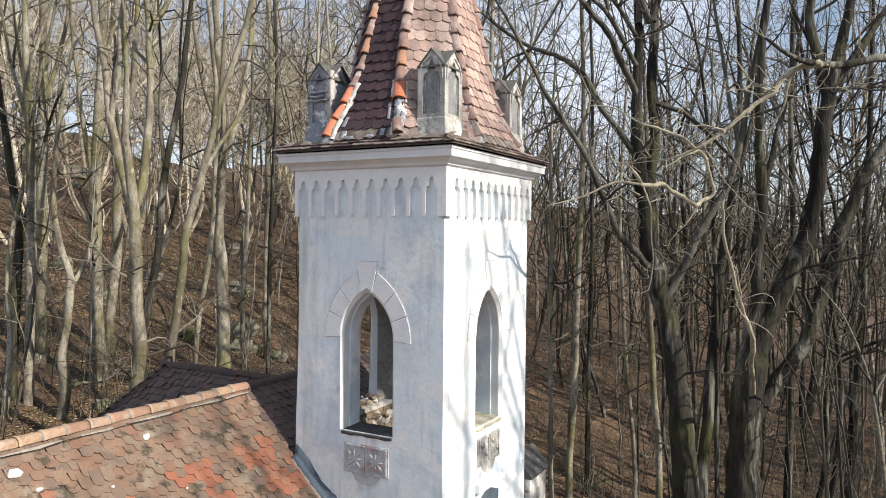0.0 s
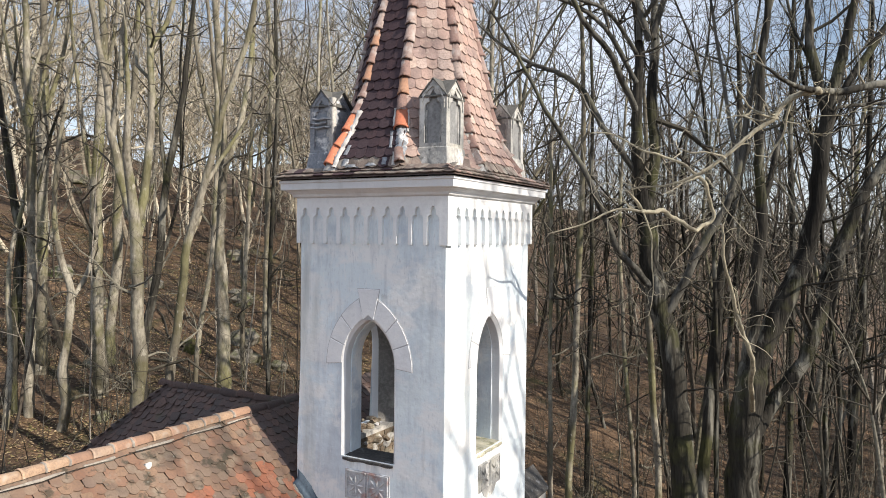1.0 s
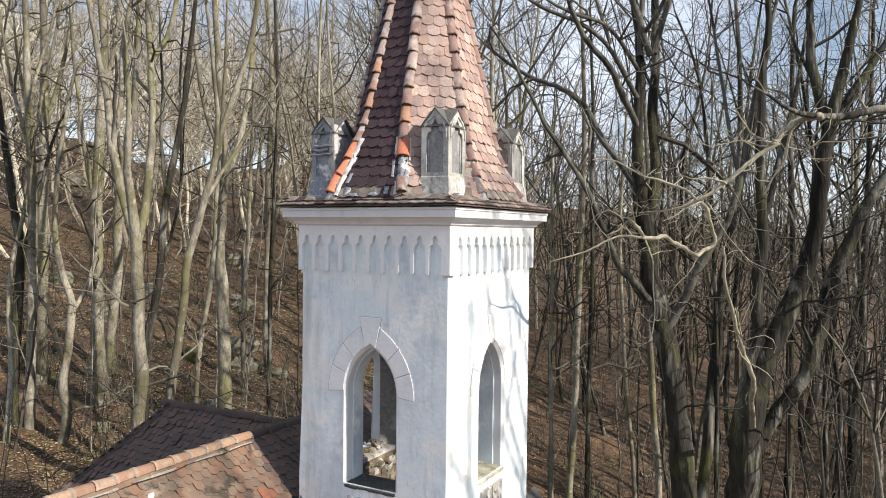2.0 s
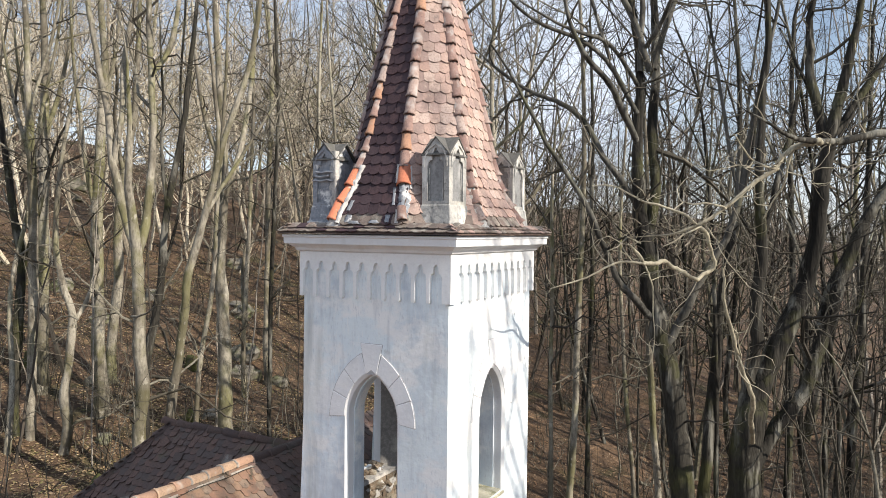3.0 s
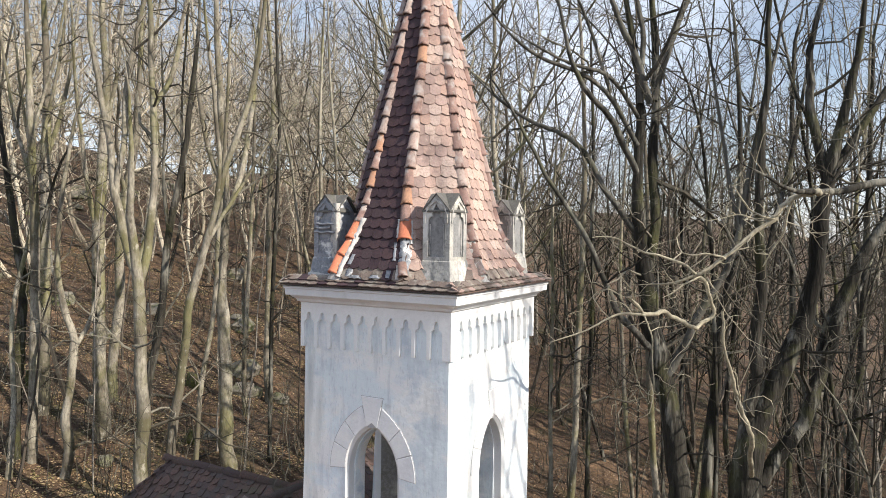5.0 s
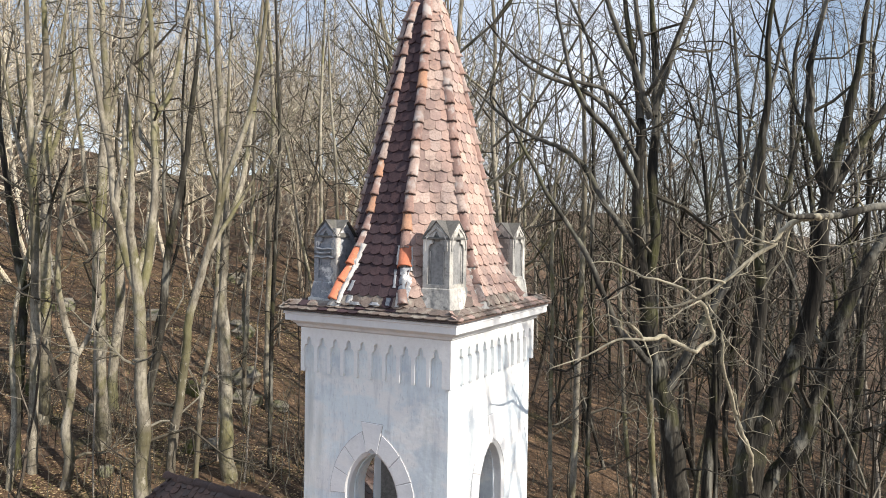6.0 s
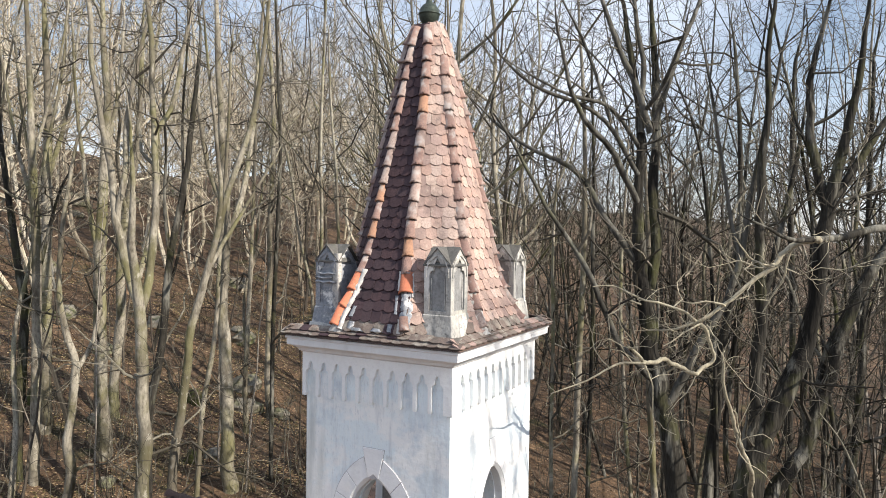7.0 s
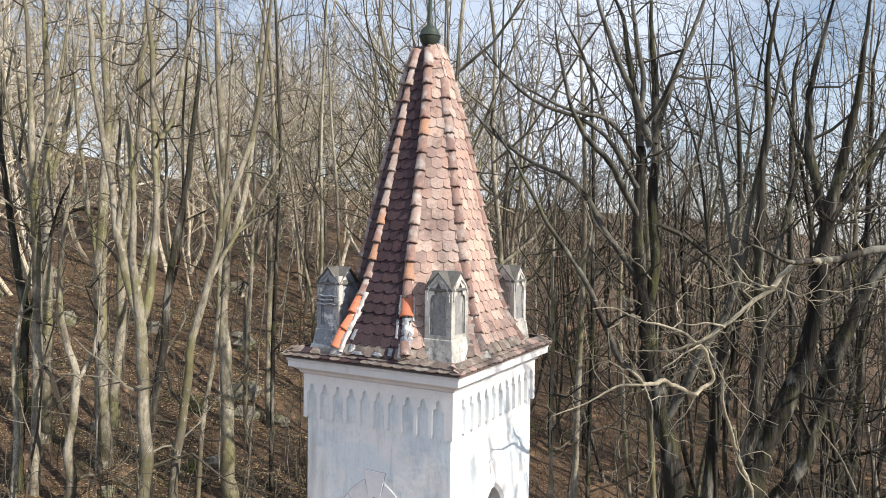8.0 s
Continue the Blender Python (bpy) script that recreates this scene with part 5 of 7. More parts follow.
# trees that can be told apart: trunk, then limbs, as (x, y, z, radius)
hero("beech_tree", PALE_BARK, "pale grey forked beech, bare, beside the roof", [(-11.13, 4.18, 1.06, 0.239), (-11.1, 4.18, 1.96, 0.19), (-11.04, 4.18, 3.77, 0.165), (-10.94, 4.1, 5.07, 0.164), (-10.89, 4.01, 6.49, 0.151), (-10.83, 3.91, 7.83, 0.144)],
     [[(-10.83, 3.91, 7.83, 0.122), (-11.25, 3.94, 8.82, 0.11), (-11.63, 3.95, 9.75, 0.104), (-11.85, 3.98, 10.82, 0.098), (-12.03, 3.93, 11.75, 0.086), (-12.18, 3.89, 12.76, 0.074), (-12.41, 3.82, 13.62, 0.068), (-12.58, 3.79, 15.28, 0.062), (-12.67, 3.79, 16.22, 0.056), (-12.79, 3.78, 17.38, 0.031)],
      [(-10.88, 3.91, 7.95, 0.10845), (-10.84, 4.08, 8.78, 0.104), (-10.77, 4.22, 9.89, 0.097), (-10.72, 4.29, 11, 0.091), (-10.71, 4.24, 12.1, 0.078), (-10.71, 4.18, 12.92, 0.072), (-10.73, 4.12, 14.29, 0.066), (-10.76, 4.06, 15.93, 0.054), (-10.88, 3.96, 17.55, 0.03)],
      [(-11.79, 3.97, 10.55, 0.08), (-11.71, 4.12, 11.76, 0.074), (-11.7, 4.23, 13.21, 0.068), (-11.7, 4.34, 14.24, 0.062), (-11.52, 4.55, 15.35, 0.05), (-11.39, 4.73, 16.33, 0.038), (-11.37, 4.86, 17.53, 0.025)],
      [(-10.71, 4.2, 12.71, 0.06615), (-10.52, 4.61, 13.31, 0.068), (-10.59, 4.87, 14.38, 0.056), (-10.56, 5.11, 15.37, 0.05), (-10.57, 5.26, 16.37, 0.038), (-10.49, 5.46, 17.74, 0.025)]], 3, 11)
hero("beech_tree", PALE_BARK, "pale grey leaning bare beech, behind the wing roof", [(-11.13, 4.96, 1.02, 0.183), (-11.06, 4.96, 2.05, 0.145), (-10.88, 4.96, 4.23, 0.126), (-10.75, 4.97, 4.98, 0.12), (-10.56, 5.02, 6.23, 0.113), (-10.44, 5.04, 7.47, 0.106), (-10.2, 5.12, 8.35, 0.1), (-9.95, 5.2, 9.2, 0.093), (-9.59, 5.36, 10.82, 0.087), (-9.22, 5.51, 11.94, 0.074), (-8.82, 5.68, 13.2, 0.068), (-8.61, 5.75, 14.46, 0.055), (-8.41, 5.83, 16.42, 0.037)],
     [[(-9.68, 5.32, 10.41, 0.063), (-9.35, 5.12, 11.49, 0.055), (-9.18, 4.79, 12.63, 0.048), (-9.03, 4.39, 14.1, 0.035), (-8.76, 3.96, 15.47, 0.022)],
      [(-9.95, 5.2, 9.2, 0.057), (-9.91, 5.99, 10.33, 0.052), (-9.84, 6.76, 11.34, 0.04), (-9.71, 7.5, 12.38, 0.027)]], 3, 12)
hero("young_tree", PALE_BARK, "slender pale bare tree on the hillside", [(-11.98, 6.7, 1.26, 0.102), (-11.94, 6.7, 2.18, 0.081), (-11.85, 6.7, 4.03, 0.07), (-11.71, 6.74, 5.34, 0.07), (-11.43, 6.86, 6.91, 0.069), (-11.3, 6.9, 8.41, 0.062), (-11.21, 6.92, 10.18, 0.055), (-11.04, 7, 12.41, 0.048), (-10.97, 7.03, 15.27, 0.034)],
     [], 3, 13)
hero("oak_tree", PALE_BARK, "stout mossy grey-green bare trunk on the hillside", [(-12.54, 8.58, 1.44, 0.31), (-12.55, 8.58, 2.13, 0.246), (-12.56, 8.58, 3.32, 0.214), (-12.6, 8.54, 5.11, 0.206), (-12.66, 8.48, 6.53, 0.198), (-12.68, 8.45, 7.95, 0.19), (-12.64, 8.45, 9.71, 0.167), (-12.55, 8.48, 11.47, 0.136), (-12.7, 8.39, 13.21, 0.113), (-12.77, 8.33, 14.95, 0.09), (-12.85, 8.29, 17.55, 0.06)],
     [[(-12.64, 8.45, 9.71, 0.107), (-12.66, 9.2, 11.23, 0.094), (-12.83, 9.88, 13.18, 0.08), (-13.13, 10.44, 15.6, 0.066), (-13.39, 10.98, 18.11, 0.042)],
      [(-12.58, 8.47, 10.81, 0.092), (-13.17, 8.27, 12.22, 0.076), (-13.47, 8.19, 13.97, 0.061), (-13.67, 8.14, 16.43, 0.038)]], 3, 14)
hero("oak_tree", PALE_BARK, "stout grey bare tree on the leafy hillside", [(-16.93, 7.31, 2.56, 0.302), (-16.95, 7.31, 3.39, 0.239), (-17.01, 7.31, 4.95, 0.208), (-17.14, 7.37, 6.62, 0.208), (-17.27, 7.42, 7.92, 0.201), (-17.36, 7.5, 9.48, 0.194), (-17.34, 7.65, 11.72, 0.162), (-17.38, 7.77, 13.96, 0.13), (-17.59, 7.82, 16.63, 0.098), (-17.79, 7.87, 19.7, 0.049)],
     [[(-17.35, 7.49, 9.29, 0.096), (-17.56, 7.27, 10.74, 0.08), (-17.66, 7.14, 12.56, 0.064), (-17.88, 6.99, 14.76, 0.048), (-17.98, 6.96, 16.97, 0.032)],
      [(-17.36, 7.7, 12.56, 0.08), (-17.16, 8.03, 14.32, 0.065), (-17.2, 8.28, 16.69, 0.049)]], 3, 15)
hero("oak_tree", PALE_BARK, "tall straight greenish bare tree on the hillside", [(-17.02, 4.97, 2.78, 0.146), (-16.92, 4.95, 4.03, 0.146), (-16.79, 4.98, 6.54, 0.138), (-16.75, 4.96, 9.07, 0.13), (-16.85, 4.88, 12.37, 0.108), (-16.85, 4.82, 14.55, 0.086), (-16.91, 4.75, 17.01, 0.057)],
     [[(-16.8, 4.92, 10.72, 0.066), (-17.49, 4.97, 12.14, 0.059), (-18.13, 5.01, 13.77, 0.045), (-18.73, 5.03, 15.93, 0.03)],
      [(-17.23, 4.95, 11.61, 0.0554625), (-17.45, 5.55, 13.28, 0.06), (-17.59, 6.18, 15.04, 0.046), (-17.88, 6.71, 17.23, 0.031)]], 3, 16)
hero("oak_tree", PALE_BARK, "tall grey bare tree with wide limbs on the hillside", [(-19.53, 7.04, 3.22, 0.265), (-19.53, 7.04, 3.55, 0.21), (-19.53, 7.04, 3.65, 0.183), (-19.62, 7.06, 6.44, 0.183), (-19.64, 7.15, 9.9, 0.167), (-19.65, 7.23, 13.1, 0.142), (-19.76, 7.23, 15.08, 0.117), (-19.92, 7.24, 18.56, 0.067)],
     [[(-19.65, 7.2, 11.9, 0.083), (-19.62, 7.65, 13.48, 0.076), (-19.64, 8.07, 15.1, 0.06), (-19.82, 8.43, 17.2, 0.043)],
      [(-19.64, 7.17, 10.7, 0.083), (-20.36, 7.09, 12.25, 0.067), (-20.98, 7.08, 14.24, 0.051), (-21.45, 7.17, 16.67, 0.034)]], 3, 17)
hero("crooked_tree", PALE_BARK, "crooked pale bare tree with a winding trunk", [(-15.69, 5.11, 2.16, 0.157), (-15.45, 5.19, 3.09, 0.157), (-15.55, 5.08, 3.93, 0.142), (-15.4, 5.1, 4.77, 0.128), (-15.16, 5.19, 6.22, 0.113), (-15.35, 5.03, 7.08, 0.099), (-15.48, 4.89, 7.73, 0.091), (-15.53, 4.82, 9.03, 0.077), (-15.38, 4.85, 10.32, 0.063), (-15.2, 4.9, 11.45, 0.056), (-14.94, 4.99, 12.72, 0.042)],
     [[(-15.16, 5.19, 6.22, 0.072), (-15.09, 5.71, 7.07, 0.065), (-15.28, 6.07, 7.91, 0.059), (-15.71, 6.25, 9.12, 0.045), (-15.76, 6.58, 10.37, 0.03)],
      [(-15.45, 5.19, 3.09, 0.057), (-15.14, 5.56, 3.31, 0.043), (-14.92, 5.85, 3.19, 0.029), (-14.68, 6.16, 3.42, 0.022)]], 3, 18)
hero("oak_tree", PALE_BARK, "grey bare tree on the leafy hillside", [(-19.27, 9.47, 3.15, 0.261), (-19.27, 9.47, 3.52, 0.207), (-19.26, 9.47, 3.76, 0.18), (-19.11, 9.55, 5.86, 0.179), (-19, 9.6, 7.32, 0.17), (-19.06, 9.57, 9.4, 0.161), (-18.87, 9.66, 11.06, 0.143), (-18.61, 9.78, 12.13, 0.134), (-18.39, 9.9, 14.15, 0.107), (-18.31, 9.96, 17.03, 0.071)],
     [[(-18.87, 9.66, 11.06, 0.081), (-18.34, 8.9, 12.55, 0.069), (-17.43, 8.35, 14.11, 0.05)]], 3, 19)
hero("leaning_tree", DARK_BARK, "dark leaning bare tree between pale beeches", [(-12.66, 5.65, 1.48, 0.178), (-12.68, 5.65, 2.36, 0.141), (-12.74, 5.65, 4.1, 0.123), (-12.79, 5.73, 4.81, 0.123), (-12.67, 5.93, 6.16, 0.117), (-12.56, 6.11, 7.44, 0.11), (-12.57, 6.26, 9.68, 0.104), (-12.3, 6.54, 11.19, 0.091), (-12.22, 6.74, 13.35, 0.077), (-12.11, 6.94, 15.43, 0.056)],
     [[(-12.57, 6.26, 9.68, 0.055), (-12.59, 6.07, 11.1, 0.048), (-12.42, 6.02, 12.67, 0.041), (-12.44, 5.93, 14.22, 0.027)]], 3, 20)
hero("young_tree", DARK_BARK, "thin dark bare tree close to the tower", [(-12.04, 9.99, 1.31, 0.104), (-12.05, 9.99, 1.99, 0.083), (-12.06, 9.99, 3.14, 0.072), (-12.1, 10.08, 4.99, 0.072), (-12.16, 10.19, 7.97, 0.072), (-12.12, 10.35, 10.78, 0.064), (-12.11, 10.48, 13.22, 0.056), (-12.31, 10.5, 15.49, 0.049), (-12.49, 10.55, 18.9, 0.032)],
     [], 3, 21)
hero("young_tree", PALE_BARK, "slim mossy bare tree on the hillside", [(-16.27, 14.53, 2.39, 0.174), (-16.29, 14.53, 3.18, 0.138), (-16.32, 14.53, 4.65, 0.12), (-16.4, 14.67, 6.38, 0.12), (-16.56, 14.77, 8.48, 0.111), (-16.54, 15, 11.54, 0.101), (-16.64, 15.17, 15.1, 0.081), (-17.01, 15.21, 19.39, 0.061)],
     [], 3, 22)
hero("young_tree", PALE_BARK, "slim pale bare tree on the hillside", [(-15.66, 12.59, 2.23, 0.135), (-15.67, 12.59, 2.97, 0.107), (-15.69, 12.59, 4.31, 0.093), (-15.75, 12.71, 6.25, 0.084), (-15.7, 12.89, 8.87, 0.075), (-15.73, 13.06, 12.37, 0.066), (-15.78, 13.25, 16.77, 0.047)],
     [], 3, 23)
hero("oak_tree", DARK_BARK, "dark bare trunk curving over the hillside", [(-17.44, 4.75, 2.68, 0.233), (-17.45, 4.75, 3.1, 0.185), (-17.45, 4.75, 3.46, 0.161), (-17.51, 4.93, 5.83, 0.147), (-17.53, 5.12, 7.89, 0.133), (-17.97, 5.08, 9.62, 0.112), (-18.37, 5.06, 11.37, 0.09), (-18.77, 5.04, 13.5, 0.068)],
     [[(-17.53, 5.1, 7.63, 0.073), (-16.89, 5.18, 9.12, 0.058), (-16.49, 5.16, 10.43, 0.051), (-15.97, 5.24, 11.56, 0.036)]], 3, 24)
hero("young_tree", PALE_BARK, "thin bare sapling behind the spire", [(-7.35, 7.96, 0.25, 0.058), (-7.44, 7.96, 2.33, 0.046), (-7.66, 7.96, 7.65, 0.04), (-7.89, 8.03, 10.29, 0.04), (-8.05, 8.13, 12.01, 0.04), (-8.26, 8.18, 13.47, 0.034), (-8.45, 8.27, 15.56, 0.027)],
     [], 3, 25)
hero("young_tree", PALE_BARK, "thin bare sapling behind the spire", [(-10.78, 10.83, 0.99, 0.081), (-10.77, 10.83, 2.87, 0.064), (-10.74, 10.83, 7.61, 0.056), (-10.7, 10.9, 10.77, 0.056), (-10.82, 10.88, 13.54, 0.048), (-10.73, 10.98, 16.5, 0.04), (-10.69, 11.03, 18.72, 0.032)],
     [], 3, 26)
hero("old_oak", DARK_BARK, "big dark bare oak with spreading limbs beside the tower", [(1.61, 9.21, -1.55, 0.42), (1.52, 9.21, -0.23, 0.333), (1.31, 9.21, 2.82, 0.29), (1.16, 9.22, 3.85, 0.261), (1.01, 9.23, 4.89, 0.252), (0.86, 9.24, 5.94, 0.237), (0.66, 9.22, 6.86, 0.228), (0.45, 9.19, 7.79, 0.213), (0.3, 9.19, 8.59, 0.194), (0.19, 9.22, 9.39, 0.174), (0.12, 9.27, 10.47, 0.144), (0.06, 9.32, 11.29, 0.123), (0.11, 9.44, 12.52, 0.103), (0.01, 9.48, 13.61, 0.093), (-0.2, 9.45, 14.58, 0.078), (-0.36, 9.46, 15.69, 0.052)],
     [[(0.34, 9.19, 8.39, 0.13), (0.47, 9.45, 9.35, 0.127), (0.43, 9.65, 10.48, 0.124), (0.35, 9.9, 11.89, 0.121), (0.2, 10.17, 13.34, 0.112), (0.17, 10.51, 14.83, 0.092), (-0.05, 10.75, 16.21, 0.055)],
      [(0.07, 9.31, 11.08, 0.085), (-0.11, 8.65, 11.83, 0.079), (-0.24, 8.07, 12.28, 0.072), (-0.59, 7.45, 12.78, 0.062), (-0.81, 7, 13.25, 0.051), (-0.86, 6.66, 13.89, 0.041), (-0.93, 6.3, 14.62, 0.027)],
      [(0.1, 9.42, 12.37, 0.055), (-0.31, 8.59, 13.28, 0.049), (-0.65, 7.84, 13.42, 0.043), (-1.02, 7.15, 13.44, 0.038), (-1.56, 6.49, 13.76, 0.023), (-1.97, 5.91, 14.08, 0.014)],
      [(0.66, 9.22, 6.86, 0.09), (0.34, 8.78, 7.27, 0.084), (-0.05, 8.34, 7.74, 0.074), (-0.29, 8.03, 8.59, 0.068), (-0.68, 7.69, 9.67, 0.063), (-1.1, 7.32, 10.42, 0.053), (-1.45, 6.99, 11.09, 0.048), (-1.69, 6.72, 11.69, 0.038), (-2.03, 6.4, 12.52, 0.028), (-2.3, 6.1, 12.97, 0.019)],
      [(0.18, 9.23, 9.53, 0.08), (-0.36, 9.09, 10.33, 0.076), (-0.91, 9, 11.29, 0.072), (-1.46, 8.96, 11.99, 0.068), (-2.01, 9, 12.27, 0.059), (-2.69, 8.97, 12.53, 0.049), (-3.45, 8.9, 13.09, 0.039), (-4.03, 8.93, 13.66, 0.022)],
      [(0.79, 9.23, 6.29, 0.108), (1.13, 9.31, 6.86, 0.101), (1.43, 9.39, 7.54, 0.0936), (1.73, 9.49, 8.22, 0.0857), (2.12, 9.69, 9.01, 0.0785), (2.36, 9.81, 9.92, 0.0749), (2.51, 9.9, 11.22, 0.0677), (2.69, 9.99, 12.39, 0.0605), (2.93, 10.12, 13.55, 0.0461), (3.07, 10.19, 14.58, 0.0353)],
      [(0.05, 9.32, 12.48, 0.035), (0.52, 9.55, 12.65, 0.03), (0.81, 9.75, 12.8, 0.02), (0.81, 9.86, 13, 0.015)],
      [(0.05, 9.46, 13.2, 0.065), (0.63, 9.01, 13.73, 0.054), (1.03, 8.52, 14.36, 0.038)],
      [(2.33, 9.79, 9.81, 0.05), (2.07, 9.77, 10.98, 0.045), (1.86, 9.77, 12.17, 0.04), (1.65, 9.74, 13.61, 0.03), (1.39, 9.64, 14.93, 0.02)],
      [(0.33, 9.37, 12.79, 0.085), (0.06, 9.26, 13.75, 0.08), (-0.21, 9.02, 14.49, 0.07), (-0.48, 8.78, 15.18, 0.06), (-0.68, 8.58, 15.86, 0.045)],
      [(0.35, 9.67, 12.9, 0.08), (0.57, 9.89, 14.14, 0.075), (0.81, 10.28, 14.98, 0.065), (1.04, 10.66, 15.75, 0.055), (1.23, 11.02, 16.68, 0.04)],
      [(0.1, 9.31, 12.8, 0.07), (0.12, 9.43, 14.45, 0.066), (-0.05, 9.47, 15.3, 0.058), (-0.2, 9.54, 16.16, 0.045)],
      [(0.07, 9.25, 11.8, 0.06), (-0.46, 8.38, 13.06, 0.055), (-1.07, 7.6, 13.4, 0.046), (-1.61, 6.97, 13.56, 0.038), (-2.09, 6.37, 14.03, 0.028), (-2.41, 5.87, 14.61, 0.018)],
      [(-0.38, 8.5, 12.95, 0.045), (-0.65, 8.08, 14.07, 0.04), (-0.87, 7.86, 14.74, 0.034), (-1.16, 7.61, 15.4, 0.024)]], 3, 27, LIT_LIMB_BARK)
hero("old_oak", DARK_BARK, "big dark bare oak with several leaning stems", [(2.4, 9.88, -1.74, 0.55), (2.44, 9.88, -0.37, 0.437), (2.52, 9.88, 2.83, 0.38), (2.58, 9.92, 3.89, 0.356), (2.65, 9.97, 4.94, 0.332), (3, 10.18, 6, 0.24), (3.42, 10.42, 7.06, 0.217), (3.75, 10.6, 7.85, 0.194), (3.86, 10.68, 8.9, 0.183), (3.99, 10.76, 10.08, 0.171), (4.08, 10.82, 10.99, 0.16), (4.26, 10.93, 11.77, 0.125), (4.44, 11.04, 12.82, 0.102), (4.65, 11.17, 13.86, 0.0794), (4.74, 11.23, 15.16, 0.0563)],
     [[(2.63, 9.96, 4.68, 0.172), (2.64, 9.92, 5.48, 0.16), (2.7, 9.92, 6.53, 0.148), (2.78, 9.94, 7.85, 0.137), (2.83, 9.91, 8.76, 0.124), (2.75, 9.83, 9.79, 0.113), (2.73, 9.78, 11.07, 0.101), (2.77, 9.76, 12.34, 0.0897), (2.88, 9.78, 13.48, 0.0725), (2.79, 9.68, 14.47, 0.0609), (2.94, 9.72, 15.47, 0.0437)],
      [(4.07, 10.81, 10.88, 0.127), (3.8, 10.86, 11.94, 0.116), (3.7, 10.99, 12.89, 0.105), (3.61, 11.1, 13.71, 0.0874), (3.81, 11.36, 15.08, 0.0586)],
      [(4.15, 10.86, 11.28, 0.103), (4.59, 11.32, 11.96, 0.0931), (5.03, 11.79, 12.78, 0.0816), (5.61, 12.3, 13.76, 0.0586)],
      [(4.1, 10.83, 11.09, 0.0403), (4.64, 11.88, 11.37, 0.0414), (5.29, 12.96, 11.52, 0.0368), (6.26, 14.21, 11.68, 0.0253)],
      [(2.55, 9.9, 3.36, 0.184), (3.12, 10.38, 4.26, 0.179), (3.61, 10.81, 5.29, 0.175), (4, 11.17, 6.35, 0.164), (4.32, 11.52, 7.55, 0.153), (4.65, 11.86, 8.77, 0.143), (5.23, 12.35, 10.01, 0.12), (5.93, 12.9, 11.26, 0.0966)],
      [(3.9, 11.08, 6.08, 0.092), (3.99, 11.42, 6.91, 0.0885), (4.33, 11.94, 8.04, 0.0782), (4.9, 12.65, 9.33, 0.0736), (5.36, 13.36, 10.2, 0.0621), (6.28, 14.33, 11.55, 0.0506)],
      [(2.82, 9.9, 8.89, 0.069), (3.06, 10.65, 10.1, 0.0644), (3.28, 11.36, 11.37, 0.0598), (3.35, 11.94, 12.4, 0.0494), (3.49, 12.5, 13.63, 0.0379)],
      [(3.79, 10.88, 12.06, 0.046), (3.4, 11.5, 13, 0.0414), (3.14, 12.18, 13.74, 0.031), (2.86, 12.86, 14.37, 0.0196)]], 3, 28)
hero("bleached_branch", DEAD_WOOD, "pale dead branch leaning from an oak stem", [(2.75, 9.3, 4.3, 0.06), (2.95, 7.3, 5.3, 0.05), (2.98, 6.62, 5.85, 0.046), (2.84, 6.2, 6.46, 0.042), (2.76, 5.76, 7.05, 0.036), (2.66, 5.3, 7.5, 0.03), (2.64, 5.1, 7.95, 0.026), (2.64, 5.0, 8.37, 0.02)],
     [], 1, 29)
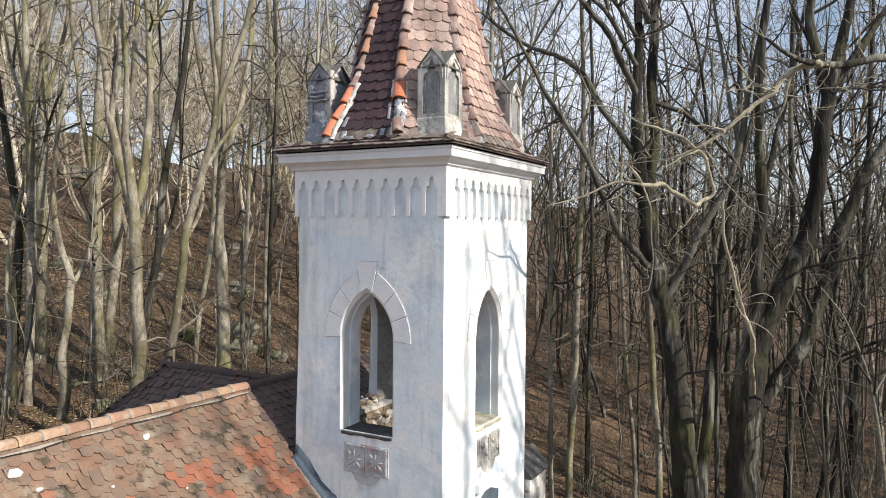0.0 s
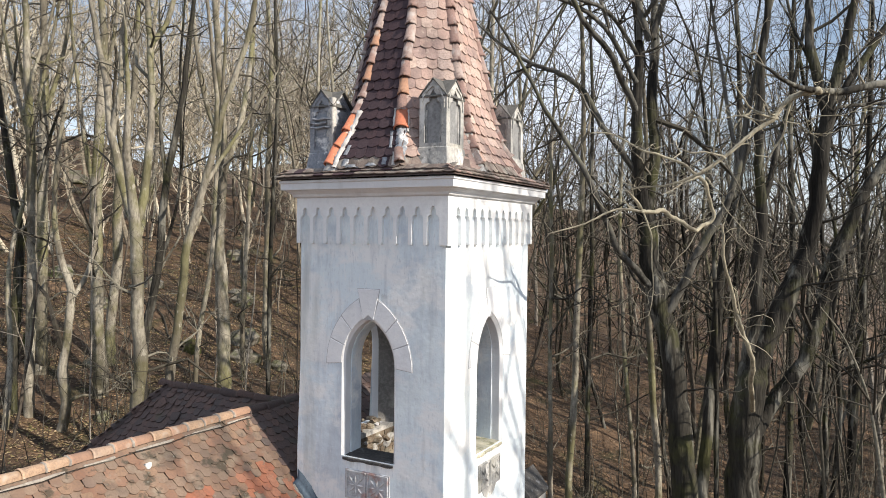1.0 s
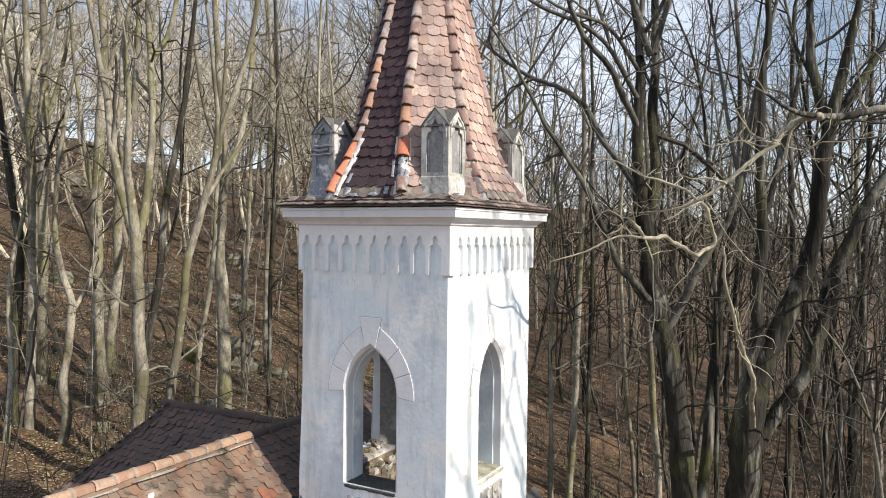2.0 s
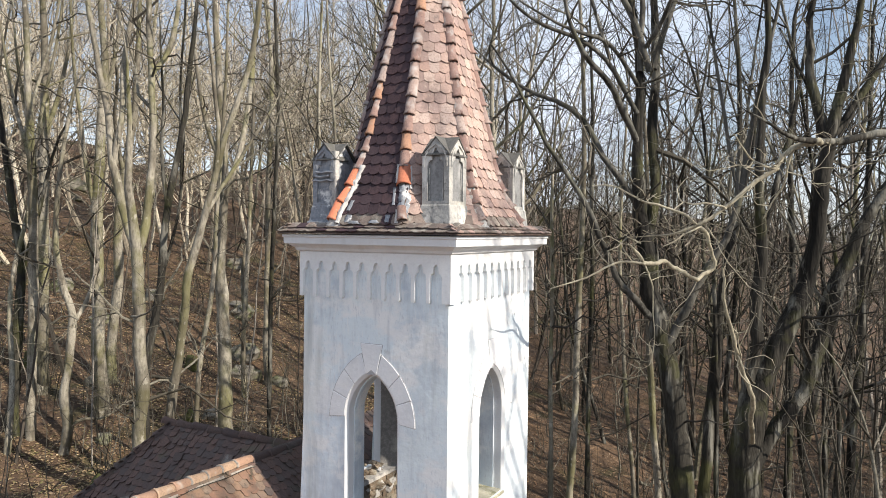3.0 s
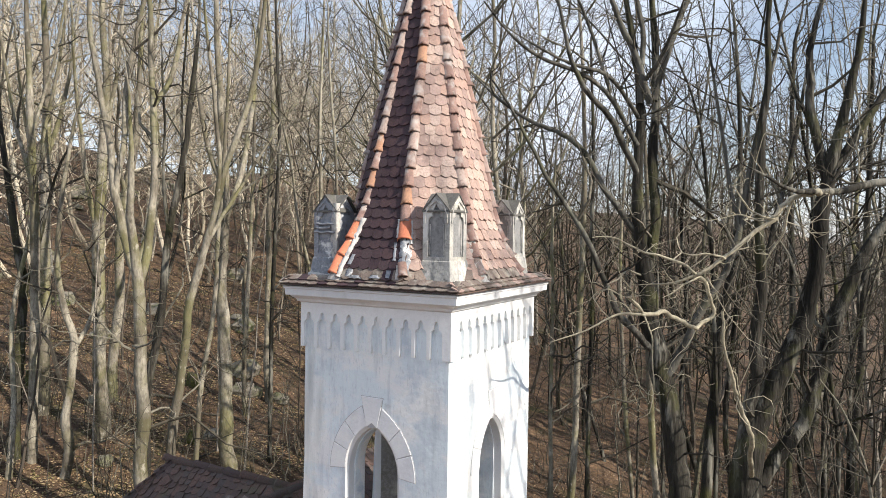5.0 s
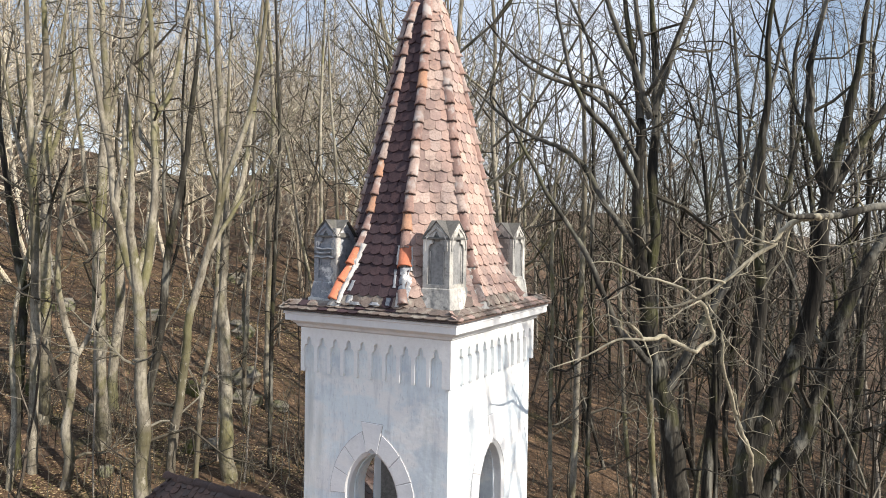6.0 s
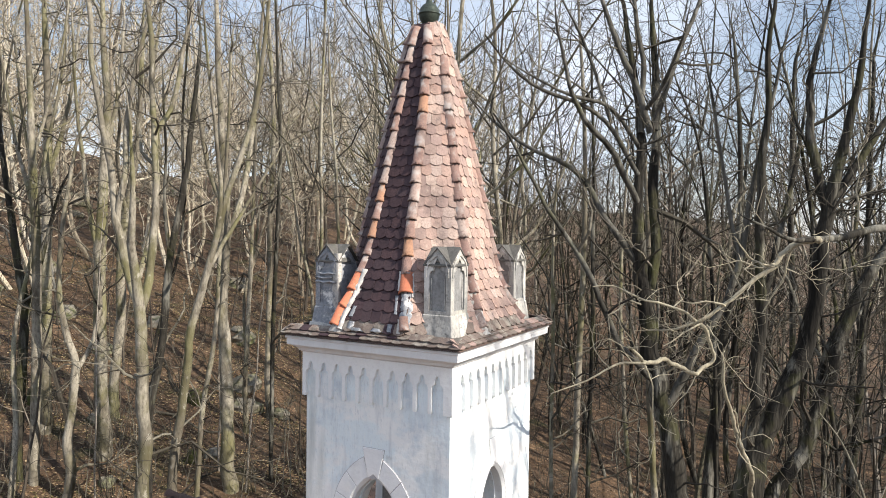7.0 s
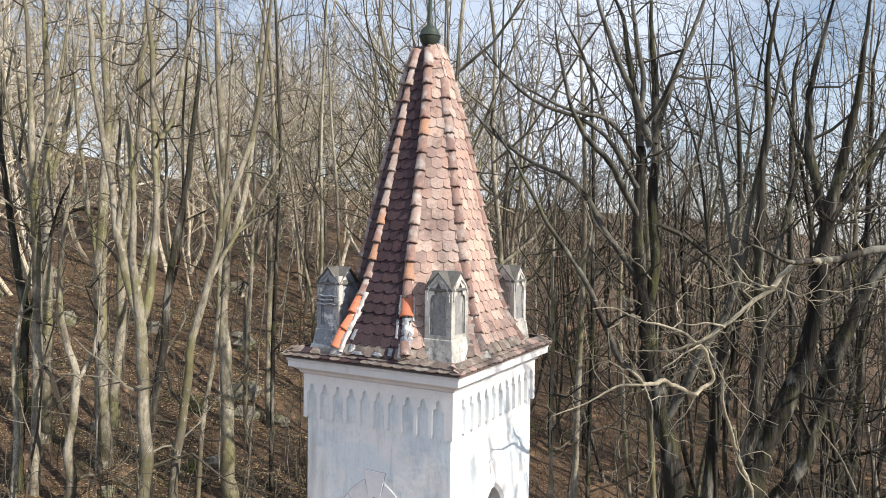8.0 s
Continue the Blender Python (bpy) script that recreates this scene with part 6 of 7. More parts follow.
# an oak outside the valley stand whose low crooked bough reaches in before the others
hero("oak_tree", DARK_BARK, "bare oak with a low crooked bough pale with lichen", [(8.3, 8.2, -2.9, 0.32), (8.2, 8.1, 3, 0.26), (8.1, 8, 8, 0.22), (8.3, 8.2, 13, 0.14), (8.2, 8.3, 18, 0.06)],
     [[(8.15, 8.05, 8.8, 0.12), (6.9, 6.9, 10.1, 0.1), (5.56, 5.59, 10.62, 0.08), (4.98, 5.04, 10.54, 0.064), (4.49, 4.55, 10.44, 0.056), (4.23, 4.28, 10.32, 0.054), (4.05, 4.07, 10.36, 0.05)],
      [(4.1, 4.12, 10.34, 0.05), (4.0, 4.02, 10.36, 0.05), (3.75, 3.9, 10.28, 0.044), (3.55, 3.79, 9.98, 0.038), (3.31, 3.65, 9.74, 0.034), (3.02, 3.48, 9.48, 0.03), (2.77, 3.34, 9.24, 0.028), (2.5, 3.26, 9.08, 0.026)],
      [(2.5, 3.26, 9.08, 0.024), (2.33, 3.1, 9.24, 0.021), (2.13, 2.99, 9.33, 0.019), (1.89, 2.74, 9.39, 0.016), (1.68, 2.52, 9.5, 0.013), (1.46, 2.29, 9.66, 0.01), (1.23, 2.05, 9.63, 0.007)],
      [(2.5, 3.26, 9.11, 0.03), (2.62, 3.36, 8.92, 0.03), (2.66, 3.6, 8.66, 0.028), (2.68, 3.85, 8.42, 0.028), (2.6, 3.68, 8.37, 0.031), (2.46, 3.48, 8.22, 0.032), (2.3, 3.17, 8.34, 0.033), (2.2, 2.98, 8.51, 0.034), (2.06, 2.7, 8.51, 0.033), (1.9, 2.5, 8.49, 0.031), (1.85, 2.35, 8.65, 0.024), (1.74, 2.07, 8.8, 0.014)],
      [(1.9, 2.5, 8.5, 0.02), (1.68, 2.15, 8.57, 0.018), (1.46, 1.91, 8.45, 0.015), (1.22, 1.66, 8.29, 0.011), (0.9, 1.26, 8.17, 0.007)],
      [(3.56, 3.79, 9.93, 0.022), (3.36, 3.57, 9.97, 0.018), (3.18, 3.36, 10.08, 0.014), (3.09, 3.2, 10.28, 0.01), (3.02, 3.05, 10.4, 0.007)],
      [(3.56, 3.79, 9.93, 0.019), (3.3, 3.76, 9.91, 0.015), (3.02, 3.73, 10.02, 0.011), (2.86, 3.75, 9.99, 0.007)],
      [(2.88, 3.4, 9.33, 0.017), (2.7, 3.19, 9.42, 0.014), (2.48, 2.96, 9.38, 0.011), (2.33, 2.76, 9.43, 0.007)],
      [(2.55, 3.21, 9.05, 0.016), (2.43, 3.03, 8.98, 0.013), (2.28, 2.83, 8.86, 0.01), (2.13, 2.63, 8.76, 0.006)],
      [(2.64, 3.26, 9.04, 0.014), (2.77, 3.22, 8.86, 0.011), (2.89, 3.16, 8.77, 0.007)],
      [(1.9, 2.5, 8.49, 0.012), (1.96, 2.53, 8.32, 0.011), (2, 2.66, 8.1, 0.01), (1.96, 2.74, 7.76, 0.01), (2, 2.86, 7.36, 0.008), (1.9, 2.91, 6.95, 0.006)],
      [(3.75, 3.9, 10.28, 0.024), (3.67, 3.97, 10.03, 0.018), (3.62, 4.05, 9.69, 0.015), (3.44, 4.06, 9.42, 0.012), (3.34, 4.11, 9.2, 0.008)]], 2, 30, DEAD_WOOD)
hero("bare_shrub", TWIG, "bare twiggy shrub under the oaks", [(5.88, 8.94, -2.09, 0.051), (5.65, 8.94, -0.22, 0.04), (5.1, 8.94, 4.47, 0.035), (4.82, 8.87, 5.38, 0.025), (4.5, 8.76, 6.18, 0.02), (4.07, 8.59, 6.74, 0.01)],
     [[(5, 8.91, 4.81, 0.025), (4.59, 8.17, 5.55, 0.019), (4.02, 7.33, 6.03, 0.009)],
      [(5.06, 8.93, 4.58, 0.025), (5.07, 7.87, 5.94, 0.019), (4.92, 6.74, 7.16, 0.009)],
      [(5.03, 8.92, 4.7, 0.02), (4.41, 9.47, 4.76, 0.016), (3.74, 9.98, 4.72, 0.011)],
      [(5.06, 8.93, 4.58, 0.02), (5.49, 10.41, 5.16, 0.016), (5.76, 11.82, 6, 0.011)],
      [(4.82, 8.87, 5.38, 0.02), (4.87, 7.88, 6.45, 0.014), (4.56, 6.69, 7.43, 0.009)]], 2, 31)
hero("bare_shrub", TWIG, "bare twiggy shrub on the valley floor", [(4.52, 10.65, -1.96, 0.049), (4.39, 10.65, -0.33, 0.039), (4.09, 10.65, 3.65, 0.034), (3.95, 10.78, 4.51, 0.023), (3.69, 10.84, 5.26, 0.017), (3.54, 10.97, 6.02, 0.012)],
     [[(4.02, 10.71, 4.08, 0.023), (4.39, 10.68, 4.92, 0.017), (4.61, 10.57, 5.63, 0.011)],
      [(4.05, 10.68, 3.86, 0.023), (3.53, 9.52, 4.81, 0.016), (3.25, 8.5, 5.56, 0.01)],
      [(4.07, 10.67, 3.76, 0.023), (4.17, 10.24, 5.1, 0.017), (4.28, 9.79, 6.13, 0.011)]], 2, 32)
hero("oak_tree", DARK_BARK, "dark slender bare tree in the valley", [(1.08, 12.52, -1.53, 0.232), (1.11, 12.52, -0.56, 0.184), (1.17, 12.52, 1.43, 0.16), (1.27, 12.68, 2.96, 0.154), (1.39, 12.85, 4.5, 0.147), (1.46, 12.99, 6.05, 0.134), (1.55, 13.15, 7.61, 0.121), (1.79, 13.38, 9.18, 0.101), (1.89, 13.54, 10.75, 0.081), (1.83, 13.64, 13.12, 0.061), (1.63, 13.66, 15.5, 0.048)],
     [[(1.79, 13.38, 9.18, 0.053), (2.09, 14.38, 10.81, 0.049), (2.11, 15.29, 12.88, 0.036)]], 3, 33)
hero("young_tree", PALE_BARK, "pale slender bare tree in the valley", [(-0.23, 13.99, -1.28, 0.149), (-0.25, 13.99, -0.57, 0.118), (-0.27, 13.99, 0.66, 0.103), (-0.36, 13.83, 2.74, 0.102), (-0.52, 13.64, 4.97, 0.094), (-0.59, 13.48, 6.49, 0.086), (-0.54, 13.42, 9.16, 0.071), (-0.72, 13.25, 12.45, 0.05)],
     [], 3, 34)
hero("young_tree", PALE_BARK, "pale straight bare tree beside the tower", [(-2.32, 11.75, -0.9, 0.142), (-2.31, 11.75, -0.2, 0.113), (-2.3, 11.75, 1.01, 0.098), (-2.25, 11.86, 2.95, 0.098), (-2.21, 11.98, 5.55, 0.091), (-2.18, 12.1, 7.83, 0.084), (-2.17, 12.2, 10.28, 0.077), (-2.2, 12.28, 12.74, 0.063), (-2.42, 12.28, 15.69, 0.049), (-2.54, 12.3, 17.66, 0.028)],
     [], 3, 35)
hero("young_tree", PALE_BARK, "thin pale bare tree beside the tower", [(-2.04, 9.62, -0.95, 0.083), (-2.05, 9.62, -0.05, 0.066), (-2.06, 9.62, 1.76, 0.057), (-2.09, 9.5, 3.86, 0.056), (-2.06, 9.41, 6.22, 0.05), (-2.02, 9.32, 7.96, 0.049), (-2.05, 9.19, 9.82, 0.037), (-1.92, 9.16, 11.94, 0.024)],
     [], 3, 36)
hero("young_tree", DARK_BARK, "thin dark bare tree in the valley", [(-2.78, 14.94, -0.81, 0.116), (-2.79, 14.94, 0.24, 0.092), (-2.79, 14.94, 2.48, 0.08), (-2.8, 15.12, 5.44, 0.072), (-2.84, 15.28, 8.24, 0.072), (-2.91, 15.45, 11.99, 0.057), (-3.1, 15.55, 15.77, 0.041)],
     [], 3, 37)
hero("young_tree", DARK_BARK, "thin dark bare tree among the oaks", [(1.6, 12.78, -1.58, 0.087), (1.56, 12.78, 0.17, 0.069), (1.49, 12.78, 4.53, 0.06), (1.41, 12.75, 6.7, 0.053), (1.33, 12.71, 8.7, 0.053), (1.21, 12.64, 10.24, 0.053), (1.09, 12.56, 11.77, 0.04), (0.83, 12.41, 13.29, 0.033), (0.41, 12.16, 14.35, 0.026)],
     [[(1.18, 12.62, 10.62, 0.033), (0.76, 13.45, 11.54, 0.028), (0.22, 14.19, 12.51, 0.022)]], 3, 38)
hero("oak_tree", DARK_BARK, "dark bare tree in the valley", [(4.78, 21.42, -2.06, 0.2), (4.82, 21.42, -0.81, 0.159), (4.9, 21.42, 2.04, 0.138), (5.1, 21.84, 5.24, 0.131), (5.13, 22.16, 8.27, 0.114), (5.23, 22.55, 12.38, 0.088), (5.24, 22.89, 16.55, 0.062)],
     [], 3, 39)
hero("oak_tree", DARK_BARK, "dark bare tree in the valley", [(3, 18.1, -1.81, 0.162), (3, 18.1, -0.68, 0.129), (3.01, 18.1, 1.81, 0.112), (3.03, 18.19, 4.59, 0.104), (2.98, 18.27, 8.31, 0.096), (2.84, 18.3, 12.02, 0.08), (2.87, 18.43, 15.74, 0.056)],
     [], 3, 40)
hero("oak_tree", PALE_BARK, "pale leaning bare tree in the valley", [(-1.36, 15.63, -1.07, 0.104), (-1.39, 15.63, -0.37, 0.083), (-1.45, 15.63, 0.83, 0.072), (-1.76, 15.76, 3.57, 0.072), (-2, 15.93, 6.16, 0.065), (-2.2, 16.14, 9.18, 0.057), (-2.08, 16.54, 13.03, 0.041)],
     [], 3, 41)

# further trees of the wood: a few kinds, set out by chance
def wood_kind(seed, height, r, level, shoots, thin, bend, kids, seg):
    rng = np.random.default_rng(seed)
    n = 10
    p = np.zeros((n, 4))
    p[:, 2] = np.linspace(-0.3, height, n)
    p[:, 0] = np.cumsum(rng.normal(0, bend, n)) + np.linspace(0, rng.normal(0, 1.2), n)
    p[:, 1] = np.cumsum(rng.normal(0, bend, n)) + np.linspace(0, rng.normal(0, 1.2), n)
    p[:, 3] = r * np.linspace(1.1, 0.12, n) ** 0.9
    p[0, 3] = r * 1.25
    q = smooth_path(p, 3, rng, 0.15)
    b = Buf()
    tube(b, q[:, :3], q[:, 3], 7)
    tw = Buf()
    stems = [q]
    for _ in range(rng.integers(4, 8)):
        i = int(rng.integers(7, 20))
        d = np.array([rng.normal(0, 1), rng.normal(0, 1), 0])
        d /= np.linalg.norm(d)
        ln = height * rng.uniform(0.16, 0.4)
        s = np.linspace(0, 1, 8)[:, None]
        bow = rng.uniform(0.4, 1.05)
        c = np.concatenate([q[i, :3] + d * ln * bow * s ** 0.75 + np.array([0, 0, 0.95]) * ln * s ** 1.15 + np.cumsum(rng.normal(0, 0.19, (8, 3)), 0) * s,
                            q[i, 3] * 0.7 * (1 - 0.85 * s)], 1)
        tube(b, c[:, :3], c[:, 3], 5)
        stems.append(c)
    for k, c in enumerate(stems):
        sprout(rng, tw, c, level, 0.2 if k == 0 else 0.08, shoots if k == 0 else int(shoots * 0.38), min(3.0, height * 0.13), thin, 0.35, kids, seg)
    return b, tw


def clear_of_chapel(x, y):
    return not (-10.5 < x < 2.5 and -13 < y < 6.5)


MID = []
for s in range(7):
    b, tw = wood_kind(100 + s, (21, 23, 25, 19, 24, 22, 26)[s], (0.08, 0.11, 0.135, 0.065, 0.10, 0.07, 0.15)[s], 3, 11, 0.0085, 0.36, 2.8, 5)
    pale = s % 2 == 0
    MID.append((b.mesh("trunk", PALE_BARK if pale else DARK_BARK, True, False), tw.mesh("twig_crown", TWIG, False, False),
                "pale bare forest tree on leaf litter" if pale else "dark bare forest tree on leaf litter"))
rng = np.random.default_rng(77)
EYE_AT = np.array([4.45, -8.3])
placed, first = [], {}
while len(placed) < 42:
    ang = radians(rng.uniform(-4, 36) if len(placed) < 34 else rng.uniform(36, 66))
    d = rng.uniform(23, 52)
    x, y = EYE_AT[0] - math.sin(ang) * d, EYE_AT[1] + math.cos(ang) * d
    if not clear_of_chapel(x, y) or any((x - a) ** 2 + (y - c) ** 2 < 2.2 for a, c in placed):
        continue
    placed.append((x, y))
for _ in range(5):                               # a thicker stand at the edge of the valley
    ang, d = radians(rng.uniform(-3.5, 9)), rng.uniform(25, 42)
    placed.append((EYE_AT[0] - math.sin(ang) * d, EYE_AT[1] + math.cos(ang) * d))
# trees out of view, added for shade in the valley and on the tower
for x, y in ((24, 2.5), (19, -6), (31, -4), (21, 14), (26, 10), (24, 20), (31, 15), (30, 24), (23, 34)):
    placed.append((x, y))
for j, (x, y) in enumerate(placed):
    k = int(rng.integers(0, 7))
    if x > -9 and k % 2 == 0 and rng.random() < 0.7:      # mostly dark stems in the valley
        k = (1, 3, 5)[k % 3]
    m = Matrix.Translation((x, y, float(ground_z(x, y)))) @ pose(0, 0, 0, rng.normal(0, 2.5), rng.normal(0, 2.5), rng.uniform(0, 360)) @ Matrix.Scale(rng.uniform(0.85, 1.15) if j < 42 else rng.uniform(0.8, 0.95), 4)
    if k not in first:
        t = thing("forest_tree", MID[k][2], "tree", "trees of the wood")
        part("trunk", MID[k][0], None, t)
        tagged(part("twig_crown", MID[k][1], None, t), kind="stuff")
        t.matrix_basis = m
        first[k] = t
    else:
        o = copy_thing(first[k], Matrix())
        o.matrix_basis = m

# the wood beyond, too dense to count
FARS = [wood_kind(200 + s, (20, 24, 17, 22, 19)[s], (0.09, 0.13, 0.065, 0.10, 0.075)[s], 2, 13, 0.013, 0.32, 2.4, 3) for s in range(5)]
wood = Buf()
rng = np.random.default_rng(78)


def plant(x, y, k, s, wood=wood, kinds=FARS):
    a = rng.uniform(0, 2 * math.pi)
    m = np.eye(4)
    m[:3, :3] = np.array([[math.cos(a), -math.sin(a), 0], [math.sin(a), math.cos(a), 0], [0, 0, 1]]) * s
    m[:3, 3] = (x, y, ground_z(x, y))
    for b in kinds[k]:
        wood.add(np.concatenate(b.v), b.f, m)


n = 0
while n < 46:
    ang = radians(rng.uniform(-6, 34) if n < 30 else rng.uniform(34, 68))
    d = 44 + 90 * rng.random() ** 1.1
    plant(EYE_AT[0] - math.sin(ang) * d, EYE_AT[1] + math.cos(ang) * d, int(rng.integers(0, 5)), rng.uniform(0.8, 1.25))
    n += 1
CREST = [wood_kind(240 + s, (16, 20, 14)[s], (0.08, 0.11, 0.06)[s], 2, 40, 0.012, 0.36, 3.6, 3) for s in range(3)]
crest = Buf()
for _ in range(56):                              # along the crest of the hill
    ang = radians(rng.uniform(26, 66))
    d = rng.uniform(44, 108)
    plant(EYE_AT[0] - math.sin(ang) * d, EYE_AT[1] + math.cos(ang) * d, int(rng.integers(0, 3)), rng.uniform(0.85, 1.3), crest, CREST)
LOW = [wood_kind(260 + s, (6, 8, 5)[s], (0.04, 0.05, 0.035)[s], 1, 24, 0.014, 0.25, 2.0, 3) for s in range(3)]
for _ in range(26):                             # young growth on the slope below the crest
    ang = radians(rng.uniform(27, 66))
    d = rng.uniform(48, 84)
    plant(EYE_AT[0] - math.sin(ang) * d, EYE_AT[1] + math.cos(ang) * d, int(rng.integers(0, 3)), rng.uniform(0.7, 1.3), crest, LOW)
for _ in range(22):                              # thick wood behind the tower
    ang = radians(rng.uniform(29, 45))
    d = rng.uniform(46, 90)
    plant(EYE_AT[0] - math.sin(ang) * d, EYE_AT[1] + math.cos(ang) * d, int(rng.integers(0, 5)), rng.uniform(0.9, 1.3))
SHADE = [wood_kind(280 + s, (20, 23)[s], (0.17, 0.14)[s], 1, 40, 0.03, 0.36, 2.0, 3) for s in range(2)]
for _ in range(20):                              # unseen wood on the sunny side, added to shade the valley
    plant(rng.uniform(10, 44), rng.uniform(11, 56), int(rng.integers(0, 2)), rng.uniform(0.8, 1.1), wood, SHADE)
THICK = [wood_kind(290 + s, (21, 24)[s], (0.16, 0.13)[s], 1, 56, 0.05, 0.4, 2.0, 3) for s in range(2)]
for _ in range(80):                              # unseen growth kept low to shade the floor, not the upper trunks
    plant(rng.uniform(8, 30), rng.uniform(11, 58), int(rng.integers(0, 2)), rng.uniform(0.32, 0.52), wood, THICK)
for _ in range(12):                               # more unseen dense wood on the sunny side, shading the valley
    plant(rng.uniform(9, 46), rng.uniform(9, 60), int(rng.integers(0, 5)), rng.uniform(0.8, 1.05))
for _ in range(12):                               # the same wood goes on round the place
    ang = radians(rng.uniform(70, 350))
    d = rng.uniform(34, 80)
    plant(EYE_AT[0] - math.sin(ang) * d, EYE_AT[1] + math.cos(ang) * d, int(rng.integers(0, 5)), rng.uniform(0.9, 1.3))
HAZE = [wood_kind(300 + s, (19, 22, 17)[s], (0.11, 0.13, 0.09)[s], 1, 74, 0.02, 0.4, 2.0, 2) for s in range(3)]
for _ in range(40):                              # close-grown crowns far down the valley
    ang, d = radians(rng.uniform(-6, 25)), rng.uniform(58, 112)
    plant(EYE_AT[0] - math.sin(ang) * d, EYE_AT[1] + math.cos(ang) * d, int(rng.integers(0, 3)), rng.uniform(0.6, 0.85), wood, HAZE)
BROOM = [wood_kind(310 + s, (21, 24, 19)[s], (0.10, 0.12, 0.085)[s], 2, 26, 0.010, 0.3, 3.2, 2) for s in range(3)]
for _ in range(17):                              # upright twiggy trees nearer by
    ang, d = radians(rng.uniform(-4, 24)), rng.uniform(32, 60)
    plant(EYE_AT[0] - math.sin(ang) * d, EYE_AT[1] + math.cos(ang) * d, int(rng.integers(0, 3)), rng.uniform(0.85, 1.1), wood, BROOM)
for _ in range(34):                              # and on the shoulder of the hill behind the tower
    ang, d = radians(rng.uniform(26, 47)), rng.uniform(48, 95)
    plant(EYE_AT[0] - math.sin(ang) * d, EYE_AT[1] + math.cos(ang) * d, int(rng.integers(0, 3)), rng.uniform(0.85, 1.15), crest, HAZE)
for _ in range(40):                              # twiggy crowns below the crest
    ang, d = radians(rng.uniform(43, 67)), rng.uniform(40, 92)
    plant(EYE_AT[0] - math.sin(ang) * d, EYE_AT[1] + math.cos(ang) * d, int(rng.integers(0, 3)), rng.uniform(0.7, 1.05), crest, HAZE)
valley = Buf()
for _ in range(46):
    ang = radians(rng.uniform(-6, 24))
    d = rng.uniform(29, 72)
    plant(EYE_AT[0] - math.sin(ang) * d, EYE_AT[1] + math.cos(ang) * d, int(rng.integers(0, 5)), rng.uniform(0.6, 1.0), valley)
for _ in range(18):                              # the wood closing the valley far off
    ang = radians(rng.uniform(-5, 27))
    d = rng.uniform(60, 118)
    plant(EYE_AT[0] - math.sin(ang) * d, EYE_AT[1] + math.cos(ang) * d, int(rng.integers(0, 2)), rng.uniform(0.55, 0.8), wood, SHADE)
tagged(part("valley_wood", valley, SHADED_VALLEY_BARK, clean=False), "dark dense bare wood on the valley floor", "woods", kind="stuff")
tagged(part("crest_wood", crest, LIT_CREST_BARK, clean=False), "pale bare twiggy wood along the crest of the hill", "woods", kind="stuff")
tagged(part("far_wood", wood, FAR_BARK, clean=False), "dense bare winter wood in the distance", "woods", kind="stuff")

# unseen bare trees added on the sunny side, whose branches shade tower and nave
hero("ash_tree", PALE_BARK, "tall bare ash standing off the sunny side of the tower",
     [(16.5, 4.87, -3, 0.202), (16.4, 4.77, 2, 0.151), (16.1, 4.66, 8, 0.121), (16.2, 4.47, 12, 0.101), (15.9, 4.26, 16, 0.0706), (16, 3.86, 21, 0.0302)],
     [[(16.1, 4.66, 9.5, 0.0907), (15.6, 3.45, 12.3, 0.0756), (15.2, 2.24, 14.6, 0.0554), (15.3, 1.04, 16.2, 0.0353)],
      [(16.2, 4.47, 11.5, 0.0907), (15.7, 3.05, 14.5, 0.0706), (15.8, 1.85, 16.6, 0.0554), (15.6, 1.15, 19, 0.0302)],
      [(16.1, 4.56, 12.8, 0.0857), (15.4, 3.45, 15.4, 0.0605), (15.3, 2.64, 17.6, 0.0504), (15.5, 1.65, 19.6, 0.0302)],
      [(16.1, 4.66, 10.2, 0.0806), (16.3, 3.17, 12.6, 0.0605), (16.2, 1.47, 13.8, 0.0454), (16.4, -0.33, 15, 0.0302)],
      [(16.1, 4.4, 12.5, 0.0756), (15.8, 2.2, 15.2, 0.0605), (15.9, 0.9, 17.5, 0.0454), (15.7, 0.2, 20, 0.0302)],
      [(16.1, 4.3, 14, 0.0706), (16, 2.6, 16.5, 0.0504), (15.8, 1.6, 18.4, 0.0403), (15.9, 0.3, 19.6, 0.0252)],
      [(15.6, 2.9, 13.6, 0.0554), (15.8, 1.4, 14.8, 0.0454), (15.6, 0.3, 15.4, 0.0353), (15.8, -0.7, 16.6, 0.0202)],
      [(15.3, 1.3, 15.8, 0.0454), (15.5, 1.9, 17.4, 0.0403), (15.4, 2.3, 19.4, 0.0302)]], 3, 61)
hero("ash_tree", DARK_BARK, "bare ash standing off the sunny side of the nave",
     [(14.5, -2.83, -3, 0.121), (14.4, -2.93, 2, 0.099), (14.6, -3.02, 7, 0.0825), (14.3, -2.82, 11, 0.055), (14.5, -2.63, 15, 0.0275)],
     [[(14.5, -3.03, 7, 0.044), (14, -2.04, 10, 0.033), (13.8, -0.84, 13, 0.0165)], [(14.5, -2.93, 8, 0.044), (14.9, -4.01, 10, 0.033), (14.8, -4.81, 13, 0.0165)]], 3, 62)

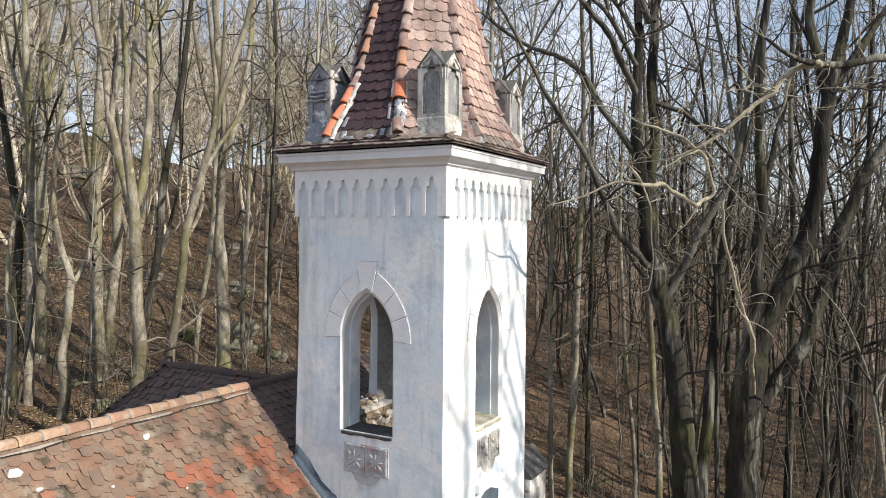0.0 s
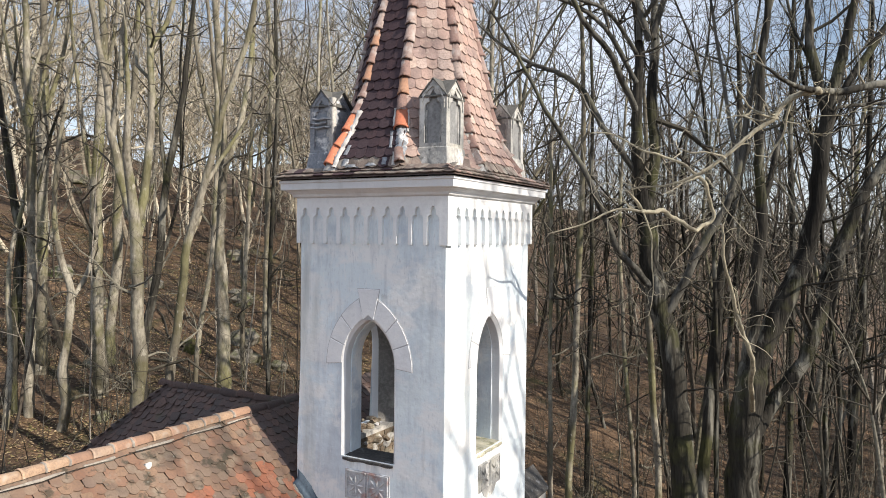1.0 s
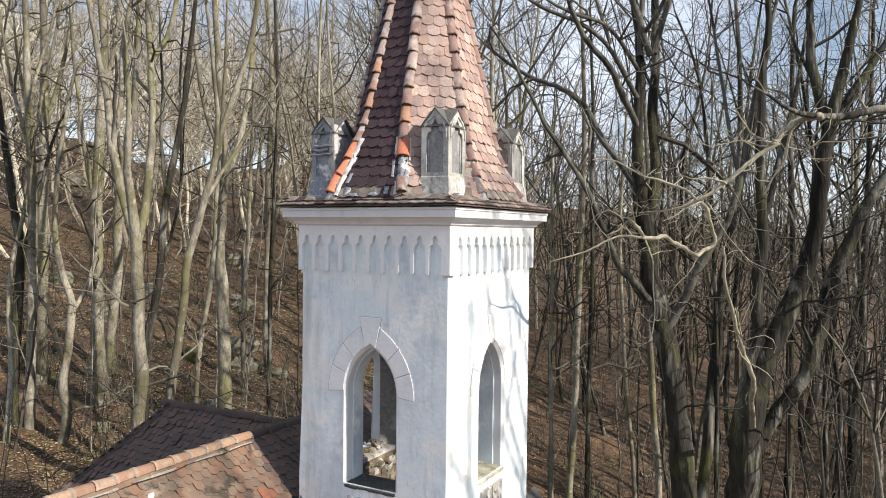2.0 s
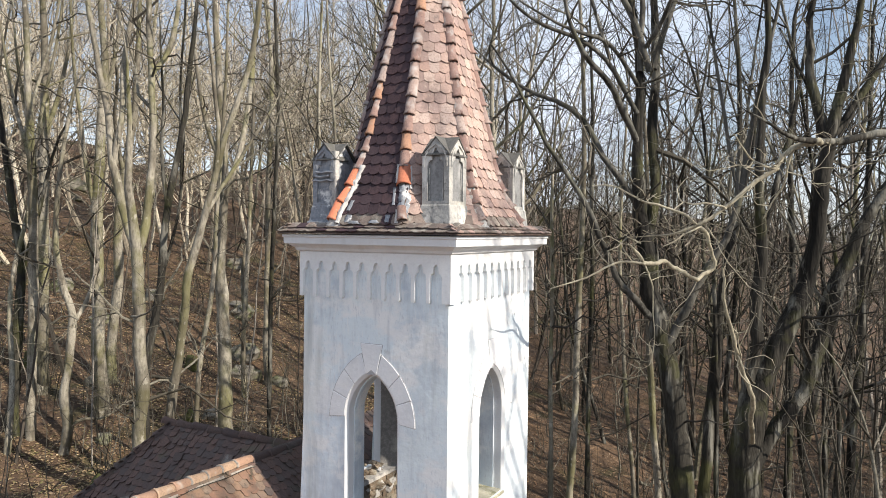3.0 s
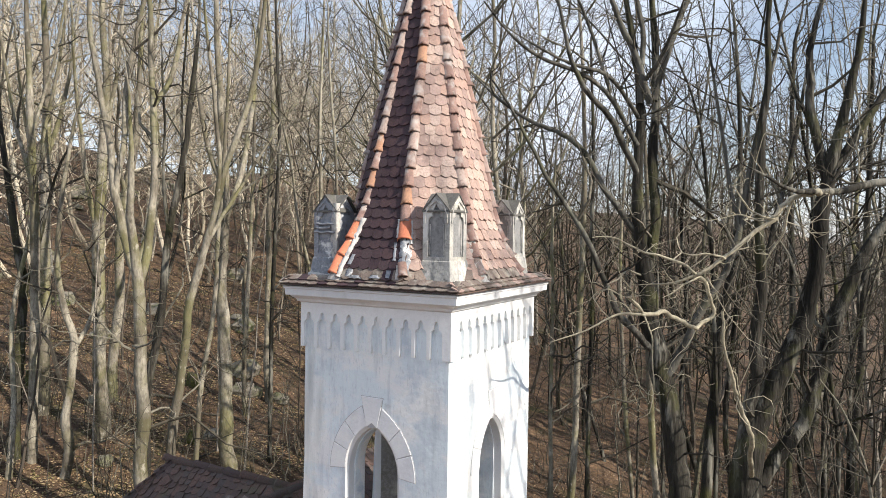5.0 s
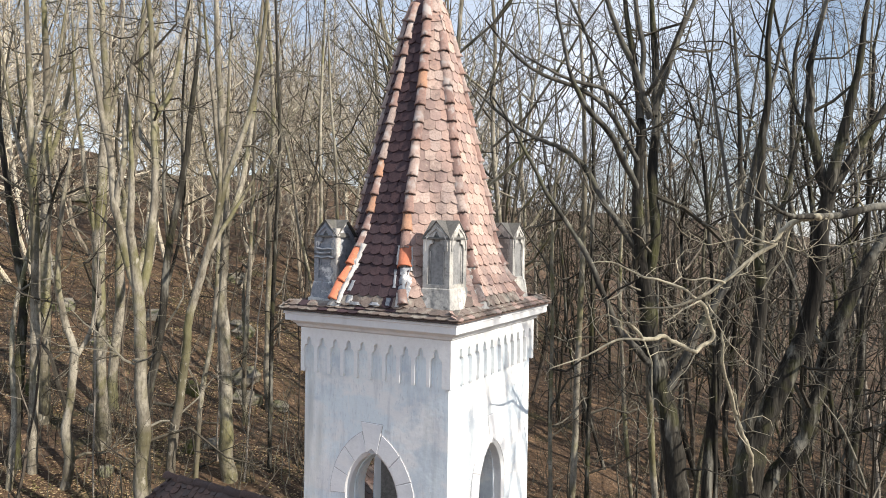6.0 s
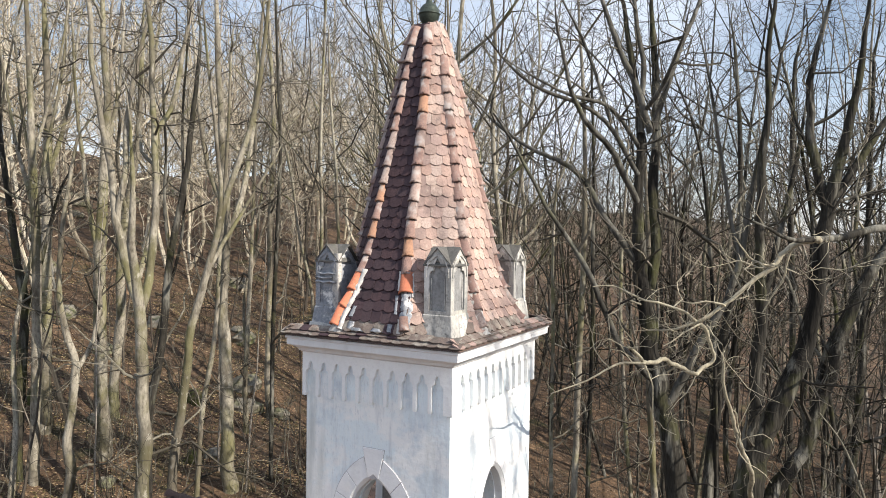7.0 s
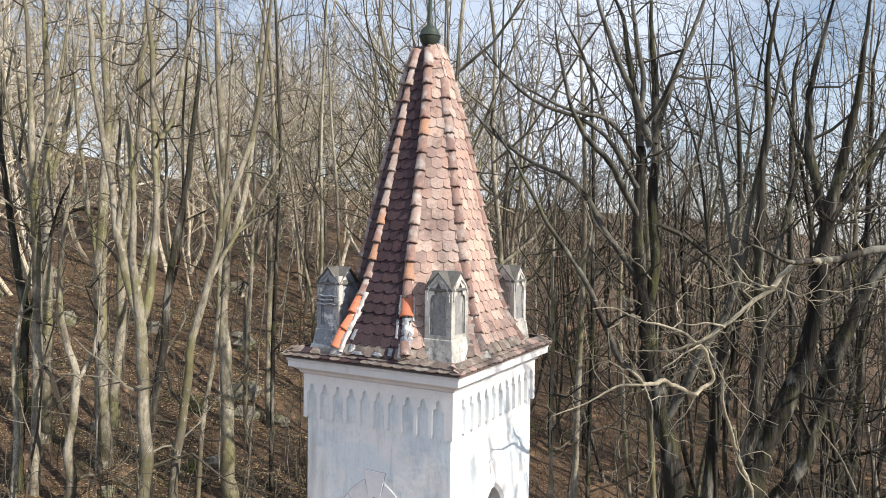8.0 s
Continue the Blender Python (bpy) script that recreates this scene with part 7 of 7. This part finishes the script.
hero("ash_tree", PALE_BARK, "tall bare ash with a wide crown beyond the tower",
     [(22, 0.6, -5, 0.17), (22.1, 0.5, 3, 0.15), (21.8, 0.3, 10, 0.12), (22, 0.1, 16, 0.09), (21.9, -0.1, 21, 0.06), (22, 0, 27, 0.025)],
     [[(21.9, 0.2, 13, 0.06), (21.5, 1.5, 17, 0.045), (21.6, 2.2, 21, 0.03), (21.4, 2.6, 25, 0.015)],
      [(22, 0.1, 15, 0.055), (22.3, -1.2, 18, 0.04), (22.2, -2, 22, 0.025), (22.4, -2.5, 25, 0.015)],
      [(21.9, 0, 18, 0.045), (21.7, 1, 21, 0.035), (21.8, 1.3, 24, 0.02), (21.6, 1.5, 27, 0.01)]], 3, 63)

hero("ash_tree", DARK_BARK, "bare ash with drooping boughs off the sunny side of the nave",
     [(11.6, -0.9, -3, 0.11), (11.5, -1, 3, 0.0935), (11.7, -1.1, 8, 0.0715), (11.6, -1.2, 12, 0.0495), (11.7, -1.1, 17, 0.022)],
     [[(11.6, -1.1, 9, 0.0385), (11.3, -1.9, 11.5, 0.0303), (11.4, -2.5, 13.5, 0.0165)], [(11.6, -1.2, 10.5, 0.0385), (11.8, -0.7, 12.5, 0.0275), (11.7, -0.5, 15, 0.0165)],
      [(11.6, -1.2, 11.5, 0.033), (11.9, -1.9, 13.2, 0.0275), (11.8, -2.2, 15.5, 0.0165)]], 3, 64)

# undergrowth: thin bare shrubs and saplings
brush = Buf()
rng = np.random.default_rng(90)
n = 0
while n < 125:
    ang = radians(rng.uniform(-4, 64) if n < 115 else rng.uniform(38, 62))
    d = rng.uniform(15, 46) if n < 115 else rng.uniform(17, 30)
    x, y = EYE_AT[0] - math.sin(ang) * d, EYE_AT[1] + math.cos(ang) * d
    if not clear_of_chapel(x, y):
        continue
    n += 1
    for _ in range(int(rng.integers(3, 8))):
        h = rng.uniform(1.2, 4.0)
        lean = rng.normal(0, 0.3, 2)
        bx, by = x + rng.normal(0, 0.35), y + rng.normal(0, 0.35)
        s = np.linspace(0, 1, 6)[:, None]
        c = np.concatenate([np.array([bx, by, ground_z(bx, by) - 0.1]) + np.concatenate([lean * h * s ** 1.3, h * s], 1) + rng.normal(0, 0.05, (6, 3)), 0.017 * (1 - 0.75 * s)], 1)
        tube(brush, c[:, :3], c[:, 3], 3)
        sprout(rng, brush, c, 2, 0.2, 5, 0.9, 0.006, 0.3, 2.5, 3)
tagged(part("undergrowth", brush, TWIG, clean=False), "thin bare shrubs on the forest floor", "shrubs", kind="stuff")

# slender saplings, dense in the valley
sap, sap_valley = Buf(), Buf()
rng = np.random.default_rng(91)
n = 0
while n < 96:
    ang = radians(rng.uniform(-3, 34) if n < 76 else rng.uniform(34, 63))
    d = rng.uniform(20, 48)
    x, y = EYE_AT[0] - math.sin(ang) * d, EYE_AT[1] + math.cos(ang) * d
    if not clear_of_chapel(x, y):
        continue
    n += 1
    h = rng.uniform(5, 14)
    s = np.linspace(0, 1, 9)[:, None]
    c = np.concatenate([np.array([x, y, ground_z(x, y) - 0.2]) + np.concatenate([rng.normal(0, 0.12, 2) * h * s ** 1.5, h * s], 1) + np.cumsum(rng.normal(0, 0.07, (9, 3)), 0),
                        rng.uniform(0.025, 0.055) * (1 - 0.8 * s)], 1)
    into = sap_valley if n <= 76 else sap
    tube(into, c[:, :3], c[:, 3], 4)
    sprout(rng, into, c, 2, 0.15, 9, 1.3, 0.007, 0.4, 2.2, 4)
tagged(part("saplings", sap_valley, TWIG, clean=False), "thicket of thin dark saplings in the valley", "saplings", kind="stuff")
tagged(part("saplings", sap, FAR_BARK, clean=False), "thicket of thin bare saplings", "saplings", kind="stuff")

# fallen leaves on the forest floor, a little curled, thick in drifts
rng = np.random.default_rng(92)
for lo, hi, near_by, far_off, count, leaf, label in ((33, 67, 12, 52, 84000, SUNLIT_LEAF, "tan fallen leaves and moss tufts strewn over the hillside"), (-4, 27, 17, 46, 26000, LEAF, "brown fallen leaves strewn over the valley floor")):
    ang = np.radians(rng.uniform(lo, hi, count))
    d = near_by + (far_off - near_by) * rng.random(count) ** 1.25
    x, y = EYE_AT[0] - np.sin(ang) * d, EYE_AT[1] + np.cos(ang) * d
    keep = ~((x > -10.5) & (x < 2.5) & (y > -13) & (y < 5.5)) & (np.sin(0.9 * x + 0.4 * y) + np.sin(1.3 * y - 0.5 * x) + rng.normal(0, 0.9, count) > -0.5)
    x, y, d = x[keep], y[keep], d[keep]
    n = len(x)
    size = rng.uniform(0.022, 0.052, n) * (0.8 + d / 60)
    turn = rng.uniform(0, 2 * np.pi, n)
    c, w = np.cos(turn) * size, np.sin(turn) * size
    lift = rng.uniform(0.1, 0.55, (4, n)) * size
    z = ground_z(x, y) + 0.012
    corners = np.stack([np.stack([x + c, y + w, z + lift[0]], 1), np.stack([x - 0.6 * w, y + 0.6 * c, z + lift[1] * 1.3], 1),
                        np.stack([x - c, y - w, z + lift[2]], 1), np.stack([x + 0.6 * w, y - 0.6 * c, z + lift[3] * 1.3], 1)], 1).reshape(-1, 3)
    leaves = Buf().add(corners, [(4 * k, 4 * k + 1, 4 * k + 2, 4 * k + 3) for k in range(n)])
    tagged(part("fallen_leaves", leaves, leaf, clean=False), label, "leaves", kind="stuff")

# mossy stumps and cushions among the leaves
rnd = random.Random(15)
for x, y, r, h in ((-11.9, 3.6, 0.34, 1.5), (-14.9, 9.3, 0.3, 0.6), (-13.1, 6.9, 0.26, 0.5), (-18.2, 12.4, 0.4, 0.7), (-21.5, 7.9, 0.45, 0.8)):
    sb = Buf()
    lump(sb, (x, y, float(ground_z(x, y)) + 0.2 * h), (r, r * 0.9, h * 0.55), rnd, 0.3)
    tagged(part("mossy_stump", sb, MOSS, smooth=True, clean=False), "old tree stump grown over with green moss", "stump", "mossy stumps")

# rocks and fallen wood on the hillside
rnd = random.Random(12)
for x, y, sz in ((-17.0, 14.0, 0.7), (-18.6, 15.6, 0.9), (-16.2, 15.2, 0.5), (-30.0, 9.5, 1.0), (-33, 12, 1.2), (-29, 14, 0.8), (-26, 17, 0.7), (-24, 12.5, 0.55),
                 (-19.5, 9.0, 0.5), (-14.8, 10.2, 0.45), (-36, 17, 1.1), (-22.5, 19.5, 0.8), (-45.7, 23, 0.9), (-50, 28.9, 1.3), (-49.8, 33.3, 1.1), (-47, 27, 0.7),
                 (-56, 43, 1.2), (-52, 36, 0.8), (-23.5, 20.2, 0.5), (-15.8, 6.6, 0.35), (-31.6, 28.3, 0.9), (-42, 20.5, 1.0), (-40, 26, 0.8)):
    rb = Buf()
    lump(rb, (0, 0, 0), (sz, sz * 0.8, sz * 0.6), rnd, 0.22)
    ro = part("rock", rb, ROCK, smooth=False, bevel=0.03)
    ro.location = (x, y, float(ground_z(x, y)) + sz * 0.12)
    ro.rotation_euler = (0, 0, rnd.uniform(0, 6))
    tagged(ro, "mossy grey boulder half sunk in the leaves", "rock", "boulders on the hillside")
rng = np.random.default_rng(14)
for x, y, ln, a in ((-16.5, 11.5, 4.0, 0.4), (-21, 13.5, 5.0, 2.6), (-1.5, 21.0, 3.2, 1.0), (-13.5, 8.2, 3.2, 1.9), (-24.5, 9.5, 4.0, 0.9)):
    s = np.linspace(-0.5, 0.5, 9)
    px, py = x + math.cos(a) * ln * s, y + math.sin(a) * ln * s
    px, py = px + 0.18 * np.sin(s * 7 + x), py + 0.14 * np.sin(s * 11 + y)
    c = np.stack([px, py, ground_z(px, py) + 0.05 + 0.04 * np.sin(s * 9), 0.06 - 0.04 * (s + 0.5)], 1)
    lb = Buf()
    tube(lb, c[:, :3], c[:, 3], 7)
    sprout(rng, lb, c, 2, 0.4, 6, 0.9, 0.008)
    tagged(part("fallen_branch", lb, TWIG, smooth=True, clean=False), "brown fallen branch lying on the leaves", "branch", "fallen branches")
